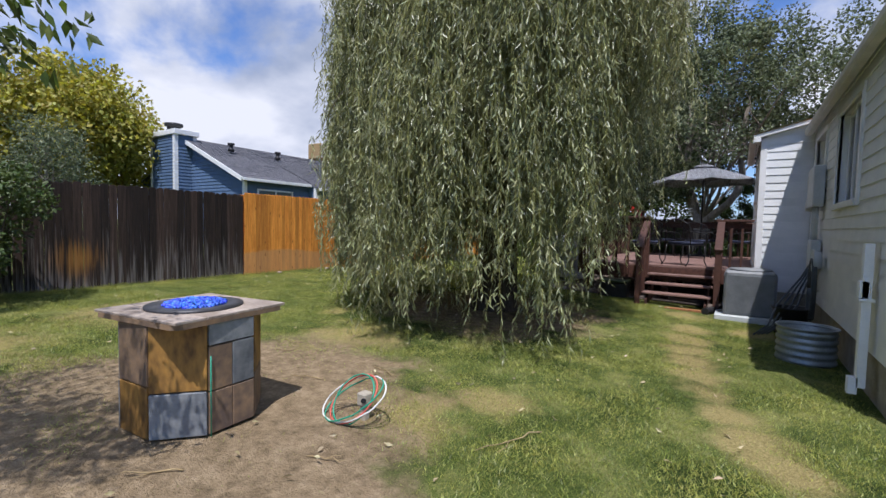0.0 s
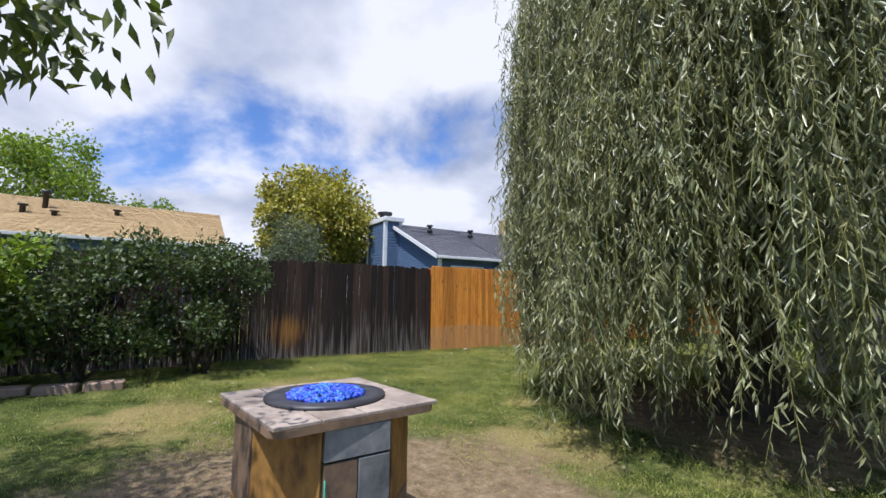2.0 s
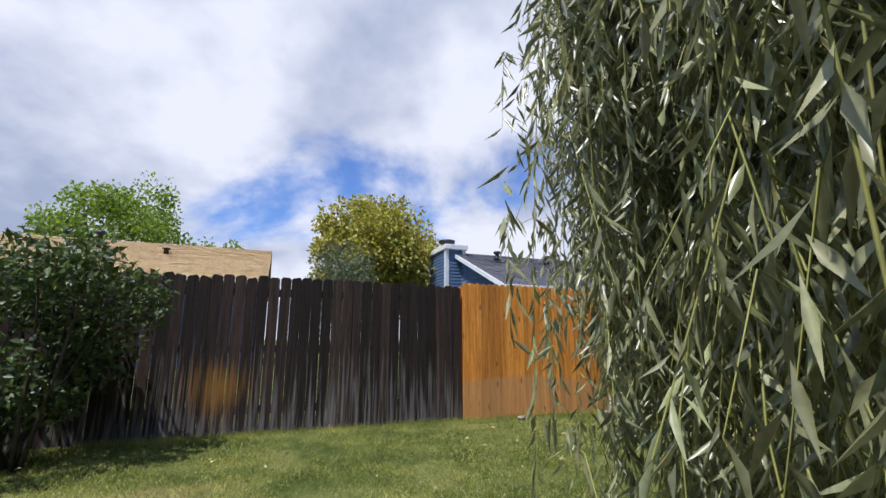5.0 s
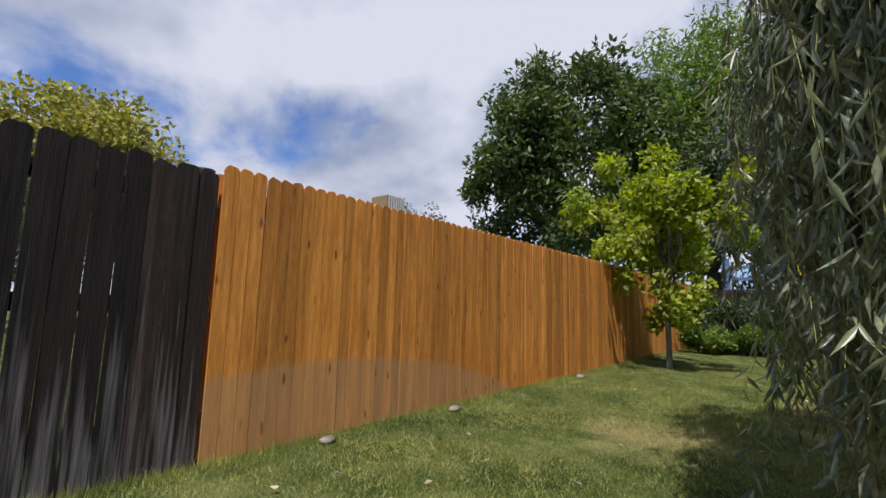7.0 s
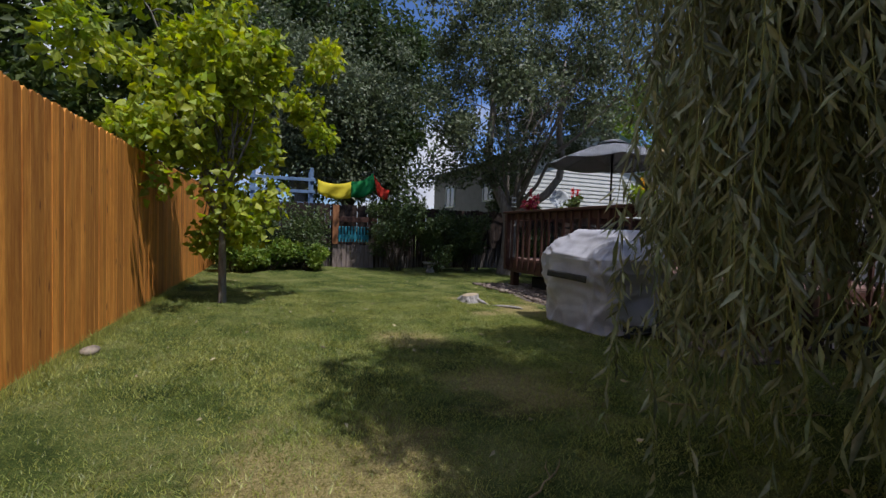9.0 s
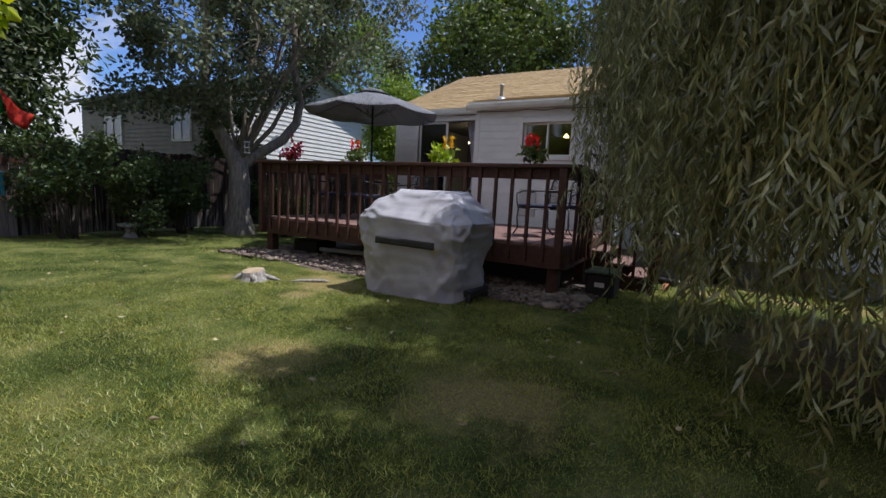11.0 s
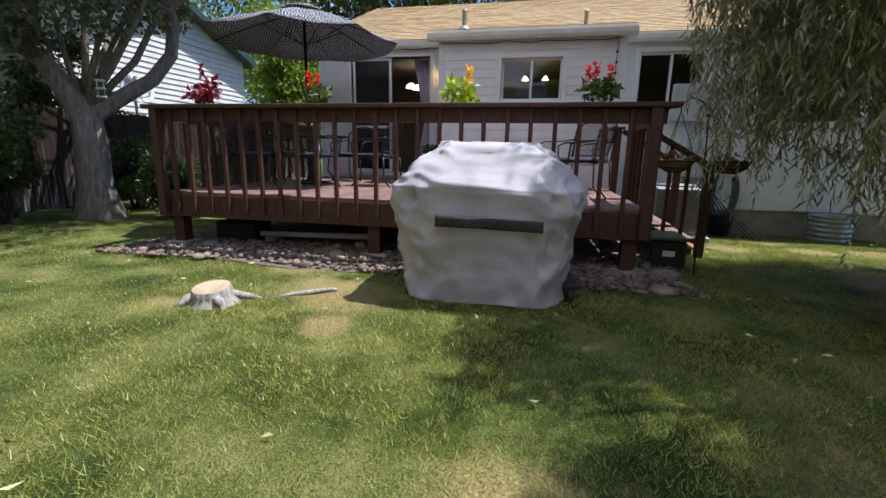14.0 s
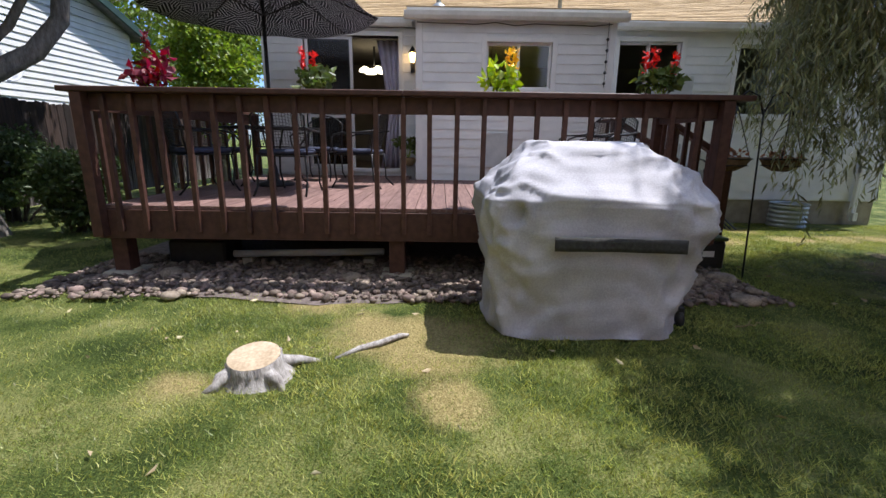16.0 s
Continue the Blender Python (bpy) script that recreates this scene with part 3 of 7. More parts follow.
def wall_with_holes(along, lo, hi, f0, f1, z0, z1, holes):
    """A thick wall between coordinates f0 and f1 with openings through it."""
    bm = bmesh.new()
    cuts = sorted({lo, hi, *[h[0] for h in holes], *[h[1] for h in holes]})
    for a, b in zip(cuts, cuts[1:]):
        zs = [(z0, z1)]
        for h0, h1, hz0, hz1 in holes:
            if h0 <= a and h1 >= b:
                zs = [(z0, hz0), (hz1, z1)]
        for p, q in zs:
            if q - p < 0.005:
                continue
            if along == "y":
                add_box(bm, (f0, a, p), (f1, b, q))
            else:
                add_box(bm, (a, f0, p), (b, f1, q))
    return bm


HOLES_MAIN = [(13.39, 14.92, 0.74, 2.82), (8.84, 9.84, 1.98, 2.80), (6.62, 7.90, 1.68, 2.78)]
HOLES_BUMP = [(11.09, 12.04, 1.97, 2.61)]


def build_house():
    w = part("wall_main", wall_with_holes("y", HY0, HY1, WX, WX + 0.16, 0.28, EAVE + 0.02, HOLES_MAIN + [(10.45, 12.80, 0.72, 2.80)]), M["siding"])
    tagged(w, "white clapboard house wall facing the garden", "wall", kind="structure")
    clapboard(w, "y", HY0, 10.2, WX, 0.30, EAVE, -1, M["siding"], [h for h in HOLES_MAIN if h[0] < 10])
    clapboard(w, "y", 13.05, HY1, WX, 0.66, EAVE, -1, M["siding"], [h for h in HOLES_MAIN if h[0] > 10])
    n = part("wall_north", box((WX + 0.16, HY1 - 0.16, 0.28), (9.0, HY1, EAVE + 0.02)), M["siding"])
    tagged(n, "white house end wall", "wall", kind="structure")
    part("gable", gable_prism(WX, 9.0, HY1 - 0.16, HY1, EAVE, 1.75), M["siding"], n)
    s = part("wall_south", box((WX + 0.16, HY0, 0.28), (9.0, HY0 + 0.16, EAVE + 0.02)), M["siding"])
    part("gable", gable_prism(WX, 9.0, HY0, HY0 + 0.16, EAVE, 1.75), M["siding"], s)
    tagged(s, "white house end wall", "wall", kind="structure")
    e = part("wall_east", box((8.84, HY0 + 0.16, 0.28), (9.0, HY1 - 0.16, EAVE + 0.02)), M["siding"])
    tagged(e, "white house back wall", "wall", kind="structure")
    b = part("wall_bump", wall_with_holes("y", BY0, BY1, BX, BX + 0.14, 0.28, 2.98, HOLES_BUMP), M["siding"])
    tagged(b, "white clapboard wall of the bumped-out room", "wall", kind="structure")
    clapboard(b, "y", BY0 + 0.05, BY1 - 0.05, BX, 0.30, 2.92, -1, M["siding"], HOLES_BUMP)
    for name, y0, y1, yy, o in (("wall_bump_south", BY0, BY0 + 0.14, BY0, -1), ("wall_bump_north", BY1 - 0.14, BY1, BY1, 1)):
        bm = bmesh.new()
        vs = [(BX + 0.14, 0.28), (WX, 0.28), (WX, 3.20), (BX + 0.14, 3.0)]
        r0 = [bm.verts.new((x, y0, z)) for x, z in vs]; r1 = [bm.verts.new((x, y1, z)) for x, z in vs]
        bm.faces.new(r0[::-1]); bm.faces.new(r1)
        for i in range(4):
            bm.faces.new((r0[i], r0[(i + 1) % 4], r1[(i + 1) % 4], r1[i]))
        q = tagged(part(name, bm, M["siding"]), "white clapboard side wall of the bumped-out room", "wall", kind="structure")
        clapboard(q, "x", BX + 0.05, WX - 0.03, yy, 0.30, 3.08, o, M["siding"])
    # corner boards
    c = thing("trim", "white painted corner boards of the house", "trim", kind="structure")
    for x, y in ((BX - 0.025, BY0 - 0.025), (BX - 0.025, BY1 - 0.075), (WX - 0.03, HY1 - 0.07)):
        part("corner_board", box((x, y, 0.28), (x + 0.1, y + 0.1, 2.95 if x < 0.5 else EAVE), 0.004), M["trim"], c)
    fo = thing("foundation", "bare concrete house foundation", "foundation", kind="structure")
    part("footing", box((WX + 0.03, HY0, -0.5), (WX + 0.19, HY1, 0.285)), M["concrete"], fo)
    part("footing", box((BX + 0.03, BY0 + 0.03, -0.5), (WX + 0.03, BY1 - 0.03, 0.285)), M["concrete"], fo)
    # ceiling and partition carry the indoor shade in their colour
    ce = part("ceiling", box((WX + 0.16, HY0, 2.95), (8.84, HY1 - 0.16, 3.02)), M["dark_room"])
    tagged(ce, "ceiling of the rooms behind the windows, darkened for indoor shade", "ceiling", kind="structure")
    fl = part("floor", box((WX + 0.16, HY0 + 0.16, 0.60), (8.84, HY1 - 0.16, 0.70)), M["dark_floor"])
    tagged(fl, "dark wooden floor indoors", "floor", kind="structure")
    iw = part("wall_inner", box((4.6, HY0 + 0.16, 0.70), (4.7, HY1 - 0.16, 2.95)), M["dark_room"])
    tagged(iw, "interior partition wall, darkened for indoor shade", "wall", kind="structure")


def gable_prism(x0, x1, y0, y1, z, rise):
    bm = bmesh.new()
    a = [bm.verts.new(p) for p in ((x0, y0, z), (x1, y0, z), ((x0 + x1) / 2, y0, z + rise))]
    b = [bm.verts.new(p) for p in ((x0, y1, z), (x1, y1, z), ((x0 + x1) / 2, y1, z + rise))]
    bm.faces.new(a[::-1]); bm.faces.new(b)
    for i in range(3):
        bm.faces.new((a[i], a[(i + 1) % 3], b[(i + 1) % 3], b[i]))
    bmesh.ops.recalc_face_normals(bm, faces=bm.faces)
    return bm


def shingle_courses(parent, p0, p1, up, thick, n, material, name="shingle_course"):
    """Lapped shingle strips between the eave edge p0-p1 and the same edge moved by up; every strip is one piece with ragged tabs."""
    p0, p1, up = Vector(p0), Vector(p1), Vector(up)
    along = (p1 - p0)
    nrm = along.cross(up).normalized()
    if nrm.z < 0:
        nrm = -nrm
    rng = random.Random(5)
    for k in range(n):
        bm = bmesh.new()
        a, b = up * (k / n), up * ((k + 1.15) / n) if k < n - 1 else up
        tabs = max(2, int(along.length / 0.3))
        prev = None
        for i in range(tabs + 1):
            q = p0 + along * (i / tabs)
            lift = nrm * (thick * rng.uniform(0.75, 1.3))
            drop = up.normalized() * rng.uniform(-0.012, 0.012)
            row = [bm.verts.new(q + a + drop), bm.verts.new(q + a + drop + lift), bm.verts.new(q + b + nrm * 0.002)]
            if prev:
                bm.faces.new((prev[0], row[0], row[1], prev[1])); bm.faces.new((prev[1], row[1], row[2], prev[2]))
            prev = row
        part(name, bm, material, parent)


def build_roof():
    r = thing("roof", "tan shingled house roof with pale metal gutter", "roof", kind="structure")
    ridge_x, ridge_z = 5.0, EAVE + 0.05 + 1.75
    x0 = WX - 0.13
    slope = (ridge_z - EAVE) / (ridge_x - WX)
    z0 = EAVE + 0.05 - slope * 0.13
    bm = bmesh.new()
    for s in (0, 1):
        xa = x0 if s == 0 else 2 * ridge_x - x0
        lo = [bm.verts.new((xa, y, z0 - 0.06)) for y in (HY0 - 0.3, HY1 + 0.32)]
        hi = [bm.verts.new((ridge_x, y, ridge_z - 0.06)) for y in (HY0 - 0.3, HY1 + 0.32)]
        lo2 = [bm.verts.new((xa, y, z0)) for y in (HY0 - 0.3, HY1 + 0.32)]
        hi2 = [bm.verts.new((ridge_x, y, ridge_z)) for y in (HY0 - 0.3, HY1 + 0.32)]
        for q in ((lo[0], lo[1], hi[1], hi[0]), (lo2[0], lo2[1], hi2[1], hi2[0]), (lo[0], lo2[0], hi2[0], hi[0]), (lo[1], lo2[1], hi2[1], hi[1]), (lo[0], lo[1], lo2[1], lo2[0])):
            bm.faces.new(q)
    bmesh.ops.recalc_face_normals(bm, faces=bm.faces)
    part("decking", bm, M["trim"], r)
    shingle_courses(r, (x0, HY0 - 0.3, z0 + 0.004), (x0, HY1 + 0.32, z0 + 0.004), (ridge_x - x0, 0, ridge_z - z0), 0.012, 32, M["shingle"])
    for ya, yb in ((HY0, BY0 - 0.12), (BY1 + 0.12, HY1 + 0.3)):
        gutter(r, x0 - 0.035, ya, yb, z0 - 0.03)
    part("soffit", box((x0 + 0.02, HY0, EAVE - 0.02), (WX - 0.03, BY0 - 0.05, EAVE)), M["trim"], r)
    part("soffit", box((x0 + 0.02, BY1 + 0.05, EAVE - 0.02), (WX - 0.03, HY1 + 0.3, EAVE)), M["trim"], r)
    # low roof of the bumped-out room
    b = thing("roof_bump", "low tan shingled roof over the bumped-out room", "roof", kind="structure")
    bx0, bz0, bx1, bz1 = BX - 0.13, 2.99, 1.35, 3.30
    bm = bmesh.new()
    add_box(bm, (0, BY0 - 0.12, -0.03), (math.hypot(bx1 - bx0, bz1 - bz0), BY1 + 0.14, 0.03), 0, pose(bx0, 0, bz0, 0, -math.degrees(math.atan2(bz1 - bz0, bx1 - bx0)), 0))
    part("decking", bm, M["trim"], b)
    shingle_courses(b, (bx0, BY0 - 0.14, bz0 + 0.036), (bx0, BY1 + 0.16, bz0 + 0.036), (bx1 - bx0, 0, bz1 - bz0), 0.012, 9, M["shingle"])
    gutter(b, bx0 - 0.06, BY0 - 0.14, BY1 + 0.18, bz0 - 0.02)
    part("fascia", box((bx0, BY0 - 0.13, 2.90), (BX - 0.03, BY1 + 0.13, 2.965)), M["trim"], b)
    for x, y, z in ((0.75, 12.75, 3.15), (1.6, 10.7, 3.3)):
        v = thing("roof_vent", "grey metal roof vent pipe with flashing", "vent", "roof vents", at=(x, y, z))
        part("pipe", lathe([(0.035, -0.05), (0.035, 0.30), (0.045, 0.30), (0.045, 0.34)], 12), M["galvanised"], v)
        part("flashing", lathe([(0.13, -0.04), (0.12, 0.03), (0.05, 0.09)], 14), M["galvanised"], v)


def gutter(parent, x, y0, y1, z):
    bm = bmesh.new()
    prof = [(0.0, 0.0), (0.0, -0.10), (0.075, -0.10), (0.095, -0.06), (0.095, 0.0), (0.088, 0.0), (0.085, -0.055), (0.07, -0.09), (0.008, -0.09), (0.008, 0.0)]
    rows = [[bm.verts.new((x + 0.09 - px, y, z + pz)) for px, pz in prof] for y in (y0, y1)]
    for i in range(len(prof)):
        j = (i + 1) % len(prof)
        bm.faces.new((rows[0][i], rows[0][j], rows[1][j], rows[1][i]))
    bmesh.ops.recalc_face_normals(bm, faces=bm.faces)
    part("gutter", bm, M["rust_gutter"], parent)


def sash(parent, x, y0, y1, z0, z1, t=0.035, depth=0.04, material=None):
    material = material or M["trim"]
    bm = bmesh.new()
    add_box(bm, (x, y0, z0), (x + depth, y0 + t, z1), 0.003); add_box(bm, (x, y1 - t, z0), (x + depth, y1, z1), 0.003)
    add_box(bm, (x, y0 + t, z0), (x + depth, y1 - t, z0 + t), 0.003); add_box(bm, (x, y0 + t, z1 - t), (x + depth, y1 - t, z1), 0.003)
    return part("sash", bm, material, parent)


def pane(parent, x, y0, y1, z0, z1, material):
    g = part("pane", box((x, y0, z0), (x + 0.006, y1, z1)), material, parent)
    g.visible_shadow = False
    return g


def build_window(name, x, y0, y1, z0, z1, label):
    w = thing(name, label, "window", kind="structure")
    bm = bmesh.new()
    c = 0.07
    xo = x - 0.035
    add_box(bm, (xo, y0 - c, z0 - c), (x + 0.02, y0, z1 + c), 0.004); add_box(bm, (xo, y1, z0 - c), (x + 0.02, y1 + c, z1 + c), 0.004)
    add_box(bm, (xo, y0, z1), (x + 0.02, y1, z1 + c), 0.004); add_box(bm, (xo - 0.02, y0, z0 - c), (x + 0.02, y1, z0), 0.004)
    part("window_frame", bm, M["trim"], w)
    ym = (y0 + y1) / 2
    sash(w, x + 0.03, y0, ym + 0.02, z0, z1)
    sash(w, x + 0.075, ym - 0.02, y1, z0, z1)
    pane(w, x + 0.045, y0 + 0.03, ym - 0.01, z0 + 0.03, z1 - 0.03, M["glass"])
    pane(w, x + 0.09, ym + 0.01, y1 - 0.03, z0 + 0.03, z1 - 0.03, M["glass"])
    return w


def build_door():
    d = thing("door_1", "white sliding patio door standing half open", "door", kind="structure")
    y0, y1, z0, z1 = 13.39, 14.92, 0.74, 2.82
    bm = bmesh.new()
    c = 0.07
    add_box(bm, (WX - 0.035, y0 - c, z0 - 0.04), (WX + 0.16, y0, z1 + c), 0.004); add_box(bm, (WX - 0.035, y1, z0 - 0.04), (WX + 0.16, y1 + c, z1 + c), 0.004)
    add_box(bm, (WX - 0.035, y0, z1), (WX + 0.16, y1, z1 + c), 0.004); add_box(bm, (WX - 0.05, y0, z0 - 0.06), (WX + 0.16, y1, z0), 0.004)
    part("door_frame", bm, M["trim"], d)
    ym = 14.16
    p = sash(d, WX + 0.06, ym, y1, z0 + 0.01, z1 - 0.005, 0.06)
    p.name = "door_panel"
    pane(p, WX + 0.075, ym + 0.06, y1 - 0.06, z0 + 0.07, z1 - 0.065, M["glass"])
    q = sash(d, WX + 0.01, ym - 0.02, y1 - 0.02, z0 + 0.01, z1 - 0.005, 0.045)
    q.name = "screen_panel"
    pane(q, WX + 0.025, ym + 0.03, y1 - 0.065, z0 + 0.06, z1 - 0.05, M["screen"])
    part("screen_bar", box((WX + 0.005, ym + 0.03, z0 + 0.82), (WX + 0.045, y1 - 0.065, z0 + 0.87)), M["trim"], q)
    cu = bmesh.new()
    rows = []
    for i in range(25):
        u = i / 24
        rows.append([cu.verts.new((WX + 0.30 + 0.03 * math.sin(u * 22), 13.42 + u * 0.36 * (0.45 + 0.55 * abs(k - 0.45) / 0.55) , 0.72 + k * 2.1)) for k in (0, 0.25, 0.45, 0.7, 1)])
    for a, b in zip(rows, rows[1:]):
        for k in range(4):
            cu.faces.new((a[k], b[k], b[k + 1], a[k + 1])).smooth = True
    ob = part("curtain", cu, M["curtain"])
    tagged(ob, "pale mauve curtain tied back behind the open door", "curtain")
    so = ob.modifiers.new("thick", "SOLIDIFY"); so.thickness = 0.006


build_house()
build_roof()
build_door()
build_window("window_1", BX, 11.09, 12.04, 1.97, 2.61, "two-pane sliding window with white frame")
build_window("window_2", WX, 8.84, 9.84, 1.98, 2.80, "dark two-pane window with white trim")
build_window("window_3", WX, 6.62, 7.90, 1.68, 2.78, "tall house window with white trim")


# ---- fences ----
def board_mesh(name, w, h, ear, jag):
    bm = bmesh.new()
    pts = [(-w / 2, 0), (w / 2, 0), (w / 2, h - ear), (w / 2 - ear * 0.35, h - ear * 0.35), (w / 2 - ear * 0.9, h + jag), (-w / 2 + ear * 0.9, h - jag), (-w / 2 + ear * 0.35, h - ear * 0.35), (-w / 2, h - ear)]
    a = [bm.verts.new((-0.009, y, z)) for y, z in pts]; b = [bm.verts.new((0.009, y, z)) for y, z in pts]
    bm.faces.new(a[::-1]); bm.faces.new(b)
    for i in range(len(pts)):
        j = (i + 1) % len(pts)
        bm.faces.new((a[i], a[j], b[j], b[i]))
    bmesh.ops.recalc_face_normals(bm, faces=bm.faces)
    me = bpy.data.meshes.new(name)
    bm.to_mesh(me); bm.free()
    return me


def build_fence(label, start, end, base, height, width, gap, material, seed, wild, front=1.0):
    """A board fence from start to end; boards stand on the garden side of rails and posts."""
    rng = random.Random(seed)
    s, e = Vector((*start, 0)), Vector((*end, 0))
    d = (e - s).normalized()
    ang = math.degrees(math.atan2(d.y, d.x)) - 90
    f = thing("wooden_fence", label, "fence", at=(s.x, s.y, 0))
    f.rotation_euler = (0, 0, radians(ang))
    L = (e - s).length
    meshes = []
    for k in range(6):
        me = board_mesh("board", width, height + rng.uniform(-wild, wild), 0.028, rng.uniform(-0.006, 0.006) * (1 + wild * 60))
        me.materials.append(material)
        meshes.append(me)
    n = int(L / (width + gap))
    for k in range(n):
        b = new("board", rng.choice(meshes))
        b.parent = f
        b.location = (front * rng.uniform(0.0, 0.006 + wild * 0.25), (k + 0.5) * L / n, base + rng.uniform(-0.3, 0.3) * wild - 0.02)
        b.rotation_euler = (rng.gauss(0, 0.001 + wild * 0.05), 0, rng.gauss(0, 0.008 + wild * 0.5))
        b.scale = (1, rng.uniform(0.985, 1.012), 1)
    for z in (0.28, 0.95, 1.6):
        part("rail", box((-front * 0.06 - 0.02, 0, base + z - 0.045), (-front * 0.06 + 0.02, L, base + z + 0.045)), material, f)
    for k in range(int(L / 2.4) + 1):
        y = min(k * 2.4 + 0.05, L - 0.05)
        part("post", box((-front * 0.13 - 0.045, y - 0.045, -0.3), (-front * 0.13 + 0.045, y + 0.045, base + height - 0.06)), material, f)
    return f


build_fence("weathered dark brown board fence, grey at its foot", (-9.0, -7.0), (-9.0, 6.10), 0.10, 1.80, 0.118, 0.005, M["old_wood"], 1, 0.016)
build_fence("newly stained orange cedar board fence", (-8.985, 6.12), (-8.985, 19.6), 0.10, 1.85, 0.092, 0.0028, M["new_wood"], 2, 0.005)
build_fence("old dark board fence at the back of the lawn", (-8.9, 19.7), (8.0, 19.7), 0.05, 1.75, 0.138, 0.006, M["old_wood"], 3, 0.02)
build_fence("old dark board fence beyond the fire pit", (-9.0, -7.0), (1.0, -7.0), 0.05, 1.8, 0.138, 0.004, M["old_wood"], 4, 0.02)

# ---- trees and shrubs ----
def limb_points(p0, p1, sag, wob, rng, n=7):
    p0, p1 = Vector(p0), Vector(p1)
    out = []
    for i in range(n):
        u = i / (n - 1)
        q = p0.lerp(p1, u)
        q.z += sag * 4 * u * (1 - u)
        if 0 < i < n - 1:
            q += Vector((rng.uniform(-wob, wob), rng.uniform(-wob, wob), rng.uniform(-wob, wob) * 0.5))
        out.append(q)
    return out


def foliage(centres, spread, count, length, width, seed, droop=0.3, flat=1.0):
    """Leaves scattered round clump centres, thinner at the rim."""
    rng = np.random.default_rng(seed)
    c = np.asarray(centres, float)
    k = rng.integers(0, len(c), count)
    off = rng.normal(size=(count, 3))
    off /= np.linalg.norm(off, axis=1, keepdims=True)
    r = rng.uniform(0, 1, (count, 1)) ** 0.45
    off *= r * (c[k, 3:4] * spread)
    off[:, 2] *= flat
    pos = c[k, :3] + off
    d = rng.normal(size=(count, 3)) + off / (np.abs(off).max() + 1e-6)
    d[:, 2] -= droop
    return pos, d, length, width, rng


def crown_clumps(centre, radii, n, size, seed, hollow=0.55, low=-0.8):
    rng = random.Random(seed)
    out = []
    while len(out) < n:
        v = Vector((rng.gauss(0, 1), rng.gauss(0, 1), rng.gauss(0, 1))).normalized()
        if v.z < low:
            continue
        u = rng.uniform(hollow, 1.0)
        wob = 1 + 0.22 * noise.noise(v * 2.1 + Vector((seed, 0, 0)))
        out.append((centre[0] + v.x * radii[0] * u * wob, centre[1] + v.y * radii[1] * u * wob, centre[2] + v.z * radii[2] * u * wob, size * rng.uniform(0.65, 1.35)))
    return out


def build_tree(name, label, base, trunk_r, fork, centre, radii, clumps, clump_size, leaves, leaf, leaf_mat, bark_mat, seed, limbs=6, droop=0.3, lean=(0, 0), hollow=0.5, low=-0.8, category="tree", flare=1.5, extra=(), thin=1.0):
    t = thing(name, label, category, at=base)
    rng = random.Random(seed)
    c = Vector(centre) - Vector(base)
    f = Vector((lean[0], lean[1], fork))
    bm = bmesh.new()
    pts = [Vector((0, 0, -0.25)), Vector((0, 0, 0.05)), Vector((lean[0] * 0.2, lean[1] * 0.2, fork * 0.3)), Vector((lean[0] * 0.6, lean[1] * 0.6, fork * 0.7)), f]
    add_tube(bm, pts, [trunk_r * flare, trunk_r * flare * 0.85, trunk_r * 1.02, trunk_r * 0.95, trunk_r * 0.85], 14)
    for v in bm.verts:
        v.co += Vector((v.co.x, v.co.y, 0)) * 0.18 * noise.noise(Vector((v.co.x * 6, v.co.y * 6, v.co.z * 1.2)))
    part("trunk", bm, bark_mat, t, smooth=True)
    cl = crown_clumps(c, radii, clumps, clump_size, seed, hollow, low) + [tuple(e) for e in extra]
    lb = bmesh.new()
    for i in range(limbs):
        tgt = cl[int(i * len(cl) / limbs)]
        p = limb_points(f, (tgt[0], tgt[1], tgt[2]), rng.uniform(0.0, 0.35), 0.15 * clump_size + 0.05, rng)
        r0 = trunk_r * thin * rng.uniform(0.38, 0.62)
        add_tube(lb, p, [r0 * (1 - 0.85 * u / 6) for u in range(7)], 7)
        for j in range(5):
            q = p[rng.randint(2, 5)]
            tg = rng.choice(cl)
            e = q.lerp(Vector(tg[:3]), rng.uniform(0.4, 0.9))
            pp = limb_points(q, e, rng.uniform(-0.1, 0.25), 0.12, rng, 5)
            add_tube(lb, pp, [r0 * 0.42 * (1 - 0.85 * u / 4) for u in range(5)], 5)
    part("branchwork", lb, bark_mat, t, smooth=True)
    pos, d, ln, wd, r2 = foliage(cl, 1.0, leaves, leaf[0], leaf[1], seed + 1, droop)
    put("crown", leaf_mesh("crown", pos, d, ln, wd, r2), leaf_mat, t)
    return t


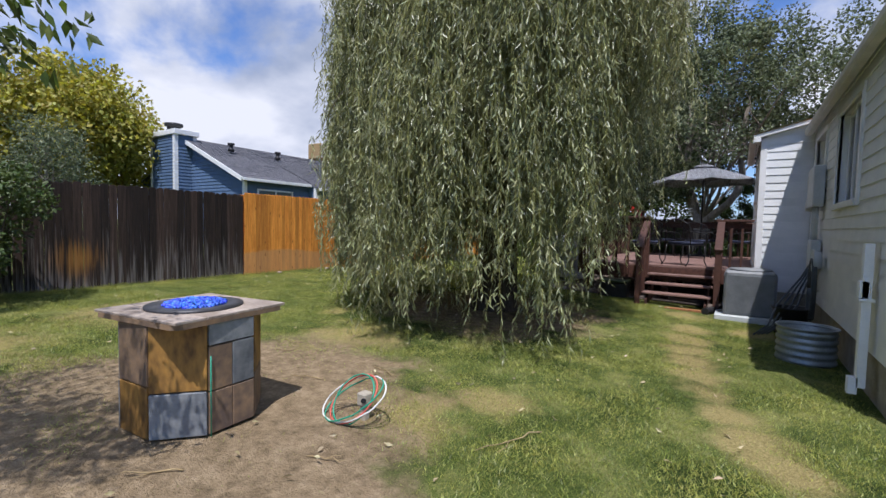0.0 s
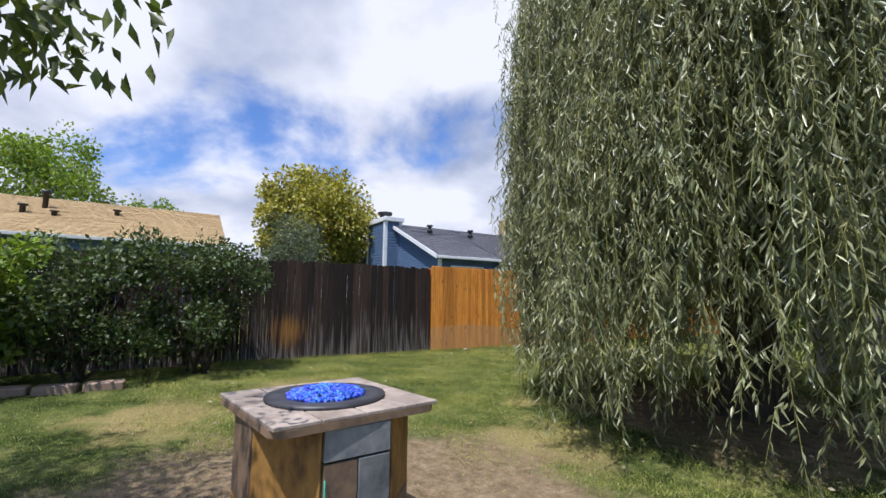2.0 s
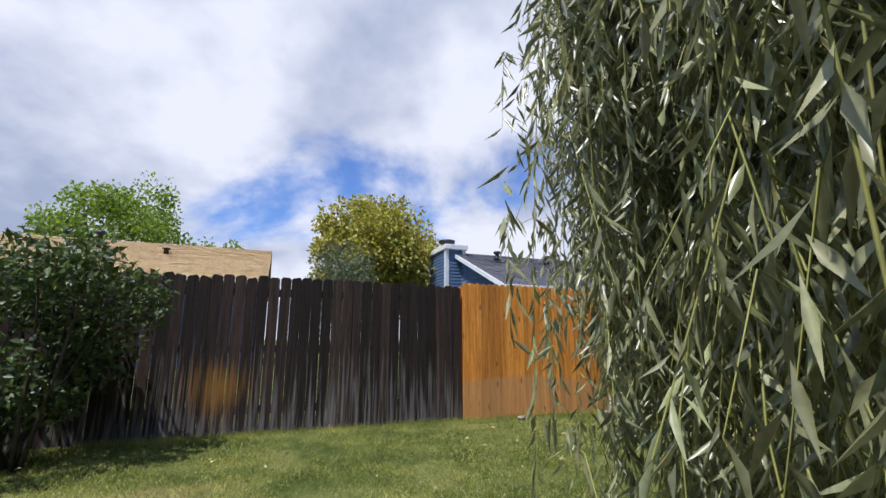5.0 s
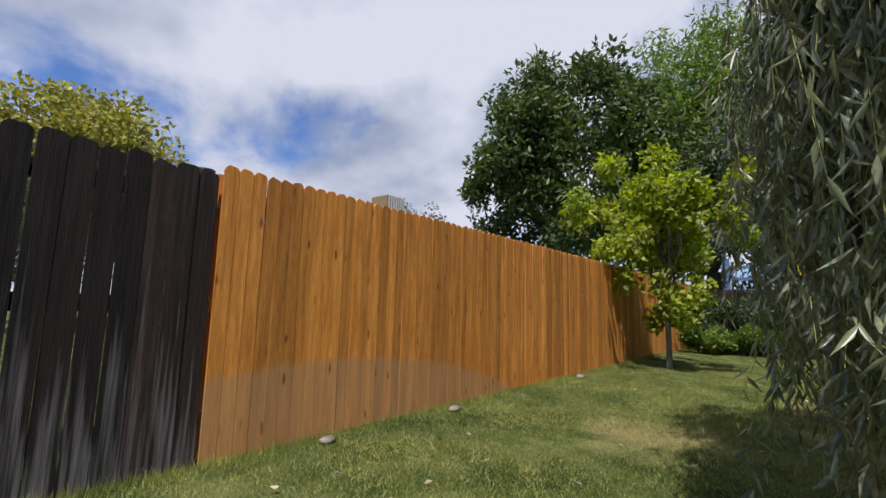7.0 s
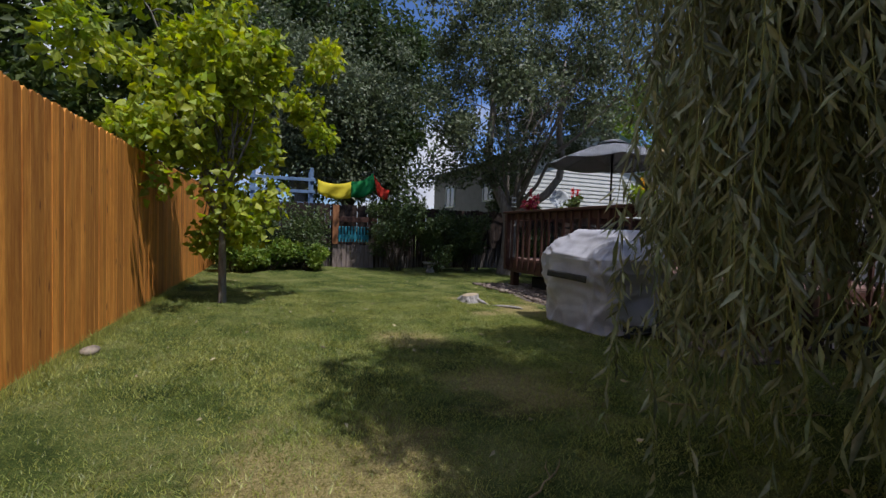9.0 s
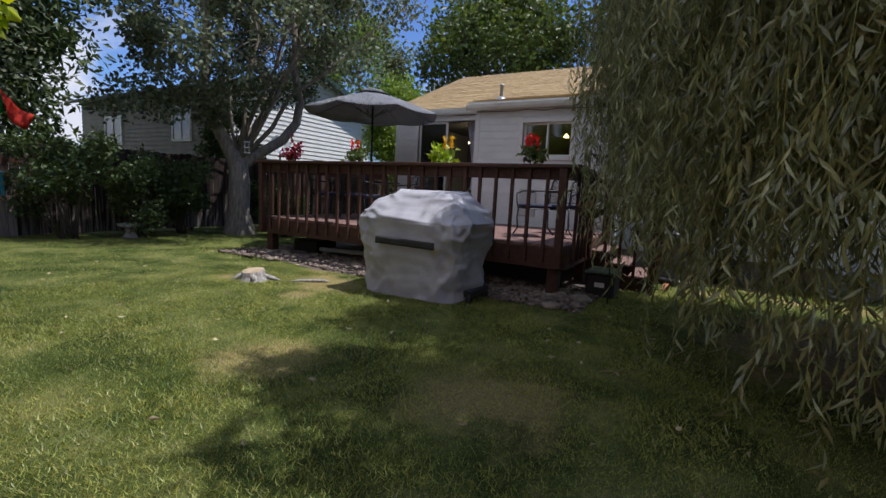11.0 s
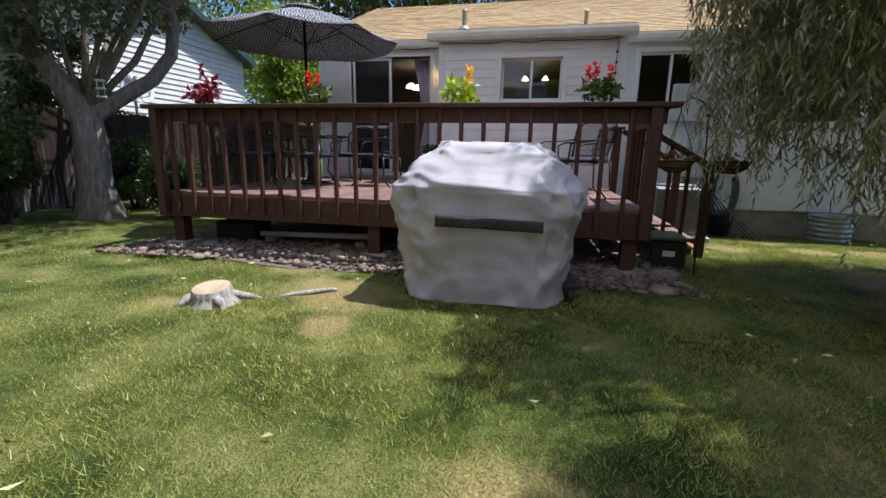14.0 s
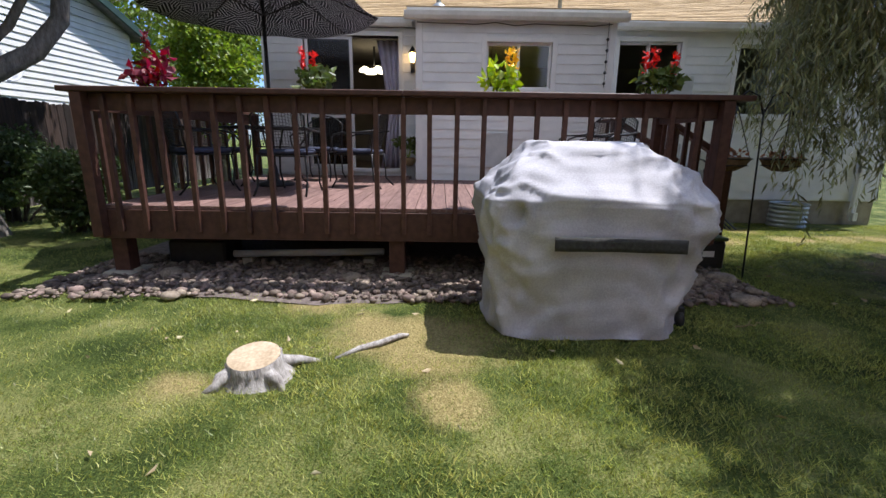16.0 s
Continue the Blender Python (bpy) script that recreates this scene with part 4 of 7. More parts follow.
def build_willow():
    """A weeping willow: hanging leafy strands from a broad dome of limbs."""
    cx, cy = -3.3, 7.0
    t = thing("weeping_willow", "weeping willow with long leafy strands reaching the lawn", "tree", at=(cx, cy, gz(cx, cy)))
    rng = np.random.default_rng(14)
    pr = random.Random(11)
    bm = bmesh.new()
    add_tube(bm, [(0, 0, -0.3), (0, 0, 0.1), (0.05, 0.02, 0.9), (0.02, -0.05, 1.8), (0.1, 0.0, 2.6)], [0.46, 0.38, 0.29, 0.27, 0.25], 16)
    for v in bm.verts:
        v.co += Vector((v.co.x, v.co.y, 0)) * 0.25 * noise.noise(Vector((v.co.x * 5, v.co.y * 5, v.co.z * 1.0)))
    part("trunk", bm, M["dark_bark"], t, smooth=True)
    lb = bmesh.new()
    tops = []
    for i in range(16):
        a = 2 * math.pi * i / 16 + pr.uniform(-0.15, 0.15)
        r = pr.uniform(1.5, 2.5)
        z = pr.uniform(4.2, 7.6)
        e = Vector((r * math.cos(a), r * math.sin(a), z))
        p = limb_points((0.05, 0, pr.uniform(1.9, 2.7)), e, 0.7, 0.22, pr, 8)
        add_tube(lb, p, [0.15 * (1 - 0.8 * u / 7) for u in range(8)], 7)
        for k in range(4):
            q = p[pr.randint(3, 7)]
            w = q + Vector((math.cos(a + pr.uniform(-0.9, 0.9)), math.sin(a + pr.uniform(-0.9, 0.9)), pr.uniform(0.1, 0.7))) * pr.uniform(0.6, 1.2)
            add_tube(lb, limb_points(q, w, 0.15, 0.06, pr, 5), [0.04, 0.034, 0.028, 0.02, 0.012], 5)
    part("branchwork", lb, M["dark_bark"], t, smooth=True)
    P, D, SV, SF = [], [], [], []
    nv = 0

    def strand(pts, rad0, outer):
        """One twig with its leaves."""
        nonlocal nv
        m = len(pts)
        # the crown keeps clear of the mown strip round it
        far = np.hypot(pts[:, 0], pts[:, 1])
        az = np.arctan2(pts[:, 1], pts[:, 0])
        lim = 2.95 + 0.5 * np.exp(-((az + 1.13) / 0.30) ** 2) + 0.42 * np.exp(-((az - 2.6) / 0.65) ** 2) + 0.30 * np.exp(-((az - 1.45) / 0.5) ** 2)
        lim = lim * rng.uniform(0.86, 1.0)
        pts = pts * np.stack([np.minimum(1, lim / np.maximum(far, 0.01))] * 2 + [np.ones(m)], 1)
        q = 8 if rad0 > 0.004 else 3
        idx = np.linspace(0, m - 1, q).astype(int)
        c = pts[idx]
        rad = rad0 * (1 - 0.6 * np.linspace(0, 1, q))[:, None]
        for k in range(3):
            SV.append(c + np.array([math.cos(k * 2.1), math.sin(k * 2.1), 0]) * rad)
        for k in range(3):
            b0, b1 = nv + q * k, nv + q * ((k + 1) % 3)
            for j in range(q - 1):
                SF.extend((b0 + j, b0 + j + 1, b1 + j + 1, b1 + j))
        nv += 3 * q
        q = pts[rng.random(m) < (1.0 if outer else 0.85)]
        k = len(q)
        phi = rng.uniform(0, 6.28, k)
        tilt = rng.uniform(0.15, 0.95, k)
        D.append(np.stack([np.sin(tilt) * np.cos(phi), np.sin(tilt) * np.sin(phi), -np.cos(tilt)], 1))
        P.append(q)

    # boughs: each carries a cascade of sprays, with gaps between the cascades
    boughs = []
    for i in range(64):
        a = 2 * math.pi * i / 64 * 1.0 + rng.uniform(-0.08, 0.08) + (0.35 if i % 2 else 0.0)
        boughs.append((a, rng.uniform(0.86, 1.06), rng.uniform(0, 1) ** 0.8, rng.uniform(0.0, 0.35)))
    for i in range(1120):
        outer = i < 600
        a, br, bu, bz = boughs[int(rng.integers(0, 64))]
        a += rng.normal(0, 0.065)
        dirx, diry = math.cos(a), math.sin(a)
        north = max(0.0, 0.75 * diry + 0.45 * dirx)
        east = max(0.0, math.cos(a - 0.05)) ** 2
        if outer and north > 0.5 and rng.random() < 0.22:
            continue
        R = 2.66 + 0.08 * math.sin(3 * a + 0.6) + sum(g * math.exp(-(math.atan2(math.sin(a - c), math.cos(a - c)) / w) ** 2) for c, g, w in ((-1.10, 0.42, 0.32), (2.75, 0.52, 0.55), (1.45, 0.48, 0.55)))
        rr = R * (br * rng.uniform(0.93, 1.04) if outer else math.sqrt(rng.uniform(0.03, 0.62)))
        u = min(1.0, max(0.0, bu + rng.normal(0, 0.16)))
        top = (1.9 + (6.3 - 1.6 * max(0.0, diry)) * u) if outer else rng.uniform(3.2, 7.2)
        if outer:
            rr *= 1.0 - 0.46 * max(0.0, (top - 5.2) / 3.6) ** 1.5
        zb = rng.uniform(0.12, 0.45) + bz + 1.2 * north * rng.uniform(0.2, 1.0)
        if not outer:
            zb = rng.uniform(0.35, 2.2) if diry > -0.35 and dirx < 0.5 else rng.uniform(1.2, 2.8)
        elif rng.random() < 0.34:
            zb = rng.uniform(zb, max(zb + 0.3, top - 1.0))
        # towards the steps the low strands hang further in
        if outer and east > 0.48 and rng.random() < 0.94:
            if rr > 1.9 and rng.random() < 0.6:
                rr = rng.uniform(1.2, 1.75)
            elif rr > 1.95:
                zb = max(zb, rng.uniform(2.3, 3.4))
        length = top - zb
        if length < 0.7:
            continue
        # a spray: several strands from one bough, fanning out as they fall
        for w in range(rng.integers(3, 6)):
            ln = length * rng.uniform(0.55, 1.0)
            m = max(10, int(ln / 0.04))
            s = np.linspace(0, 1, m)
            ph, am = rng.uniform(0, 6.28), rng.uniform(0.04, 0.20)
            fan, push = rng.normal(0, 0.12), rng.normal(0, 0.11)
            out_r = rr - 0.65 * np.exp(-s * ln * 1.5) + 0.07 * np.sin(s * 5 + ph) + push * s ** 0.7
            tang = am * np.sin(s * 3.5 + ph) + fan * s ** 0.6
            z = top + rng.normal(0, 0.12) + 0.2 * np.exp(-s * ln * 1.2) - s * ln
            pts = np.stack([dirx * out_r - diry * tang, diry * out_r + dirx * tang, z], 1)
            strand(pts, 0.0042, outer)
            if outer:
                for _ in range(int(ln * 2.4)):
                    j = rng.integers(m // 6, m - 2)
                    b = rng.uniform(0, 6.28)
                    tl = rng.uniform(0.2, 0.8)
                    mm = int(tl / 0.032)
                    v = np.linspace(0, 1, mm)
                    sp = tl * rng.uniform(0.35, 0.9)
                    off = np.stack([math.cos(b) * sp * v ** 0.7, math.sin(b) * sp * v ** 0.7, 0.10 * np.sin(v * 3) - tl * 0.75 * v ** 1.5], 1)
                    strand(pts[j] + off, 0.0026, True)
    # dense leafy top of the dome, which shades what hangs below
    cl = [(r * math.cos(q), r * math.sin(q), 8.3 - 0.62 * r * r + pr.uniform(-0.5, 0.3), pr.uniform(0.2, 0.5)) for q, r in ((pr.uniform(0, 6.28), 2.2 * math.sqrt(pr.random())) for _ in range(56))]
    tp, td, _, _, _ = foliage(cl, 1.0, 13000, 0.1, 0.02, 15, 1.4)
    P.append(tp); D.append(td)
    P, D = np.concatenate(P), np.concatenate(D)
    dead = bmesh.new()
    for _ in range(220):
        q, r = pr.uniform(0, 6.28), pr.uniform(0.5, 2.2)
        z = pr.uniform(2.2, 5.5)
        p0 = Vector((r * math.cos(q), r * math.sin(q), z))
        p1 = p0 + Vector((pr.gauss(0, 0.35), pr.gauss(0, 0.35), -pr.uniform(0.5, 1.6)))
        add_tube(dead, limb_points(p0, p1, pr.uniform(0.05, 0.25), 0.08, pr, 6), [0.011, 0.009, 0.007, 0.006, 0.004, 0.003], 4)
    part("dead_twigs", dead, M["dark_bark"], t, "bare brown twigs inside the crown")
    put("twig_curtain", mesh_of("strands", np.concatenate(SV), 4, SF, True), M["willow_stem"], t, "thin yellow-green hanging twigs")
    put("crown", leaf_mesh("crown", P, D, 0.097, 0.0170, rng, 0.10), M["willow"], t, "narrow grey-green willow leaves")


build_willow()

build_tree("maple_tree", "young maple with bright yellow-green leaves beside the fence", (-8.16, 13.5, gz(-8.16, 13.5) - 0.02), 0.048, 1.0, (-8.2, 13.5, 2.75), (1.65, 1.5, 1.50), 62, 0.26, 8200, (0.115, 0.09), M["maple"], M["bark"], 21, limbs=14, droop=0.5, hollow=0.15, low=-1.0, flare=1.25, extra=[(0.35, -0.25, 1.05, 0.28), (-0.2, 0.1, 0.85, 0.22), (0.5, -0.1, 1.35, 0.3), (0.1, 0.0, 1.2, 0.35), (0.0, -0.2, 1.5, 0.4), (0.15, 0.1, 0.95, 0.22)])
ct = build_tree("cottonwood_tree", "grey-barked cottonwood with a forked trunk beside the deck", (-1.15, 18.65, gz(-1.15, 18.6)), 0.25, 1.75, (-0.9, 18.3, 5.9), (4.3, 3.6, 3.6), 135, 0.5, 42000, (0.105, 0.08), M["cottonwood"], M["bark"], 31, limbs=11, thin=0.42, droop=0.35, hollow=0.4, flare=1.75, low=-0.75, extra=[(0.8 * s - 0.6 * q, -0.6 * s - 0.8 * q, z, r) for s, q, z, r in ((-1.5, 0.4, 2.9, 0.5), (-0.9, 0.6, 3.1, 0.5), (-0.3, 0.7, 3.3, 0.5), (0.3, 0.5, 3.2, 0.45), (-1.9, 0.2, 3.3, 0.6), (0.9, 0.3, 3.5, 0.45), (-0.6, 0.2, 2.75, 0.35), (-2.3, 0.6, 2.8, 0.5), (0.1, 0.9, 3.7, 0.55), (-1.1, 0.8, 3.7, 0.6))])


def cottonwood_fork():
    bm = bmesh.new()
    add_tube(bm, [(0.0, 0, 1.35), (0.10, -0.05, 1.72), (0.42, -0.30, 2.02), (0.80, -0.58, 2.35), (1.06, -0.78, 2.8), (1.13, -0.82, 3.3), (1.05, -0.72, 4.0), (1.15, -0.6, 5.2), (1.3, -0.5, 6.2)], [0.15, 0.15, 0.125, 0.115, 0.105, 0.10, 0.09, 0.06, 0.03], 12)
    part("fork", bm, M["bark"], ct, smooth=True)
    bm = bmesh.new()
    add_tube(bm, [(0.0, 0, 1.3), (-0.06, 0.03, 1.75), (-0.25, 0.18, 2.25), (-0.48, 0.33, 2.75), (-0.58, 0.42, 3.5), (-0.5, 0.4, 4.8), (-0.6, 0.4, 6.2)], [0.20, 0.185, 0.15, 0.135, 0.12, 0.09, 0.04], 12)
    part("fork", bm, M["bark"], ct, smooth=True)


cottonwood_fork()
build_tree("fruit_tree", "small fruit tree with drooping oval leaves", (-4.3, -2.4, gz(-4.3, -2)), 0.10, 1.4, (-3.1, -0.9, 4.4), (2.1, 1.5, 0.95), 90, 0.36, 9500, (0.075, 0.036), M["broad"], M["bark"], 41, limbs=8, droop=1.6, hollow=0.2,
           extra=[(1.55, 2.75, 2.15, 0.28), (1.75, 3.2, 2.10, 0.26), (1.95, 3.45, 2.12, 0.26), (1.85, 3.3, 2.0, 0.2)])
build_tree("yellowing_tree", "round tree with yellowing leaves behind the fence", (-28.0, 8.6, 0), 0.25, 2.0, (-28.0, 9.0, 5.6), (3.2, 3.2, 3.5), 110, 0.95, 30000, (0.24, 0.17), M["yellow_tree"], M["bark"], 51, hollow=0.6)
build_tree("juniper", "grey-green conifer behind the old fence", (-22.5, 6.4, 0), 0.2, 1.0, (-22.5, 6.4, 2.9), (1.6, 1.6, 2.4), 50, 0.6, 7000, (0.16, 0.05), M["cottonwood"], M["bark"], 52, hollow=0.5)
build_tree("broadleaf_tree", "large dense dark green tree behind the fence", (-15.0, 24.0, 0), 0.35, 2.5, (-14.3, 24.0, 7.4), (4.5, 4.4, 5.2), 130, 0.98, 36000, (0.32, 0.15), M["broad"], M["dark_bark"], 61, hollow=0.6)
build_tree("tall_willow", "tall feathery green tree beyond the fence", (-9.6, 28.5, 0), 0.35, 3.0, (-9.6, 28.5, 8.4), (4.0, 3.4, 7.0), 150, 1.1, 34000, (0.34, 0.10), M["spring"], M["bark"], 62, hollow=0.4, droop=0.9)
build_tree("spruce_tree", "dark tree behind the back fence", (-4.6, 27.0, 0), 0.35, 2.0, (-4.9, 27.0, 6.8), (4.2, 3.6, 6.2), 130, 1.05, 32000, (0.30, 0.12), M["bush"], M["dark_bark"], 63, hollow=0.5)
build_tree("silver_tree", "grey-leaved tree behind the back fence", (-6.8, 23.5, 0), 0.22, 2.4, (-6.2, 23.4, 4.9), (2.9, 2.3, 3.4), 110, 0.9, 26000, (0.16, 0.09), M["cottonwood"], M["bark"], 64, hollow=0.4)
build_tree("corner_tree", "sunlit green tree behind the deck", (4.6, 18.1, 0), 0.09, 0.7, (4.6, 18.1, 3.0), (1.6, 1.0, 2.0), 70, 0.5, 14000, (0.11, 0.075), M["spring"], M["bark"], 65, hollow=0.3)
build_tree("corner_tree", "tall green tree beyond the neighbouring house", (11.5, 26.0, 0), 0.3, 3.0, (11.5, 26.0, 6.0), (3.6, 3.2, 5.0), 90, 1.1, 16000, (0.20, 0.13), M["spring"], M["bark"], 66)
for sx, sy, sh, sd in ((13.0, 18.0, 8.2, 67), (12.0, 10.0, 7.6, 68), (13.5, 2.0, 8.0, 69)):
    build_tree("garden_tree", "green tree rising behind the house roof", (sx, sy, 0), 0.3, 3.0, (sx, sy, sh), (3.3, 4.2, 3.4), 80, 1.1, 16000, (0.26, 0.16), M["broad"], M["bark"], sd)
build_tree("elm_tree", "light green tree beyond the tan roof", (-40.0, -7.5, 0), 0.4, 3.0, (-40.0, -7.5, 8.2), (5.0, 5.0, 4.0), 90, 1.2, 12000, (0.28, 0.18), M["spring"], M["bark"], 71)
build_tree("elm_tree", "small light green tree beyond the tan roof", (-38.0, 0.2, 0), 0.25, 2.5, (-38.0, 0.2, 5.8), (3.0, 2.4, 2.0), 50, 0.8, 6000, (0.24, 0.16), M["spring"], M["bark"], 72)
build_tree("round_tree", "distant tree beyond the blue house", (-26.5, 25.5, 0), 0.3, 2.5, (-26.5, 25.5, 5.4), (2.6, 2.6, 2.3), 50, 0.8, 7000, (0.22, 0.15), M["cottonwood"], M["bark"], 73)


def build_shrub(label, x, y, r, h, seed, material, leaf=(0.075, 0.05), count=5200):
    b = thing("shrub", label, "shrub", "shrubs along the fences", at=(x, y, gz(x, y)))
    rng = random.Random(seed)
    st = bmesh.new()
    cl = []
    for k in range(18):
        a, q = rng.uniform(0, 6.28), r * math.sqrt(rng.uniform(0, 1)) * 0.85
        z = h * rng.uniform(0.22, 0.92)
        q *= 1.0 - 0.35 * max(0, z / h - 0.6)
        cl.append((q * math.cos(a), q * math.sin(a), z, r * rng.uniform(0.25, 0.45)))
    for k in range(9):
        c = cl[k]
        add_tube(st, limb_points((rng.uniform(-0.12, 0.12), rng.uniform(-0.12, 0.12), -0.05), c[:3], 0.05, 0.04, rng, 5), [0.022, 0.018, 0.014, 0.01, 0.006], 5)
    part("branchwork", st, M["dark_bark"], b, smooth=True)
    pos, d, ln, wd, r2 = foliage(cl, 1.0, count, leaf[0], leaf[1], seed, 0.25)
    pos[:, 2] = np.abs(pos[:, 2]) + 0.02
    put("foliage", leaf_mesh("foliage", pos, d, ln, wd, r2), material, b)


for k, (x, y, r, h) in enumerate(((-8.25, 1.75, 0.95, 1.85), (-8.2, 0.4, 1.0, 1.85), (-8.0, -1.1, 1.05, 1.8), (-8.1, -2.6, 1.1, 2.0), (-7.9, -4.2, 1.2, 2.1))):
    build_shrub("dense dark lilac-like shrub against the old fence", x, y, r, h, 80 + k, M["bush"])
for k, (x, y, r, h) in enumerate(((-7.75, -0.35, 0.6, 1.75), (-7.8, -1.9, 0.7, 1.7))):
    build_shrub("fresh green shrub in front of darker ones", x, y, r, h, 90 + k, M["spring"], (0.09, 0.06), 2600)
for k, (x, y, r, h, mt) in enumerate(((-8.1, 18.9, 0.9, 1.5, "bush"), (-7.0, 18.8, 0.85, 1.45, "bush"), (-8.3, 17.6, 0.5, 0.7, "spring"), (-7.6, 18.1, 0.5, 0.6, "spring"), (-6.8, 18.3, 0.45, 0.55, "spring"), (-4.5, 18.9, 0.8, 1.85, "bush"), (-3.3, 18.9, 0.8, 1.7, "bush"), (-2.3, 19.2, 0.7, 1.6, "bush"), (0.2, 19.3, 0.7, 1.5, "bush"), (-0.6, 17.6, 0.55, 1.1, "bush"), (-0.15, 20.5, 0.75, 3.7, "bush"), (0.6, 20.6, 0.6, 2.6, "bush"))):
    build_shrub("leafy shrub along the back fence", x, y, r, h, 100 + k, M[mt], (0.08, 0.055), 4600)


# ---- lawn ----
def build_grass():
    rng = np.random.default_rng(17)
    n = 1130000
    # denser along the stretch that is walked
    x = rng.uniform(-8.95, 0.95, n); y = rng.uniform(-1.0, 19.5, n)
    near = rng.uniform(0, 1, n) < 0.76
    x[near] = rng.uniform(-8.9, 0.9, near.sum()); y[near] = rng.uniform(1.2, 14.5, near.sum())
    # blades gather in tufts
    tuft = rng.uniform(0, 1, n) < 0.22
    x[tuft] = np.round(x[tuft] / 0.11 + rng.normal(0, 0.17, tuft.sum())) * 0.11 + 0.05 * np.sin(np.round(x[tuft] / 0.11) * 12.9 + np.round(y[tuft] / 0.11) * 78.2) + rng.normal(0, 0.020, tuft.sum())
    y[tuft] = np.round(y[tuft] / 0.11 + rng.normal(0, 0.17, tuft.sum())) * 0.11 + 0.05 * np.sin(np.round(x[tuft] / 0.11) * 39.3 + np.round(y[tuft] / 0.11) * 11.1) + rng.normal(0, 0.020, tuft.sum())
    edge = rng.integers(0, n, 16000)
    x[edge] = -8.95 + np.abs(rng.normal(0, 0.07, 16000)); y[edge] = rng.uniform(2.0, 16.0, 16000)
    tall = np.zeros(n); tall[edge] = 1.0
    keep = (x < 0.97) & (x > -8.96)
    fuzz = rng.normal(0, 0.16, n) + 0.18 * np.sin(x * 5.1 + 1.3 * np.sin(y * 4.2)) + 0.14 * np.sin(y * 6.3 + x * 2)
    for bx, by, r, w in BARE:
        keep &= ~((np.hypot(x - bx, y - by) / r + fuzz < 0.86) & (rng.uniform(0, 1, n) < 0.985 * w))
    for bx, by, r in DRY:
        keep &= ~((np.hypot(x - bx, y - by) / r + fuzz < 0.8) & (rng.uniform(0, 1, n) < (0.85 if by > 12 or bx > -1 else 0.4)))
    keep &= ~((x > -3.35) & (y > 9.95) & (y < 16.0) & (x + 3.35 + fuzz * 0.3 > 0.1))
    keep &= ~((np.hypot(x + 3.3, y - 7.0) < 2.2 + fuzz) & (rng.uniform(0, 1, n) < 0.75))
    x, y, tall = x[keep], y[keep], tall[keep]
    n = len(x)
    patch = np.clip(0.5 + 0.5 * np.sin(x * 2.3 + np.sin(y * 1.7) * 2.1) * np.sin(y * 2.9 + np.sin(x * 1.1) * 1.6), 0, 1)
    h = rng.uniform(0.012, 0.034, n) * (0.9 + 0.25 * patch) * (1 + tall * rng.uniform(0.5, 2.0, n))
    a = rng.uniform(0, 6.28, n)
    lean = rng.uniform(0.3, 1.5, n) * h * (1 - 0.6 * tall)
    la = rng.uniform(0, 6.28, n)
    w = rng.uniform(0.0013, 0.0029, n)
    z = gz_np(x, y) - 0.004
    v = np.empty((n, 3, 3), np.float32)
    v[:, 0] = np.stack([x - np.cos(a) * w, y - np.sin(a) * w, z], 1)
    v[:, 1] = np.stack([x + np.cos(a) * w, y + np.sin(a) * w, z], 1)
    v[:, 2] = np.stack([x + np.cos(la) * lean, y + np.sin(la) * lean, z + h], 1)
    g = put("grass", mesh_of("grass", v.reshape(-1, 3), 3, np.arange(n * 3)), M["grass"])
    tagged(g, "short mown grass, green with straw-coloured blades", "grass", kind="stuff")


build_grass()

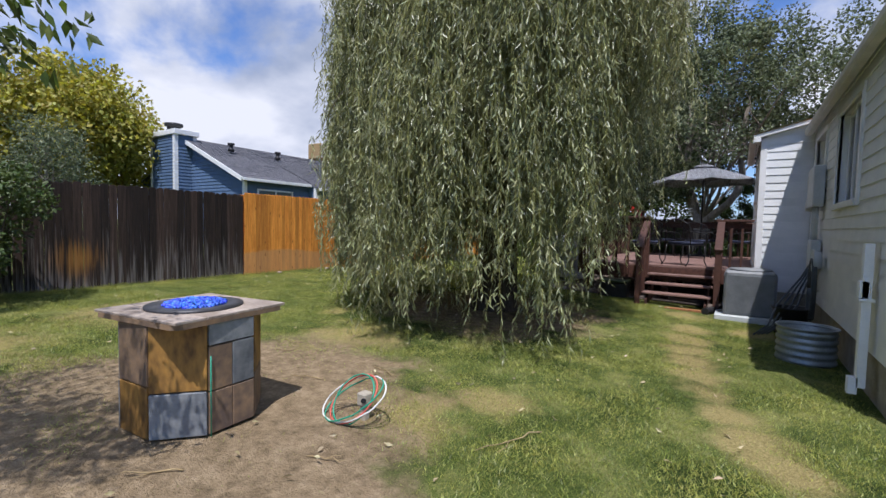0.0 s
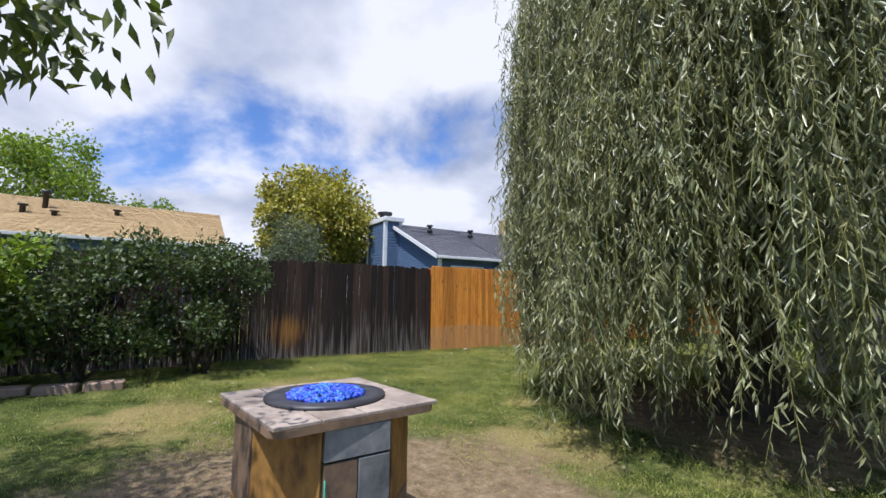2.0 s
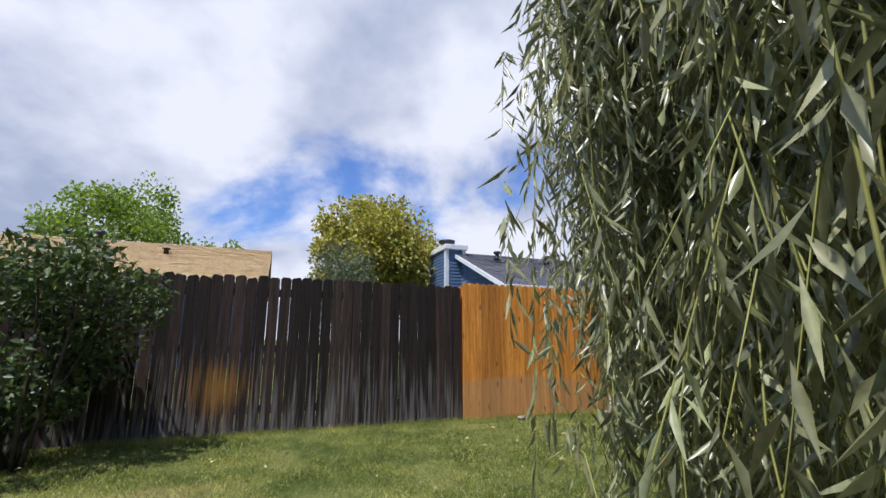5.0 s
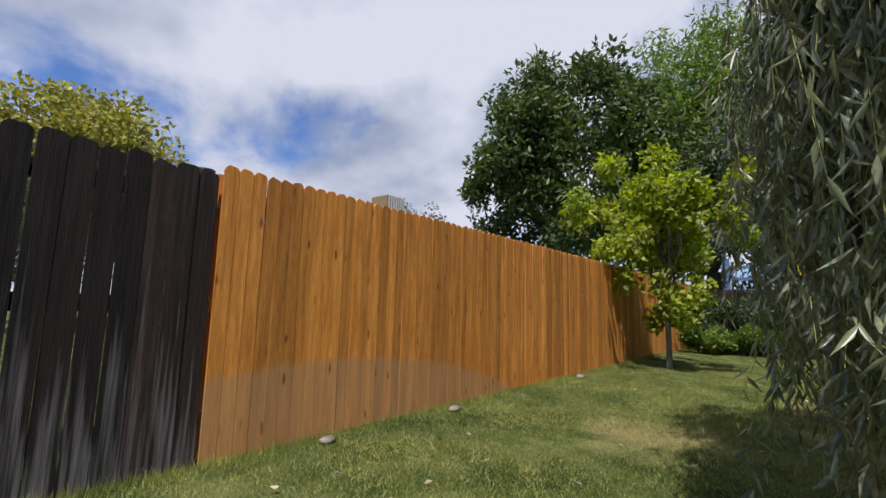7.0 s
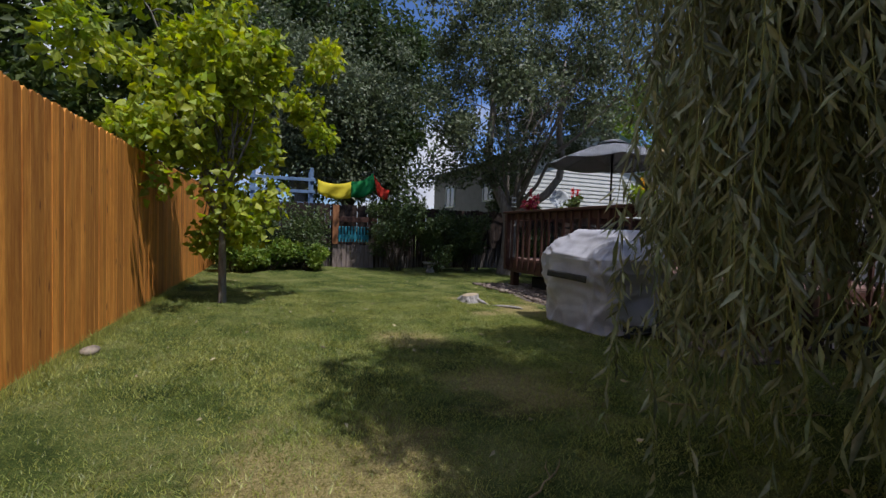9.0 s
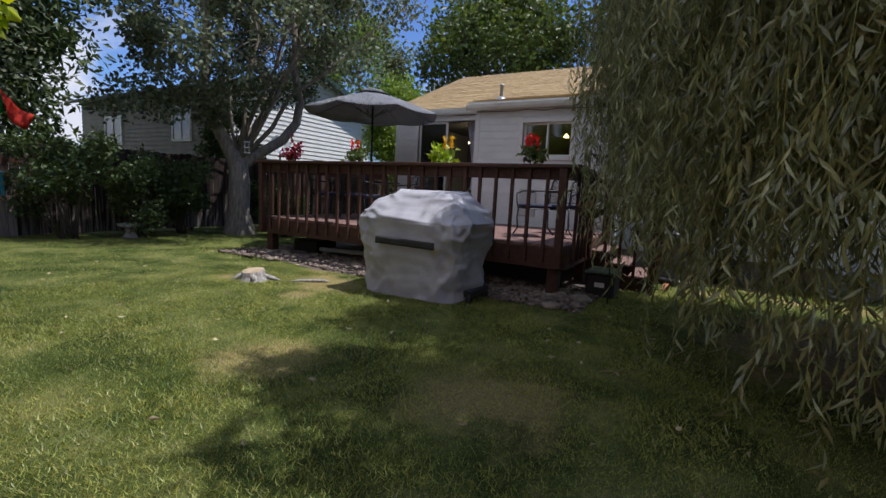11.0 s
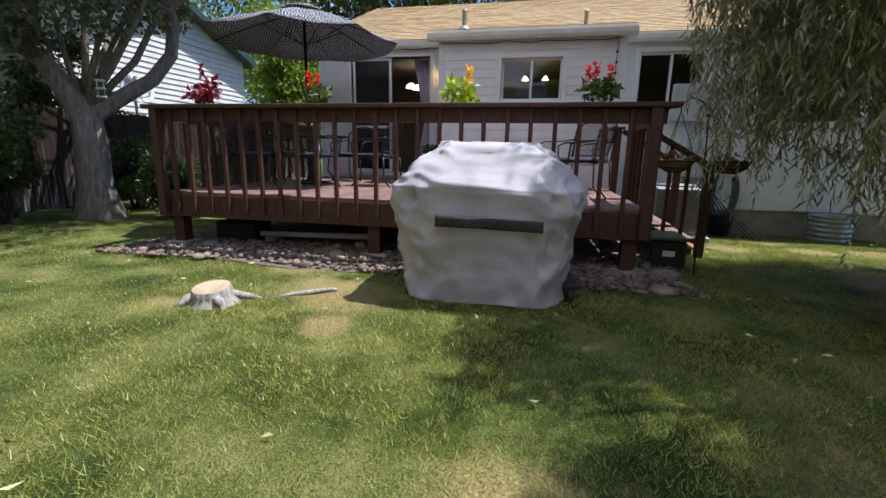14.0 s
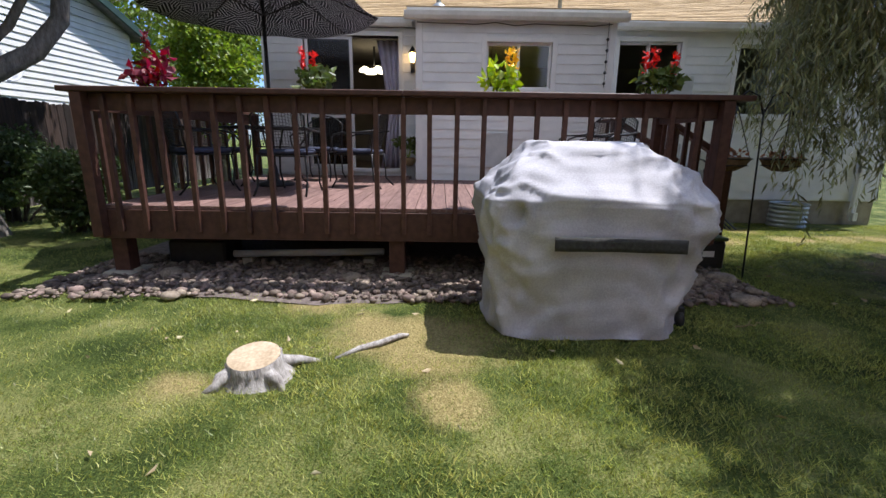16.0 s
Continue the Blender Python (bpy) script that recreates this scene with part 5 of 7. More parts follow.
# ---- deck ----
def build_deck():
    d = thing("deck", "raised dark brown wooden deck with railing", "deck", kind="structure")
    x0, y0, y1 = -2.80, 10.30, 15.66
    n = 39
    for k in range(n):
        a, b = y0 + (y1 - y0) * k / n + 0.003, y0 + (y1 - y0) * (k + 1) / n - 0.003
        xe = BX - 0.03 if (b > BY0 - 0.03 and a < BY1 + 0.03) else WX - 0.03
        part("deck_board", box((x0 - 0.02, a, DECK - 0.03), (xe, b, DECK)), M["deck_floor"], d)
    part("skirt_board", box((x0 - 0.045, y0 - 0.02, 0.33), (x0 - 0.022, y1 + 0.02, DECK - 0.035), 0.004), M["deck_wood"], d)
    part("skirt_board", box((x0 - 0.02, y0 - 0.03, 0.33), (BX - 0.06, y0 - 0.005, DECK - 0.035), 0.004), M["deck_wood"], d)
    part("skirt_board", box((x0 - 0.02, y1 + 0.005, 0.33), (WX - 0.06, y1 + 0.03, DECK - 0.035), 0.004), M["deck_wood"], d)
    for x in (-2.7, -1.2, 0.1):
        for y in (10.44, 13.08, 15.58):
            if x < -2:
                part("footing", box((x - 0.15, y - 0.15, -0.2), (x + 0.15, y + 0.15, 0.0 + gz(x, y) + 0.05), 0.02), M["concrete"], d)
            part("support_post", box((x - 0.07, y - 0.07, -0.3), (x + 0.07, y + 0.07, 0.56), 0.005), M["deck_wood"], d)
    for y in np.linspace(10.5, 15.5, 9):
        part("joist", box((x0, y - 0.02, 0.40), (0.1, y + 0.02, DECK - 0.035)), M["deck_wood"], d)
    # front rail
    def posts(x, y, z0=0.36):
        part("rail_post", box((x - 0.045, y - 0.045, z0), (x + 0.045, y + 0.045, 1.545), 0.004), M["deck_wood"], d)
    for y in (10.36, 15.62):
        posts(x0 - 0.095, y)
    bal = box((-0.02, -0.02, 0.0), (0.02, 0.02, 1.14), 0.003)
    me = bpy.data.meshes.new("baluster")
    bal.to_mesh(me); bal.free(); me.materials.append(M["deck_wood"])
    def baluster(x, y, z=0.40):
        b = new("baluster", me)
        b.parent = d
        b.location = (x, y, z)
        b.rotation_euler = (random.uniform(-0.006, 0.006), random.uniform(-0.004, 0.004), 0)
    for k in range(23):
        baluster(x0 - 0.067, 10.56 + k * 0.2225)
    for k in range(15):
        baluster(x0 + 0.2 + k * 0.235, y1 + 0.052)
    for k in range(5):
        baluster(x0 + 0.2 + k * 0.235, y0 - 0.052)
    part("top_rail", box((x0 - 0.045, y0 - 0.05, 1.41), (x0 - 0.008, y1 + 0.05, 1.545), 0.004), M["deck_wood"], d)
    part("cap_rail", box((x0 - 0.15, y0 - 0.14, 1.548), (x0 + 0.03, 13.0, 1.59), 0.006), M["deck_wood"], d)
    part("cap_rail", box((x0 - 0.15, 13.005, 1.548), (x0 + 0.03, y1 + 0.10, 1.59), 0.006), M["deck_wood"], d)
    for yy, xb in ((y1 + 0.03, WX - 0.2), (y0 - 0.03, -1.50)):
        s = 1 if yy > 13 else -1
        part("top_rail", box((x0, yy - 0.018, 1.41), (xb, yy + 0.018, 1.545), 0.004), M["deck_wood"], d)
        part("cap_rail", box((x0 + 0.035, yy - 0.07, 1.548), (xb, yy + 0.09, 1.588), 0.006), M["deck_wood"], d)
        part("rail_post", box((xb - 0.09, yy - 0.045, 0.36), (xb, yy + 0.045, 1.546), 0.004), M["deck_wood"], d)
    part("rail_post", box((-0.33, y0 - 0.08, 0.36), (-0.24, y0 + 0.01, 1.5), 0.004), M["deck_wood"], d)
    part("cap_rail", box((-0.36, y0 - 0.12, 1.50), (BX - 0.05, y0 + 0.05, 1.54), 0.005), M["deck_wood"], d)
    for x in (-0.12, 0.05):
        part("baluster", box((x - 0.02, y0 - 0.07, 0.4), (x + 0.02, y0 - 0.032, 1.498)), M["deck_wood"], d)
    s = thing("deck_steps", "three worn wooden steps down from the deck", "steps")
    for k in range(3):
        z = 0.47 - 0.155 * k
        for j in range(2):
            ya = y0 - 0.04 - 0.27 * (k + 1) + j * 0.135
            part("tread", box((-1.47, ya, z - 0.035), (-0.36, ya + 0.128, z), 0.005), M["deck_floor"], s)
    for x in (-1.40, -0.44):
        bm = bmesh.new()
        pts = [(y0 - 0.04, 0.42), (y0 - 0.04, 0.0), (y0 - 0.85, -0.12), (y0 - 0.85, 0.02), (y0 - 0.60, 0.12), (y0 - 0.32, 0.27)]
        r0 = [bm.verts.new((x - 0.02, y, z)) for y, z in pts]; r1 = [bm.verts.new((x + 0.02, y, z)) for y, z in pts]
        bm.faces.new(r0); bm.faces.new(r1[::-1])
        for i in range(len(pts)):
            j = (i + 1) % len(pts)
            bm.faces.new((r0[i], r0[j], r1[j], r1[i]))
        bmesh.ops.recalc_face_normals(bm, faces=bm.faces)
        part("stringer", bm, M["deck_wood"], s)
    hr = thing("stair_rail", "sloping dark stair handrail with balusters", "handrail")
    ang = math.degrees(math.atan2(0.50, 0.85))
    part("hand_rail", box((-0.06, 0, -0.03), (0.06, 0.98, 0.03), 0.006, pose(-1.54, y0 - 0.95, 0.98, ang, 0, 0)), M["deck_wood"], hr)
    part("rail_post", box((-1.585, y0 - 0.93, -0.2), (-1.495, y0 - 0.84, 0.99), 0.004), M["deck_wood"], hr)
    for k in range(3):
        y = y0 - 0.66 + 0.2 * k
        part("baluster", box((-1.56, y - 0.02, 0.08), (-1.52, y + 0.02, 0.98 + (y - y0 + 0.95) * 0.588)), M["deck_wood"], hr)
    part("hand_rail", box((-0.06, 0, -0.03), (0.06, 0.98, 0.03), 0.006, pose(-0.28, y0 - 0.95, 0.98, ang, 0, 0)), M["deck_wood"], hr)
    part("rail_post", box((-0.325, y0 - 0.93, -0.2), (-0.235, y0 - 0.84, 0.99), 0.004), M["deck_wood"], hr)


build_deck()


def build_gravel():
    bm = bmesh.new()
    pts = [(-3.35, 9.95), (-3.45, 11.0), (-3.42, 12.6), (-3.55, 13.6), (-3.35, 14.8), (-3.2, 15.95), (-2.2, 16.1), (1.0, 16.1), (1.0, 9.95), (-1.7, 9.95)]
    c = bm.verts.new((-1.0, 13.0, 0.004 + gz(-1.0, 13)))
    ring = []
    for (ax, ay), (bx, by) in zip(pts, pts[1:] + pts[:1]):
        for k in range(6):
            x, y = ax + (bx - ax) * k / 6, ay + (by - ay) * k / 6
            x += 0.06 * noise.noise(Vector((x * 3, y * 3, 0)))
            ring.append(bm.verts.new((x, y, gz(x, y) + 0.012)))
    mid = [bm.verts.new((v.co.x * 0.6 - 0.4, v.co.y * 0.6 + 5.2, gz(v.co.x * 0.6 - 0.4, 0) + 0.02)) for v in ring]
    for i in range(len(ring)):
        j = (i + 1) % len(ring)
        bm.faces.new((ring[i], ring[j], mid[j], mid[i])); bm.faces.new((mid[i], mid[j], c))
    tagged(part("gravel_bed", bm, M["gravel_bed"]), "dark soil strip under and before the deck", "ground", kind="structure")
    rng = np.random.default_rng(8)
    n = 5200
    x = rng.uniform(-3.5, -2.0, n); y = rng.uniform(9.95, 16.0, n)
    ok = x > -3.47 + 0.12 * np.sin(y * 2.3)
    x, y = x[ok], y[ok]
    n = len(x)
    ico = bmesh.new(); bmesh.ops.create_icosphere(ico, subdivisions=1, radius=1.0)
    bv = np.array([v.co[:] for v in ico.verts]); bf = np.array([[v.index for v in f.verts] for f in ico.faces]); ico.free()
    s = np.abs(rng.normal(0.016, 0.010, (n, 1))) + 0.008
    sc = s[:, :, None] * rng.uniform(0.6, 1.3, (n, 1, 3)) * [1, 1, 0.65]
    v = bv[None] * (1 + rng.normal(0, 0.10, (n, len(bv), 1))) * sc
    v += np.stack([x, y, gz_np(x, y) + 0.016 + s[:, 0] * 0.4], 1)[:, None]
    f = (bf[None] + (np.arange(n) * len(bv))[:, None, None]).ravel()
    g = put("gravel", mesh_of("gravel", v.reshape(-1, 3), 3, f), M["gravel"])
    tagged(g, "mixed river gravel in front of the deck", "gravel", kind="stuff")
    pr = random.Random(9)
    for k in range(26):
        xx, yy, r = pr.uniform(-3.45, -2.3), pr.choice([pr.uniform(10.0, 11.0), pr.uniform(10.0, 15.9)]), pr.uniform(0.045, 0.10)
        bm = bmesh.new()
        bmesh.ops.create_icosphere(bm, subdivisions=2, radius=1)
        for q in bm.verts:
            q.co *= 1 + 0.2 * noise.noise(q.co * 1.3 + Vector((k, 0, 0)))
            q.co = Vector((q.co.x * r * 1.2, q.co.y * r, q.co.z * r * 0.55))
        o = part("cobble", bm, M["gravel"], None, "", True)
        o.location = (xx, yy, gz(xx, yy) + 0.03); o.rotation_euler = (0, 0, pr.uniform(0, 6))
        tagged(o, "rounded pale cobblestone lying in the gravel", "stone", "cobbles in the gravel")


build_gravel()


# ---- grill under its cover ----
def build_grill():
    g = thing("covered_grill", "barbecue grill under a grey cloth cover", "grill", at=(-3.72, 11.65, gz(-3.7, 11.6)))
    gz0 = gz(-3.7, 11.6)
    rings = [(0.03, -4.12, -3.30, 11.09, 12.365), (0.16, -4.11, -3.28, 11.09, 12.36), (0.35, -4.11, -3.24, 11.10, 12.355), (0.52, -4.13, -3.22, 11.075, 12.385), (0.67, -4.17, -3.20, 11.045, 12.415),
             (0.80, -4.19, -3.20, 11.01, 12.44), (0.87, -4.18, -3.2, 11.00, 12.445), (0.92, -4.13, -3.21, 11.04, 12.40), (1.00, -4.05, -3.23, 11.125, 12.315), (1.10, -3.94, -3.26, 11.235, 12.20), (1.175, -3.86, -3.28, 11.325, 12.105), (1.20, -3.80, -3.33, 11.375, 12.06), (1.212, -3.62, -3.45, 11.5, 11.93)]
    bm = bmesh.new()
    n = 160
    rows = []
    zs = np.linspace(0, len(rings) - 1, 70)
    arr = np.array(rings)
    for q in zs:
        i = min(int(q), len(rings) - 2)
        z, xa, xb, ya, yb = arr[i] + (arr[i + 1] - arr[i]) * (q - i)
        cx, cy, hx, hy = (xa + xb) / 2, (ya + yb) / 2, (xb - xa) / 2, (yb - ya) / 2
        row = []
        for k in range(n):
            a = 2 * math.pi * k / n
            c, s = math.cos(a), math.sin(a)
            e = 0.30 + 0.26 * max(0.0, 1 - z / 0.5)
            px = math.copysign(abs(c) ** e, c); py = math.copysign(abs(s) ** e, s)
            x, y = cx + hx * px, cy + hy * py
            cell = noise.voronoi(Vector((x * 2.6, y * 2.8 + z * 0.9, z * 2.3 - y * 0.7)))[0]
            small = noise.voronoi(Vector((x * 6, y * 6.5 - z * 2, z * 5)))[0]
            # taut panels that meet in creases
            fold = (0.075 * (0.30 - min(cell[1] - cell[0], 0.62)) + 0.028 * (0.3 - min(small[1] - small[0], 0.6))) * (1.0 if z < 0.85 else 0.55)
            fold += 0.016 * noise.noise(Vector((x * 3.0, y * 4.5, z * 3.2)))
            ridge = 1 - abs(noise.noise(Vector((x * 2.3 + 5, y * 2.6 + z * 1.3, z * 1.9 - y))))
            crease = 1 - abs(noise.noise(Vector((x * 4.6, y * 5.0 - z * 3.0, z * 4.2 + 2))))
            fold += 0.034 * (ridge ** 7 - 0.35) + 0.024 * (crease ** 8 - 0.3)
            pinch = 0.09 * math.exp(-((z - 0.80) / 0.06) ** 2) * abs(noise.noise(Vector((y * 8, x * 8, 3))))
            dx, dy = (x - cx) / max(hx, .05), (y - cy) / max(hy, .05)
            row.append(bm.verts.new((x + dx * (fold - pinch) + 3.72, y + dy * (fold - pinch) - 11.65, z - gz0 + 0.4 * fold + (0.03 * noise.noise(Vector((y * 2.2, x * 2.2, 9))) - 0.03 * max(0.0, -px) if z < 0.1 else 0))))
        rows.append(row)
    for a, b in zip(rows, rows[1:]):
        for k in range(n):
            bm.faces.new((a[k], a[(k + 1) % n], b[(k + 1) % n], b[k])).smooth = True
    bm.faces.new(rows[-1])
    cover = part("cover", bm, M["cover"], g, "light grey weathered cloth cover")
    st = bmesh.new()
    pr = []
    for k in range(31):
        y = 12.045 - 0.755 * k / 30
        r = []
        for z in (0.605, 0.63, 0.655, 0.685):
            x, cy, hy, cx, hx = -4.19, 11.65, 0.79, -3.695, 0.495
            fold = 0.020 * noise.noise(Vector((x * 3.0, y * 4.5, z * 3.2))) + 0.012 * noise.noise(Vector((x * 9, y * 11, z * 6 + 4)))
            r.append(st.verts.new((-4.248 + 3.72 - fold, y - 11.65, z - gz0 - 0.012 * k / 30)))
        pr.append(r)
    for a, b in zip(pr, pr[1:]):
        for j in range(3):
            st.faces.new((a[j], b[j], b[j + 1], a[j + 1])).smooth = True
    s = part("vent_strip", st, M["strap"], cover, "black mesh vent strip")
    so = s.modifiers.new("thick", "SOLIDIFY"); so.thickness = 0.006; so.offset = 0
    for y in (11.05, 12.25):
        for x in (-3.85, -3.4):
            part("caster", lathe([(0.02, 0.0), (0.035, 0.01), (0.035, 0.05), (0.02, 0.1)], 10, (x + 3.72, y - 11.65, 0)), M["black"], g)
    part("cart", box((-3.86 + 3.72, 11.02 - 11.65, 0.07), (-3.38 + 3.72, 12.28 - 11.65, 0.14), 0.01), M["black"], g)


build_grill()


# ---- fire pit table ----
def build_pit():
    cx, cy = -3.06, 2.06
    g = gz(cx, cy)
    p = thing("fire_pit_table", "slate-tiled fire pit table with blue fire glass", "fire pit", at=(cx, cy, g))
    R, H = 0.43, 0.70
    rot = radians(-18.0)
    core = bmesh.new()
    add_lathe(core, [(R - 0.03, 0.0), (R - 0.03, H)], 8)
    bmesh.ops.rotate(core, cent=(0, 0, 0), matrix=Matrix.Rotation(rot, 3, "Z"), verts=core.verts)
    for f in core.faces:
        f.smooth = False
    part("core", core, M["black"], p)
    mats = ["slate_gold", "slate_grey", "slate_rust", "slate_grey", "slate_rust", "slate_gold", "slate_grey", "slate_rust"]
    rng = random.Random(3)
    ap = R * math.cos(math.pi / 8)
    w = 2 * R * math.sin(math.pi / 8) - 0.012
    for k in range(8):
        a = rot + (k + 0.5) * math.pi / 4
        m = Matrix.Rotation(a, 4, "Z") @ Matrix.Translation((ap - 0.022, 0, 0))
        lay = {0: [("slate_rust", -w / 2, 0, 0.28, 0.56), ("slate_grey", 0, w / 2, 0.28, 0.56), ("slate_rust", -w / 2, 0, 0.01, 0.275), ("slate_rust", 0, w / 2, 0.01, 0.275), ("slate_grey", -w / 2, w / 2, 0.565, H)],
               7: [("slate_gold", -w / 2, w / 2, 0.29, 0.70), ("slate_grey", -w / 2, w / 2, 0.01, 0.285)]}.get(k)
        if lay is None:
            c = 0.30 + 0.06 * rng.random()
            lay = [(rng.choice(mats), -w / 2, w / 2, c + 0.004, H), (rng.choice(mats), -w / 2, w / 2, 0.01, c)]
        for nm, a0, a1, z0, z1 in lay:
            bm = bmesh.new()
            add_box(bm, (0, a0 + 0.002, z0), (0.024 + rng.uniform(-0.004, 0.004), a1 - 0.002, z1 - 0.004), 0.003, m)
            part("slate_tile", bm, M[nm], p)
    top_rot = radians(8.0)
    bm = bmesh.new()
    pts = [(-0.41, -0.36), (-0.36, -0.41), (0.36, -0.41), (0.41, -0.36), (0.41, 0.36), (0.36, 0.41), (-0.36, 0.41), (-0.41, 0.36)]
    tm = Matrix.Rotation(top_rot, 4, "Z")
    lo = [bm.verts.new(tm @ Vector((x, y, H))) for x, y in pts]; hi = [bm.verts.new(tm @ Vector((x, y, H + 0.03))) for x, y in pts]
    bm.faces.new(lo[::-1]); bm.faces.new(hi)
    for i in range(8):
        bm.faces.new((lo[i], lo[(i + 1) % 8], hi[(i + 1) % 8], hi[i]))
    top = part("table_top", bm, M["slate_rust"], p, "slate table top with ragged edge")
    for i in range(4):
        for j in range(4):
            if i in (1, 2) and j in (1, 2):
                continue
            x0, y0 = -0.41 + 0.205 * i, -0.41 + 0.205 * j
            part("slate_tile", box((x0 + 0.003, y0 + 0.003, H + 0.031), (x0 + 0.202, y0 + 0.202, H + 0.045 + rng.uniform(0, 0.004)), 0.003, tm), M["slate_top"], top)
    part("burner_pan", lathe([(0.30, H + 0.045), (0.30, H + 0.062), (0.205, H + 0.064), (0.19, H + 0.05)], 40), M["pan"], p, "round dark metal burner ring")
    r = np.random.default_rng(4)
    n = 900
    q = 0.19 * np.sqrt(r.uniform(0, 1, n)); a = r.uniform(0, 6.28, n)
    c = np.stack([q * np.cos(a), q * np.sin(a), H + 0.062 + 0.025 * (1 - (q / 0.19) ** 2) + r.uniform(-0.006, 0.006, n)], 1)
    tet = np.array([[1, 1, 1], [-1, -1, 1], [-1, 1, -1], [1, -1, -1]]) * 0.0085
    v = c[:, None] + tet[None] * r.uniform(0.6, 1.5, (n, 1, 3)) @ np.array([[0.8, 0.6, 0], [-0.6, 0.8, 0], [0, 0, 1]])
    f = (np.array([[0, 1, 2], [0, 3, 1], [0, 2, 3], [1, 3, 2]])[None] + (np.arange(n) * 4)[:, None, None]).ravel()
    put("fire_glass", mesh_of("fire_glass", v.reshape(-1, 3), 3, f), M["blue_glass"], p, "heap of sparkling blue glass chips")
    part("gas_pipe", tube([(0.05 + ap * math.cos(rot) * 0.98, ap * math.sin(rot), 0.0), (0.05 + ap * math.cos(rot) * 0.98, ap * math.sin(rot), 0.5)], 0.004, 6), M["hose_green"], p)


build_pit()

# ---- neighbouring houses ----
def lap_wall(parent, a, b, z0, z1, material, pitch=0.2, out=None, name="siding"):
    """A far wall of lapped courses in one mesh, between plan points a and b."""
    bm = bmesh.new()
    a, b = Vector((*a, 0)), Vector((*b, 0))
    nrm = Vector((b.y - a.y, a.x - b.x, 0)).normalized()
    n = int(math.ceil((z1 - z0) / pitch))
    for k in range(n):
        za, zb = z0 + k * pitch, min(z0 + (k + 1) * pitch, z1)
        q = [a + nrm * 0.03 + Vector((0, 0, za)), b + nrm * 0.03 + Vector((0, 0, za)), b + nrm * 0.004 + Vector((0, 0, zb)), a + nrm * 0.004 + Vector((0, 0, zb))]
        v = [bm.verts.new(p) for p in q]
        bm.faces.new(v)
        w = [bm.verts.new(p) for p in (a + Vector((0, 0, za)), b + Vector((0, 0, za)))]
        bm.faces.new((w[0], w[1], v[1], v[0]))
    return tagged(part(name, bm, material, parent), kind="stuff")


def lap_gable(parent, a, b, z0, rise, material, pitch=0.2):
    bm = bmesh.new()
    a, b = Vector((*a, 0)), Vector((*b, 0))
    nrm = Vector((b.y - a.y, a.x - b.x, 0)).normalized()
    n = int(rise / pitch)
    for k in range(n):
        u, w = k / n, (k + 1) / n
        q = [a.lerp(b, u / 2), a.lerp(b, 1 - u / 2), a.lerp(b, 1 - w / 2), a.lerp(b, w / 2)]
        zs = [z0 + rise * u] * 2 + [z0 + rise * w] * 2
        off = [0.03, 0.03, 0.004, 0.004]
        v = [bm.verts.new(p + nrm * o + Vector((0, 0, z))) for p, o, z in zip(q, off, zs)]
        if k < n - 1:
            bm.faces.new(v)
        else:
            bm.faces.new(v[:3])
    return tagged(part("gable", bm, material, parent), kind="stuff")


def roof_slab(parent, p0, p1, up, material, thick=0.1):
    """A roof plane with lapped courses in one mesh, over a solid slab."""
    p0, p1, up = Vector(p0), Vector(p1), Vector(up)
    n = max(6, int(up.length / 0.16))
    bm = bmesh.new()
    nrm = (p1 - p0).cross(up).normalized()
    if nrm.z < 0:
        nrm = -nrm
    rng = random.Random(7)
    segs = max(2, int((p1 - p0).length / 0.5))
    for k in range(n):
        prev = None
        for i in range(segs + 1):
            q = p0.lerp(p1, i / segs)
            r = [bm.verts.new(q + up * (k / n)), bm.verts.new(q + up * (k / n) + nrm * (0.02 + rng.uniform(0, 0.012))), bm.verts.new(q + up * ((k + 1) / n) + nrm * 0.004)]
            if prev:
                bm.faces.new((prev[0], r[0], r[1], prev[1])); bm.faces.new((prev[1], r[1], r[2], prev[2]))
            prev = r
    lo = [bm.verts.new(v - nrm * thick) for v in (p0, p1, p1 + up, p0 + up)]
    hi = [bm.verts.new(v - nrm * 0.005) for v in (p0, p1, p1 + up, p0 + up)]
    bm.faces.new(lo[::-1])
    for i in range(4):
        bm.faces.new((lo[i], lo[(i + 1) % 4], hi[(i + 1) % 4], hi[i]))
    return tagged(part("roof", bm, material, parent), kind="stuff")


def far_window(parent, x0, y0, x1, y1, z0, z1, nx, ny, dark):
    """A two-pane window standing 3 cm proud of a far wall whose outward direction is (nx, ny)."""
    m = Matrix(((x1 - x0, nx, 0, x0), (y1 - y0, ny, 0, y0), (0, 0, 1, 0), (0, 0, 0, 1)))
    L = math.hypot(x1 - x0, y1 - y0)
    t = 0.07 / L
    bm = bmesh.new()
    for a, b, c, d in ((-t, 0, z0 - 0.07, z1 + 0.07), (1, 1 + t, z0 - 0.07, z1 + 0.07), (0, 1, z1, z1 + 0.07), (0, 1, z0 - 0.07, z0), (0.5 - t / 3, 0.5 + t / 3, z0, z1)):
        add_box(bm, (a, 0.0, c), (b, 0.07, d), 0, m)
    bmesh.ops.recalc_face_normals(bm, faces=bm.faces)
    w = part("window", bm, M["trim"], parent)
    for a, b in ((0, 0.5 - t / 3), (0.5 + t / 3, 1)):
        p = box((a, 0.034, z0), (b, 0.040, z1), 0, m)
        bmesh.ops.recalc_face_normals(p, faces=p.faces)
        part("pane", p, dark, w)


M["far_glass"] = mat("reflecting_far_pane", (0.10, 0.12, 0.14), (0.20, 0.23, 0.26), 0.6, 0.06, 0.0, spec=0.9)


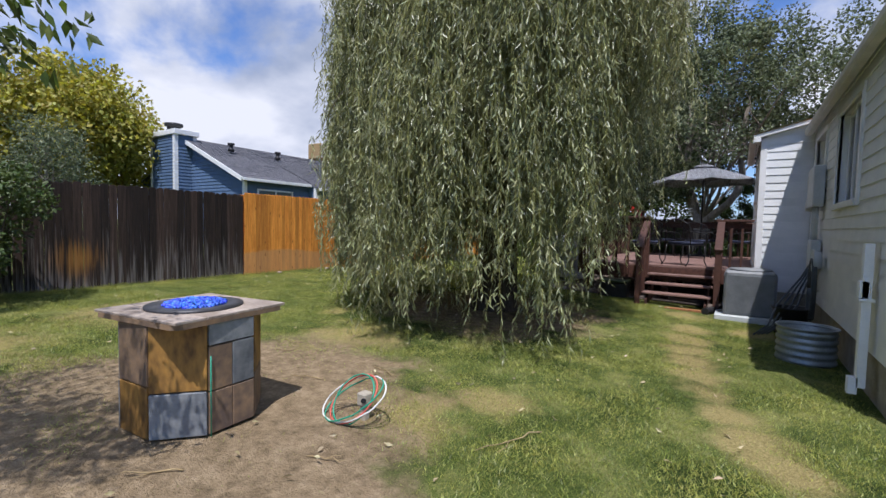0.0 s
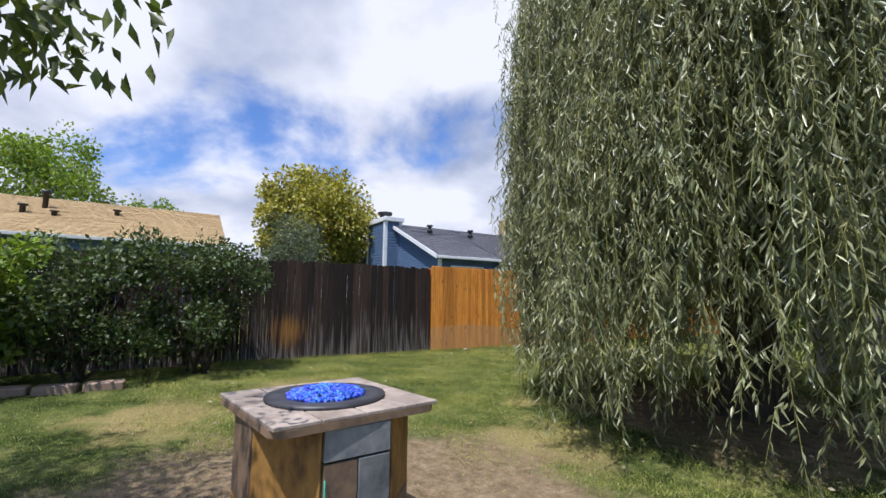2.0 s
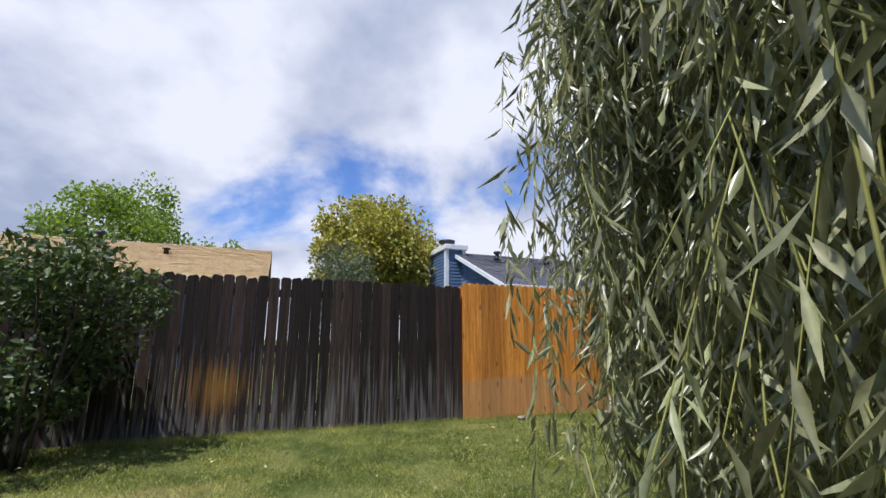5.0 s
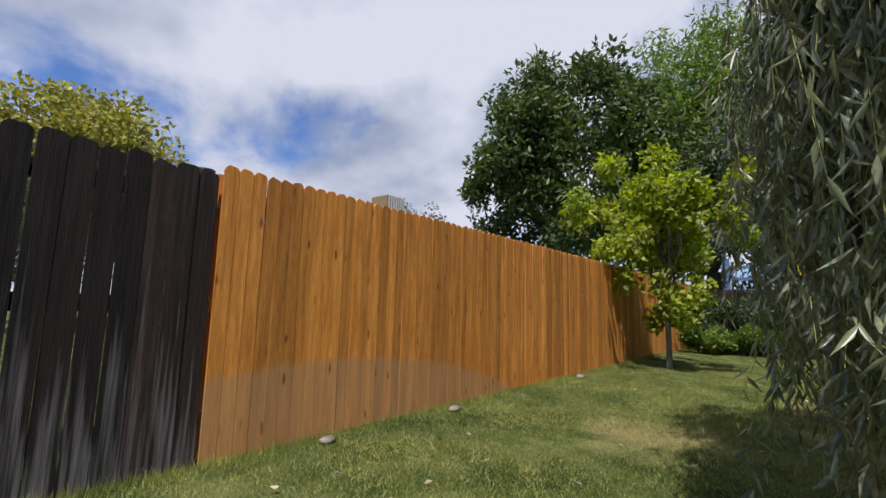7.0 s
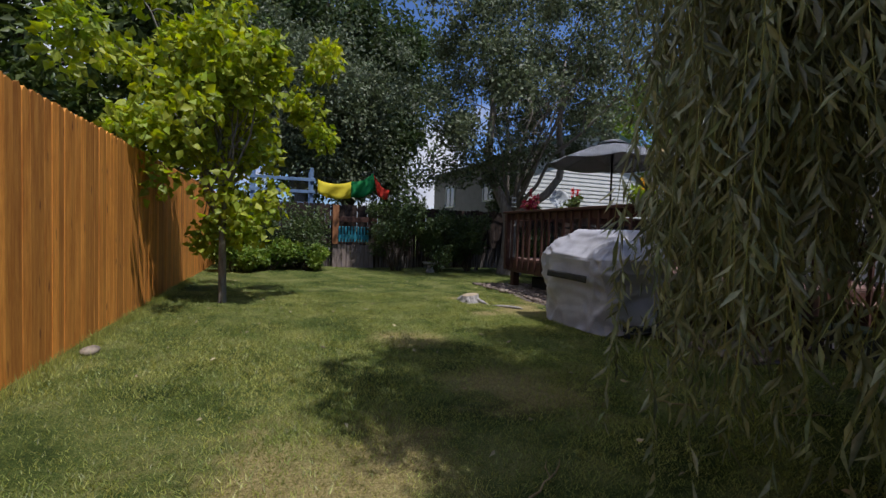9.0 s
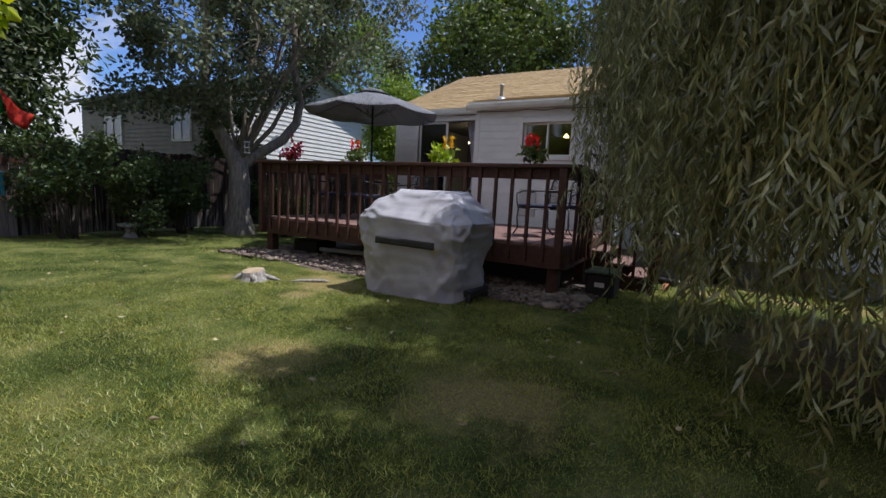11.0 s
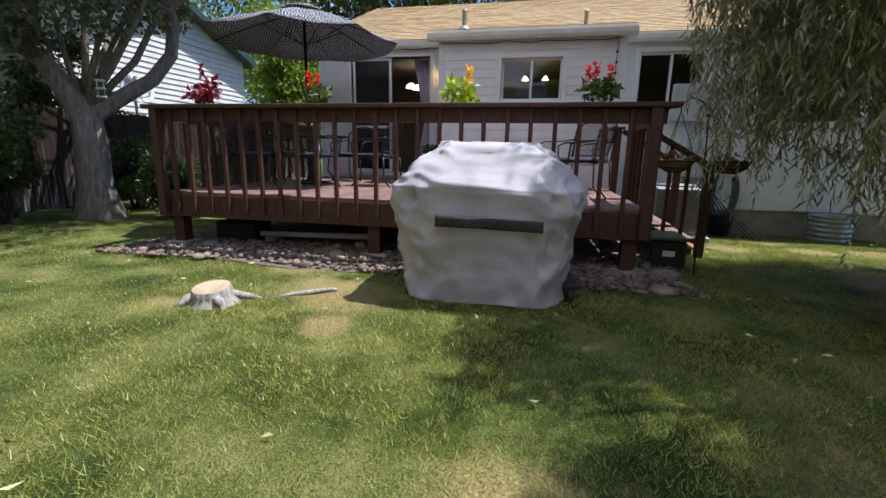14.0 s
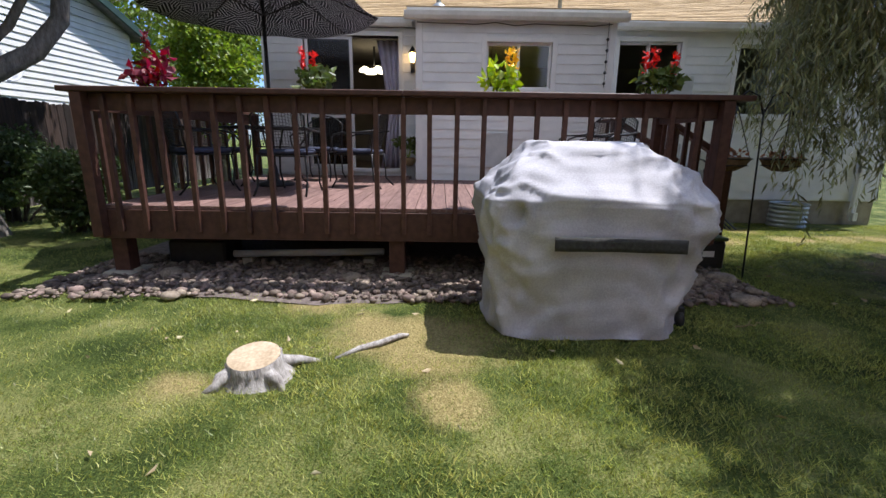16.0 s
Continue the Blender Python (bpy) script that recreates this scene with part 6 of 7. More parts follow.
def build_blue_house():
    h = thing("neighbour_house", "blue-grey sided house with grey shingle roof behind the fence", "house", at=(-18.5, 12.1, 0))
    o = Vector((18.5, -12.1, 0))
    def W(x, y): return (x + 18.5, y - 12.1)
    part("wall", box((*W(-28.5, 12.15), 0), (*W(-18.55, 34), 3.35)), M["blue_siding"], h)
    lap_wall(h, W(-28.5, 12.1), W(-18.5, 12.1), 0, 3.35, M["blue_siding"], 0.16)
    lap_gable(h, W(-28.5, 12.1), W(-18.5, 12.1), 3.35, 2.1, M["blue_siding"], 0.16)
    lap_wall(h, W(-18.5, 12.1), W(-18.5, 15.6), 0, 3.3, M["blue_siding"], 0.16)
    part("bay_wall", box((*W(-18.5, 15.6), 0), (*W(-17.9, 34), 3.15)), M["blue_siding"], h)
    lap_wall(h, W(-17.9, 15.6), W(-17.9, 34), 0, 3.15, M["blue_siding"], 0.16)
    for y0, y1, xe, ze in ((11.8, 15.5, -18.2, 3.25), (15.5, 34.3, -17.55, 3.05)):
        up = Vector((-23.5 - xe, 0, 5.45 - ze))
        roof_slab(h, (*W(xe, y0), ze), (*W(xe, y1), ze), up, M["grey_shingle"])
        part("gutter", box((*W(xe - 0.02, y0), ze - 0.14), (*W(xe + 0.09, y1), ze - 0.01), 0.01), M["trim"], h)
    roof_slab(h, (*W(-28.8, 34.3), 3.25), (*W(-28.8, 11.8), 3.25), Vector((5.3, 0, 2.2)), M["grey_shingle"])
    bm = bmesh.new()
    for sgn in (-1, 1):
        L = math.hypot(5.3, 2.2)
        add_box(bm, (0, -0.03, -0.16), (L, 0.03, 0.02), 0, Matrix.Translation((*W(-23.5, 11.78), 5.43)) @ Matrix.Rotation(0 if sgn > 0 else math.pi, 4, "Z") @ Matrix.Rotation(math.atan2(2.2, 5.3), 4, "Y"))
    part("rake_board", bm, M["trim"], h)
    for x, y in ((-18.55, 12.02), (-17.95, 15.52)):
        part("corner_board", box((*W(x - 0.04, y), 0), (*W(x + 0.12, y + 0.14), 3.1)), M["trim"], h)
    c = part("chimney", box((*W(-25.6, 11.3), 0), (*W(-23.1, 12.3), 5.55)), M["blue_siding"], h)
    lap_wall(c, W(-25.6, 11.3), W(-23.1, 11.3), 0, 5.5, M["blue_siding"], 0.16)
    lap_wall(c, W(-23.1, 11.3), W(-23.1, 12.3), 0, 5.5, M["blue_siding"], 0.16)
    for x, y in ((-25.6, 11.25), (-23.25, 11.25), (-23.25, 12.15)):
        part("corner_board", box((*W(x, y), 0), (*W(x + 0.18, y + 0.18), 5.5)), M["trim"], c)
    part("chimney_cap", box((*W(-25.7, 11.2), 5.5), (*W(-22.95, 12.4), 5.75), 0.02), M["trim"], c)
    part("flue", lathe([(0.35, 0), (0.35, 0.12), (0.30, 0.14), (0.30, 0.3), (0.42, 0.32), (0.42, 0.45), (0.2, 0.5)], 16, (*W(-24.3, 11.8), 5.75)), M["black"], c)
    far_window(h, *W(-18.5, 12.75), *W(-18.5, 14.55), 2.05, 2.75, 1, 0, M["far_glass"])
    far_window(h, *W(-17.9, 17.2), *W(-17.9, 18.8), 1.9, 2.6, 1, 0, M["far_glass"])
    k = part("swamp_cooler", box((*W(-21.0, 17.6), 5.0), (*W(-20.0, 18.7), 5.85), 0.03), M["cord"], h, "tan rooftop evaporative cooler on legs")
    for i in range(7):
        part("louvre", box((*W(-19.99, 17.7 + 0.14 * i), 5.06), (*W(-19.965, 17.78 + 0.14 * i), 5.8)), M["gutter_tan"] if "gutter_tan" in M else M["rust_gutter"], k)
    for x in (-20.9, -20.1):
        for y in (17.7, 18.6):
            part("leg", box((*W(x - 0.03, y - 0.03), 4.1), (*W(x + 0.03, y + 0.03), 5.0)), M["galvanised"], k)
    for y, x in ((13.4, -21.8), (16.0, -21.6)):
        part("roof_vent", lathe([(0.16, 0), (0.16, 0.12), (0.1, 0.18), (0.1, 0.3), (0.17, 0.32), (0.17, 0.42)], 10, (*W(x, y), 3.35 + (-18.2 - x) * 0.42)), M["black"], h)


def build_tan_house():
    h = thing("neighbour_house", "low blue house with a tan shingle roof beyond the shrubs", "house", at=(-22.5, 3.0, 0))
    def W(x, y): return (x + 22.5, y - 3.0)
    part("wall", box((*W(-31.5, -18), 0), (*W(-22.55, 2.95), 3.5)), M["blue_siding"], h)
    lap_wall(h, W(-22.5, -18), W(-22.5, 3.0), 0, 3.5, M["blue_siding"], 0.18)
    lap_wall(h, W(-22.5, 3.0), W(-31.5, 3.0), 0, 3.5, M["blue_siding"], 0.18)
    lap_gable(h, W(-22.5, 3.0), W(-31.5, 3.0), 3.5, 1.9, M["blue_siding"], 0.18)
    roof_slab(h, (*W(-22.1, -18.3), 3.45), (*W(-22.1, 3.35), 3.45), Vector((-4.9, 0, 2.1)), M["shingle"])
    roof_slab(h, (*W(-31.9, 3.35), 3.45), (*W(-31.9, -18.3), 3.45), Vector((4.9, 0, 2.1)), M["shingle"])
    part("gutter", box((*W(-22.15, -18.3), 3.31), (*W(-22.0, 3.3), 3.44), 0.01), M["rust_gutter"], h)
    far_window(h, *W(-22.5, -2.0), *W(-22.5, -0.4), 1.9, 2.6, 1, 0, M["far_glass"])
    for y, x, hh in ((-3.4, -25.4, 0.75), (-2.9, -24.4, 0.2), (-0.9, -25.2, 0.25), (-3.9, -24.5, 0.35)):
        part("roof_vent", lathe([(0.10, -0.1), (0.10, hh * 0.8), (0.17, hh * 0.8), (0.17, hh)], 10, (*W(x, y), 3.45 + (-22.1 - x) * 0.43)), M["black"], h)


def build_grey_house():
    h = thing("neighbour_house", "two-storey house with pale gable siding behind the back fence", "house", at=(1.3, 22.5, 0))
    def W(x, y): return (x - 1.3, y - 22.5)
    part("wall", box((*W(1.35, 22.55), 0), (*W(8.3, 32.5), 4.35)), M["shaded_siding"], h)
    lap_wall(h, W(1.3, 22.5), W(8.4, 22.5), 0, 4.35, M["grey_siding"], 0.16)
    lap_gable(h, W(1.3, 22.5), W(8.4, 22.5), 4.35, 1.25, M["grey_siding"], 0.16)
    # west side: its tree shade is in the siding colour
    lap_wall(h, W(1.3, 32.5), W(1.3, 22.5), 0, 4.35, M["shaded_siding"], 0.16)
    for s in (1, -1):
        xe = 0.9 if s > 0 else 8.8
        a, b = ((*W(xe, 22.1), 4.25), (*W(xe, 32.9), 4.25))
        roof_slab(h, a if s > 0 else b, b if s > 0 else a, Vector((3.95 * s, 0, 1.42)), M["grey_shingle"])
    bm = bmesh.new()
    L = math.hypot(3.95, 1.42)
    for r in (0, math.pi):
        add_box(bm, (0, -0.03, -0.18), (L, 0.03, 0.02), 0, Matrix.Translation((*W(4.85, 22.07), 5.67)) @ Matrix.Rotation(r, 4, "Z") @ Matrix.Rotation(math.atan2(1.42, 3.95), 4, "Y"))
    part("rake_board", bm, M["teal_dark"], h)
    far_window(h, *W(1.3, 25.6), *W(1.3, 24.6), 2.6, 3.7, -1, 0, M["far_glass"])
    far_window(h, *W(1.3, 30.4), *W(1.3, 29.2), 2.5, 3.5, -1, 0, M["far_glass"])
    v = part("gable_vent", box((*W(4.5, 22.44), 4.55), (*W(5.2, 22.47), 4.95)), M["trim"], h)
    for i in range(5):
        part("slat", box((*W(4.54, 22.41), 4.59 + 0.07 * i), (*W(5.16, 22.435), 4.62 + 0.07 * i)), M["shaded_siding"], v)
    d = thing("satellite_dish", "grey satellite dish on a pole at the neighbour's wall", "dish", at=(2.0, 20.9, 0))
    part("pole", tube([(0, 0, 0), (0, 0, 2.35)], 0.03, 8), M["galvanised"], d)
    bm = bmesh.new()
    add_lathe(bm, [(0.02, 0.0), (0.15, 0.02), (0.28, 0.07), (0.36, 0.12), (0.355, 0.125), (0.27, 0.078), (0.14, 0.028)], 20, cap=False)
    bmesh.ops.transform(bm, matrix=pose(0, -0.05, 2.4, 62, 0, -25), verts=bm.verts)
    part("reflector", bm, M["pale_grey"], d)
    part("arm", tube([(0, -0.08, 2.25), (-0.05, -0.45, 2.3), (-0.05, -0.5, 2.42)], 0.012, 6), M["galvanised"], d)


M["teal_dark"] = mat("dark_green_rake", (0.02, 0.05, 0.045), (0.04, 0.08, 0.07), 4, 0.6, 0.1)
build_blue_house()
build_tan_house()
build_grey_house()


# ---- things behind the back fence ----
def build_playset():
    p = thing("play_structure", "faded blue wooden play structure behind the fence", "playset", at=(-7.6, 20.8, 0))
    for x in (-0.6, 1.0):
        for y in (0, 0.7):
            part("post", box((x - 0.05, y - 0.05, 0), (x + 0.05, y + 0.05, 2.85), 0.005), M["play_blue"], p)
    for z in (1.75, 2.1, 2.45):
        part("beam", box((-0.7, -0.09, z), (1.1, -0.052, z + 0.09), 0.004), M["play_blue"], p)
    part("platform", box((-0.7, -0.05, 1.66), (1.1, 0.75, 1.74), 0.004), M["play_blue"], p)
    def flag(name, label, material, pts, seed):
        bm = bmesh.new()
        n = 14
        rows = []
        for i in range(n):
            u = i / (n - 1)
            a = Vector(pts[0]).lerp(Vector(pts[1]), u); b = Vector(pts[3]).lerp(Vector(pts[2]), u)
            r = []
            for k in range(5):
                q = a.lerp(b, k / 4)
                q.z -= 0.10 * math.sin(math.pi * u)
                q.y += 0.05 * math.sin(u * 9 + k * 1.1 + seed)
                r.append(bm.verts.new(q))
            rows.append(r)
        for a, b in zip(rows, rows[1:]):
            for k in range(4):
                bm.faces.new((a[k], b[k], b[k + 1], a[k + 1])).smooth = True
        ob = part(name, bm, material)
        so = ob.modifiers.new("thick", "SOLIDIFY"); so.thickness = 0.004
        tagged(ob, label, "banner", "hanging banners")
    flag("banner", "yellow cloth banner hanging beyond the fence", M["flag_yellow"], [(-6.45, 20.5, 2.50), (-5.5, 20.5, 2.50), (-5.5, 20.5, 2.02), (-6.45, 20.5, 2.10)], 0)
    flag("banner", "green cloth banner hanging beyond the fence", M["flag_green"], [(-5.5, 20.5, 2.52), (-4.85, 20.5, 2.80), (-4.75, 20.5, 2.30), (-5.5, 20.5, 2.05)], 1)
    flag("banner", "red cloth banner hanging beyond the fence", M["flag_red"], [(-4.85, 20.5, 2.78), (-4.35, 20.5, 2.3), (-4.4, 20.5, 2.05), (-4.72, 20.5, 2.2)], 2)
    r = thing("banner_line", "dark pole and line holding the banners", "line")
    part("pole", tube([(-4.84, 20.54, 0), (-4.84, 20.54, 2.85)], 0.02, 8), M["black"], r)
    part("line", tube([(-6.6, 20.52, 2.58), (-5.6, 20.52, 2.52), (-4.84, 20.52, 2.82), (-4.2, 20.52, 2.2)], 0.006, 5), M["black"], r)
    f = thing("fence_planter", "teal slatted planter hung on the back fence", "planter", at=(-5.55, 19.62, 0.95))
    part("box", box((-0.42, -0.14, -0.12), (0.42, -0.03, 0.0), 0.01), M["teal"], f)
    for i in range(10):
        part("slat", box((-0.41 + 0.085 * i, -0.165, -0.2), (-0.36 + 0.085 * i, -0.145, 0.22), 0.004), M["teal"], f)
    g = thing("wooden_fence", "patched stretch of back fence with pale lower planks", "fence")
    for i in range(9):
        part("plank", box((-6.1 + 0.125 * i, 19.54, 0.02), (-5.985 + 0.125 * i, 19.57, 0.66 + 0.01 * (i % 3)), 0.003), M["grey_plank"], g)
    part("cross_rail", box((-6.2, 19.5, 1.30), (-4.9, 19.55, 1.44), 0.004), M["deck_wood"], g)
    part("upright", box((-6.12, 19.49, 0.68), (-5.95, 19.535, 1.75), 0.004), M["rust_plank"], g)
    b = thing("bird_bath", "small pale stone ornament among the shrubs", "ornament", at=(-3.6, 18.6, gz(-3.6, 18)))
    part("base", lathe([(0.13, 0), (0.11, 0.05), (0.07, 0.12), (0.09, 0.2)], 14), M["stump_side"], b)
    part("bowl", lathe([(0.08, 0.2), (0.2, 0.24), (0.22, 0.29), (0.17, 0.28)], 16), M["stump_side"], b)


M["grey_plank"] = mat("grey_plank", (0.14, 0.10, 0.09), (0.30, 0.24, 0.21), 5, 0.9, 0.4, stretch=(6, 6, 0.6), rand=0.2)
M["rust_plank"] = mat("rust_plank", (0.22, 0.08, 0.03), (0.38, 0.17, 0.07), 5, 0.8, 0.4, stretch=(6, 6, 0.6))
build_playset()


# ---- deck furniture ----
def umbrella_material():
    m = mat("patterned_umbrella_cloth", (0.02, 0.022, 0.035), (0.035, 0.038, 0.055), 8, 0.85, 0.05, leaf=0.2)
    p = m.node_tree.nodes["Principled BSDF"]
    co = node(m, "ShaderNodeTexCoord")
    vo = node(m, "ShaderNodeTexVoronoi"); vo.inputs["Scale"].default_value = 7.5
    link(m, co.outputs["Object"], vo.inputs["Vector"])
    sep = node(m, "ShaderNodeSeparateColor"); link(m, vo.outputs["Color"], sep.inputs[0])
    ang = node(m, "ShaderNodeMath"); ang.operation = "MULTIPLY"; ang.inputs[1].default_value = 6.3; link(m, sep.outputs[0], ang.inputs[0])
    rot = node(m, "ShaderNodeVectorRotate"); rot.rotation_type = "Z_AXIS"; link(m, co.outputs["Object"], rot.inputs["Vector"]); link(m, ang.outputs[0], rot.inputs["Angle"])
    wv = node(m, "ShaderNodeTexWave"); wv.inputs["Scale"].default_value = 8.5; link(m, rot.outputs[0], wv.inputs["Vector"])
    st = node(m, "ShaderNodeMath"); st.operation = "GREATER_THAN"; st.inputs[1].default_value = 0.80; link(m, wv.outputs["Fac"], st.inputs[0])
    mx = node(m, "ShaderNodeMixRGB"); mx.inputs[1].default_value, mx.inputs[2].default_value = (0.02, 0.022, 0.03, 1), (0.62, 0.63, 0.66, 1)
    link(m, st.outputs[0], mx.inputs[0]); link(m, mx.outputs[0], p.inputs["Base Color"])
    for n in m.node_tree.nodes:
        if n.type == "HUE_SAT":
            link(m, mx.outputs[0], n.inputs["Color"])
    return m


def build_umbrella():
    u = thing("patio_umbrella", "open navy and white patterned patio umbrella", "umbrella", at=(-0.9, 14.82, DECK))
    part("pole", tube([(0, 0, 0), (0, 0, 2.52)], 0.022, 10), M["black_metal"], u)
    part("base", lathe([(0.24, 0), (0.24, 0.03), (0.06, 0.07), (0.03, 0.25)], 20), M["black_metal"], u)
    bm = bmesh.new()
    n, R, zt, zr = 8, 1.36, 2.50, 2.06
    c0 = bm.verts.new((0, 0, zt))
    rows = []
    for j in range(1, 7):
        s = j / 6
        r = []
        for k in range(n * 6):
            a = 2 * math.pi * k / (n * 6) + 0.2
            f = (k % 6) / 6
            pull = 1 - 0.07 * math.sin(math.pi * f) * s
            z = zt - (zt - zr) * (s ** 1.25) - 0.045 * math.sin(math.pi * f) * s
            r.append(bm.verts.new((R * s * pull * math.cos(a), R * s * pull * math.sin(a), z)))
        rows.append(r)
    m = n * 6
    for k in range(m):
        bm.faces.new((c0, rows[0][k], rows[0][(k + 1) % m]))
    for a, b in zip(rows, rows[1:]):
        for k in range(m):
            bm.faces.new((a[k], b[k], b[(k + 1) % m], a[(k + 1) % m])).smooth = True
    c = part("canopy", bm, umbrella_material(), u, "navy cloth with white geometric lines")
    so = c.modifiers.new("thick", "SOLIDIFY"); so.thickness = 0.004
    part("vent", lathe([(0.34, 2.44), (0.2, 2.52), (0.02, 2.57)], 24), c.data.materials[0], c)
    for k in range(n):
        a = 2 * math.pi * k / n + 0.2
        rib = part("rib", tube([(0, 0, zt - 0.03), (0.7 * math.cos(a), 0.7 * math.sin(a), zt - 0.23), (1.34 * math.cos(a), 1.34 * math.sin(a), zr - 0.012)], 0.007, 6), M["black_metal"], u)
        part("strut", tube([(0.02 * math.cos(a), 0.02 * math.sin(a), 2.0), (0.62 * math.cos(a), 0.62 * math.sin(a), zt - 0.2)], 0.006, 6), M["black_metal"], rib)


def mesh_panel(bm, f, nu, nv, r=0.003):
    """A lattice of fine rods on the surface f(u, v)."""
    for i in range(nu):
        add_tube(bm, [f(i / (nu - 1), v / 8) for v in range(9)], r, 4, False)
    for j in range(nv):
        add_tube(bm, [f(u / 8, j / (nv - 1)) for u in range(9)], r, 4, False)


def build_chairs():
    c = thing("patio_chair", "black wrought-iron patio chair with navy seat cushion", "chair", "wrought-iron patio chairs", at=(-1.72, 14.35, DECK))
    # faces +x; seat 0.5 square at 0.42
    part("seat", box((-0.25, -0.25, 0.40), (0.25, 0.25, 0.415), 0.004), M["black_metal"], c)
    bm = bmesh.new()
    add_box(bm, (-0.24, -0.24, 0.418), (0.24, 0.24, 0.475), 0.022)
    part("cushion", bm, M["cloth_dark"], c, "navy seat cushion", True)
    def back(u, v):
        a = (u - 0.5) * 2
        h = 0.50 + 0.43 * v * (1 - 0.28 * a * a)
        return Vector((-0.25 - 0.10 * v + 0.06 * a * a, 0.27 * a, h))
    bm = bmesh.new()
    mesh_panel(bm, back, 19, 15, 0.0028)
    tagged(part("backrest", bm, M["black_metal"], c), kind="stuff")
    bm = bmesh.new()
    add_tube(bm, [(-0.24, -0.27, 0.42)] + [back(k / 12, 1.0) for k in range(13)] + [(-0.24, 0.27, 0.42)], 0.011, 6)
    add_tube(bm, [back(k / 8, 0.0) for k in range(9)], 0.008, 6)
    part("back_frame", bm, M["black_metal"], c)
    for s in (-1, 1):
        part("arm", tube([(-0.31, 0.27 * s, 0.70), (-0.1, 0.30 * s, 0.67), (0.15, 0.31 * s, 0.66), (0.25, 0.31 * s, 0.62), (0.25, 0.29 * s, 0.5), (0.23, 0.26 * s, 0.41)], 0.011, 6), M["black_metal"], c)
        part("leg", tube([(0.23, 0.24 * s, 0.41), (0.24, 0.26 * s, 0.25), (0.22, 0.26 * s, 0.1), (0.28, 0.27 * s, 0.0)], 0.011, 6), M["black_metal"], c)
        part("leg", tube([(-0.24, 0.25 * s, 0.42), (-0.25, 0.26 * s, 0.25), (-0.26, 0.26 * s, 0.1), (-0.36, 0.27 * s, 0.0)], 0.011, 6), M["black_metal"], c)
    for x, y, a in ((-0.9, 13.72, 80), (0.05, 14.5, 172), (-0.75, 15.55, -95), (-1.65, 15.35, -40), (-1.75, 11.0, 125), (-0.9, 10.75, 60)):
        copy_thing(c, pose(x, y, DECK, 0, 0, a))
    t = thing("patio_table", "round black iron mesh patio table", "table", at=(-0.9, 14.82, DECK))
    bm = bmesh.new()
    for k in range(-9, 10):
        q = k * 0.06
        w = math.sqrt(max(0.0, 0.58 ** 2 - q * q))
        add_tube(bm, [(q, -w, 0.71), (q, w, 0.71)], 0.004, 4, False); add_tube(bm, [(-w, q, 0.714), (w, q, 0.714)], 0.004, 4, False)
    part("tabletop", bm, M["black_metal"], t)
    bm = bmesh.new()
    add_tube(bm, [(0.59 * math.cos(2 * math.pi * k / 32), 0.59 * math.sin(2 * math.pi * k / 32), 0.71) for k in range(33)], 0.014, 6)
    part("rim", bm, M["black_metal"], t)
    for k in range(4):
        a = k * math.pi / 2 + 0.6
        part("leg", tube([(0.5 * math.cos(a), 0.5 * math.sin(a), 0.70), (0.3 * math.cos(a), 0.3 * math.sin(a), 0.45), (0.26 * math.cos(a), 0.26 * math.sin(a), 0.2), (0.42 * math.cos(a), 0.42 * math.sin(a), 0.0)], 0.012, 6), M["black_metal"], t)


build_umbrella()
build_chairs()


def build_flowers(label, x, y, z, leaf_mat, bloom_mat, seed, h=0.28, blooms=3, hang=True, r=0.16, lsize=(0.085, 0.055)):
    f = thing("flower_planter", label, "planter", "planters on the railing", at=(x, y, z))
    if x < -2.5:
        part("bracket", box((-0.16, -0.02, -0.06), (-0.10, 0.02, -0.03)), M["black_metal"], f)
    bm = bmesh.new()
    add_lathe(bm, [(0.07, -0.11), (0.12, -0.05), (0.14, 0.0), (0.125, 0.015), (0.02, 0.02)], 16)
    for v in bm.verts:
        v.co += v.co * 0.06 * noise.noise(v.co * 30)
    part("coir_basket", bm, M["cord"], f, "coir-lined basket")
    rng = random.Random(seed)
    st = bmesh.new()
    tips = []
    for k in range(9):
        a, q = rng.uniform(0, 6.28), rng.uniform(0.02, r)
        e = (q * math.cos(a), q * math.sin(a), h * rng.uniform(0.4, 0.9))
        tips.append((*e, 0.07))
        add_tube(st, limb_points((0, 0, 0.0), e, 0.02, 0.01, rng, 4), [0.005, 0.004, 0.003, 0.002], 4)
    part("stem", st, M["coleus"], f)
    pos, d, ln, wd, r2 = foliage(tips, 1.0, 130, lsize[0], lsize[1], seed, 0.2)
    put("leaves", leaf_mesh("leaves", pos, d, ln, wd, r2, 0.25), leaf_mat, f)
    for k in range(blooms):
        t = tips[k]
        n = np.random.default_rng(seed + k)
        c = np.array([[t[0] + n.normal(0, 0.012), t[1] + n.normal(0, 0.012), h * 0.85 + 0.05 + 0.16 * j / 60 - 0.03 * k] for j in range(60)])
        dd = n.normal(size=(60, 3)); dd[:, 2] += 0.6
        put("bloom", leaf_mesh("bloom", c, dd, 0.035, 0.022, n), bloom_mat, f)


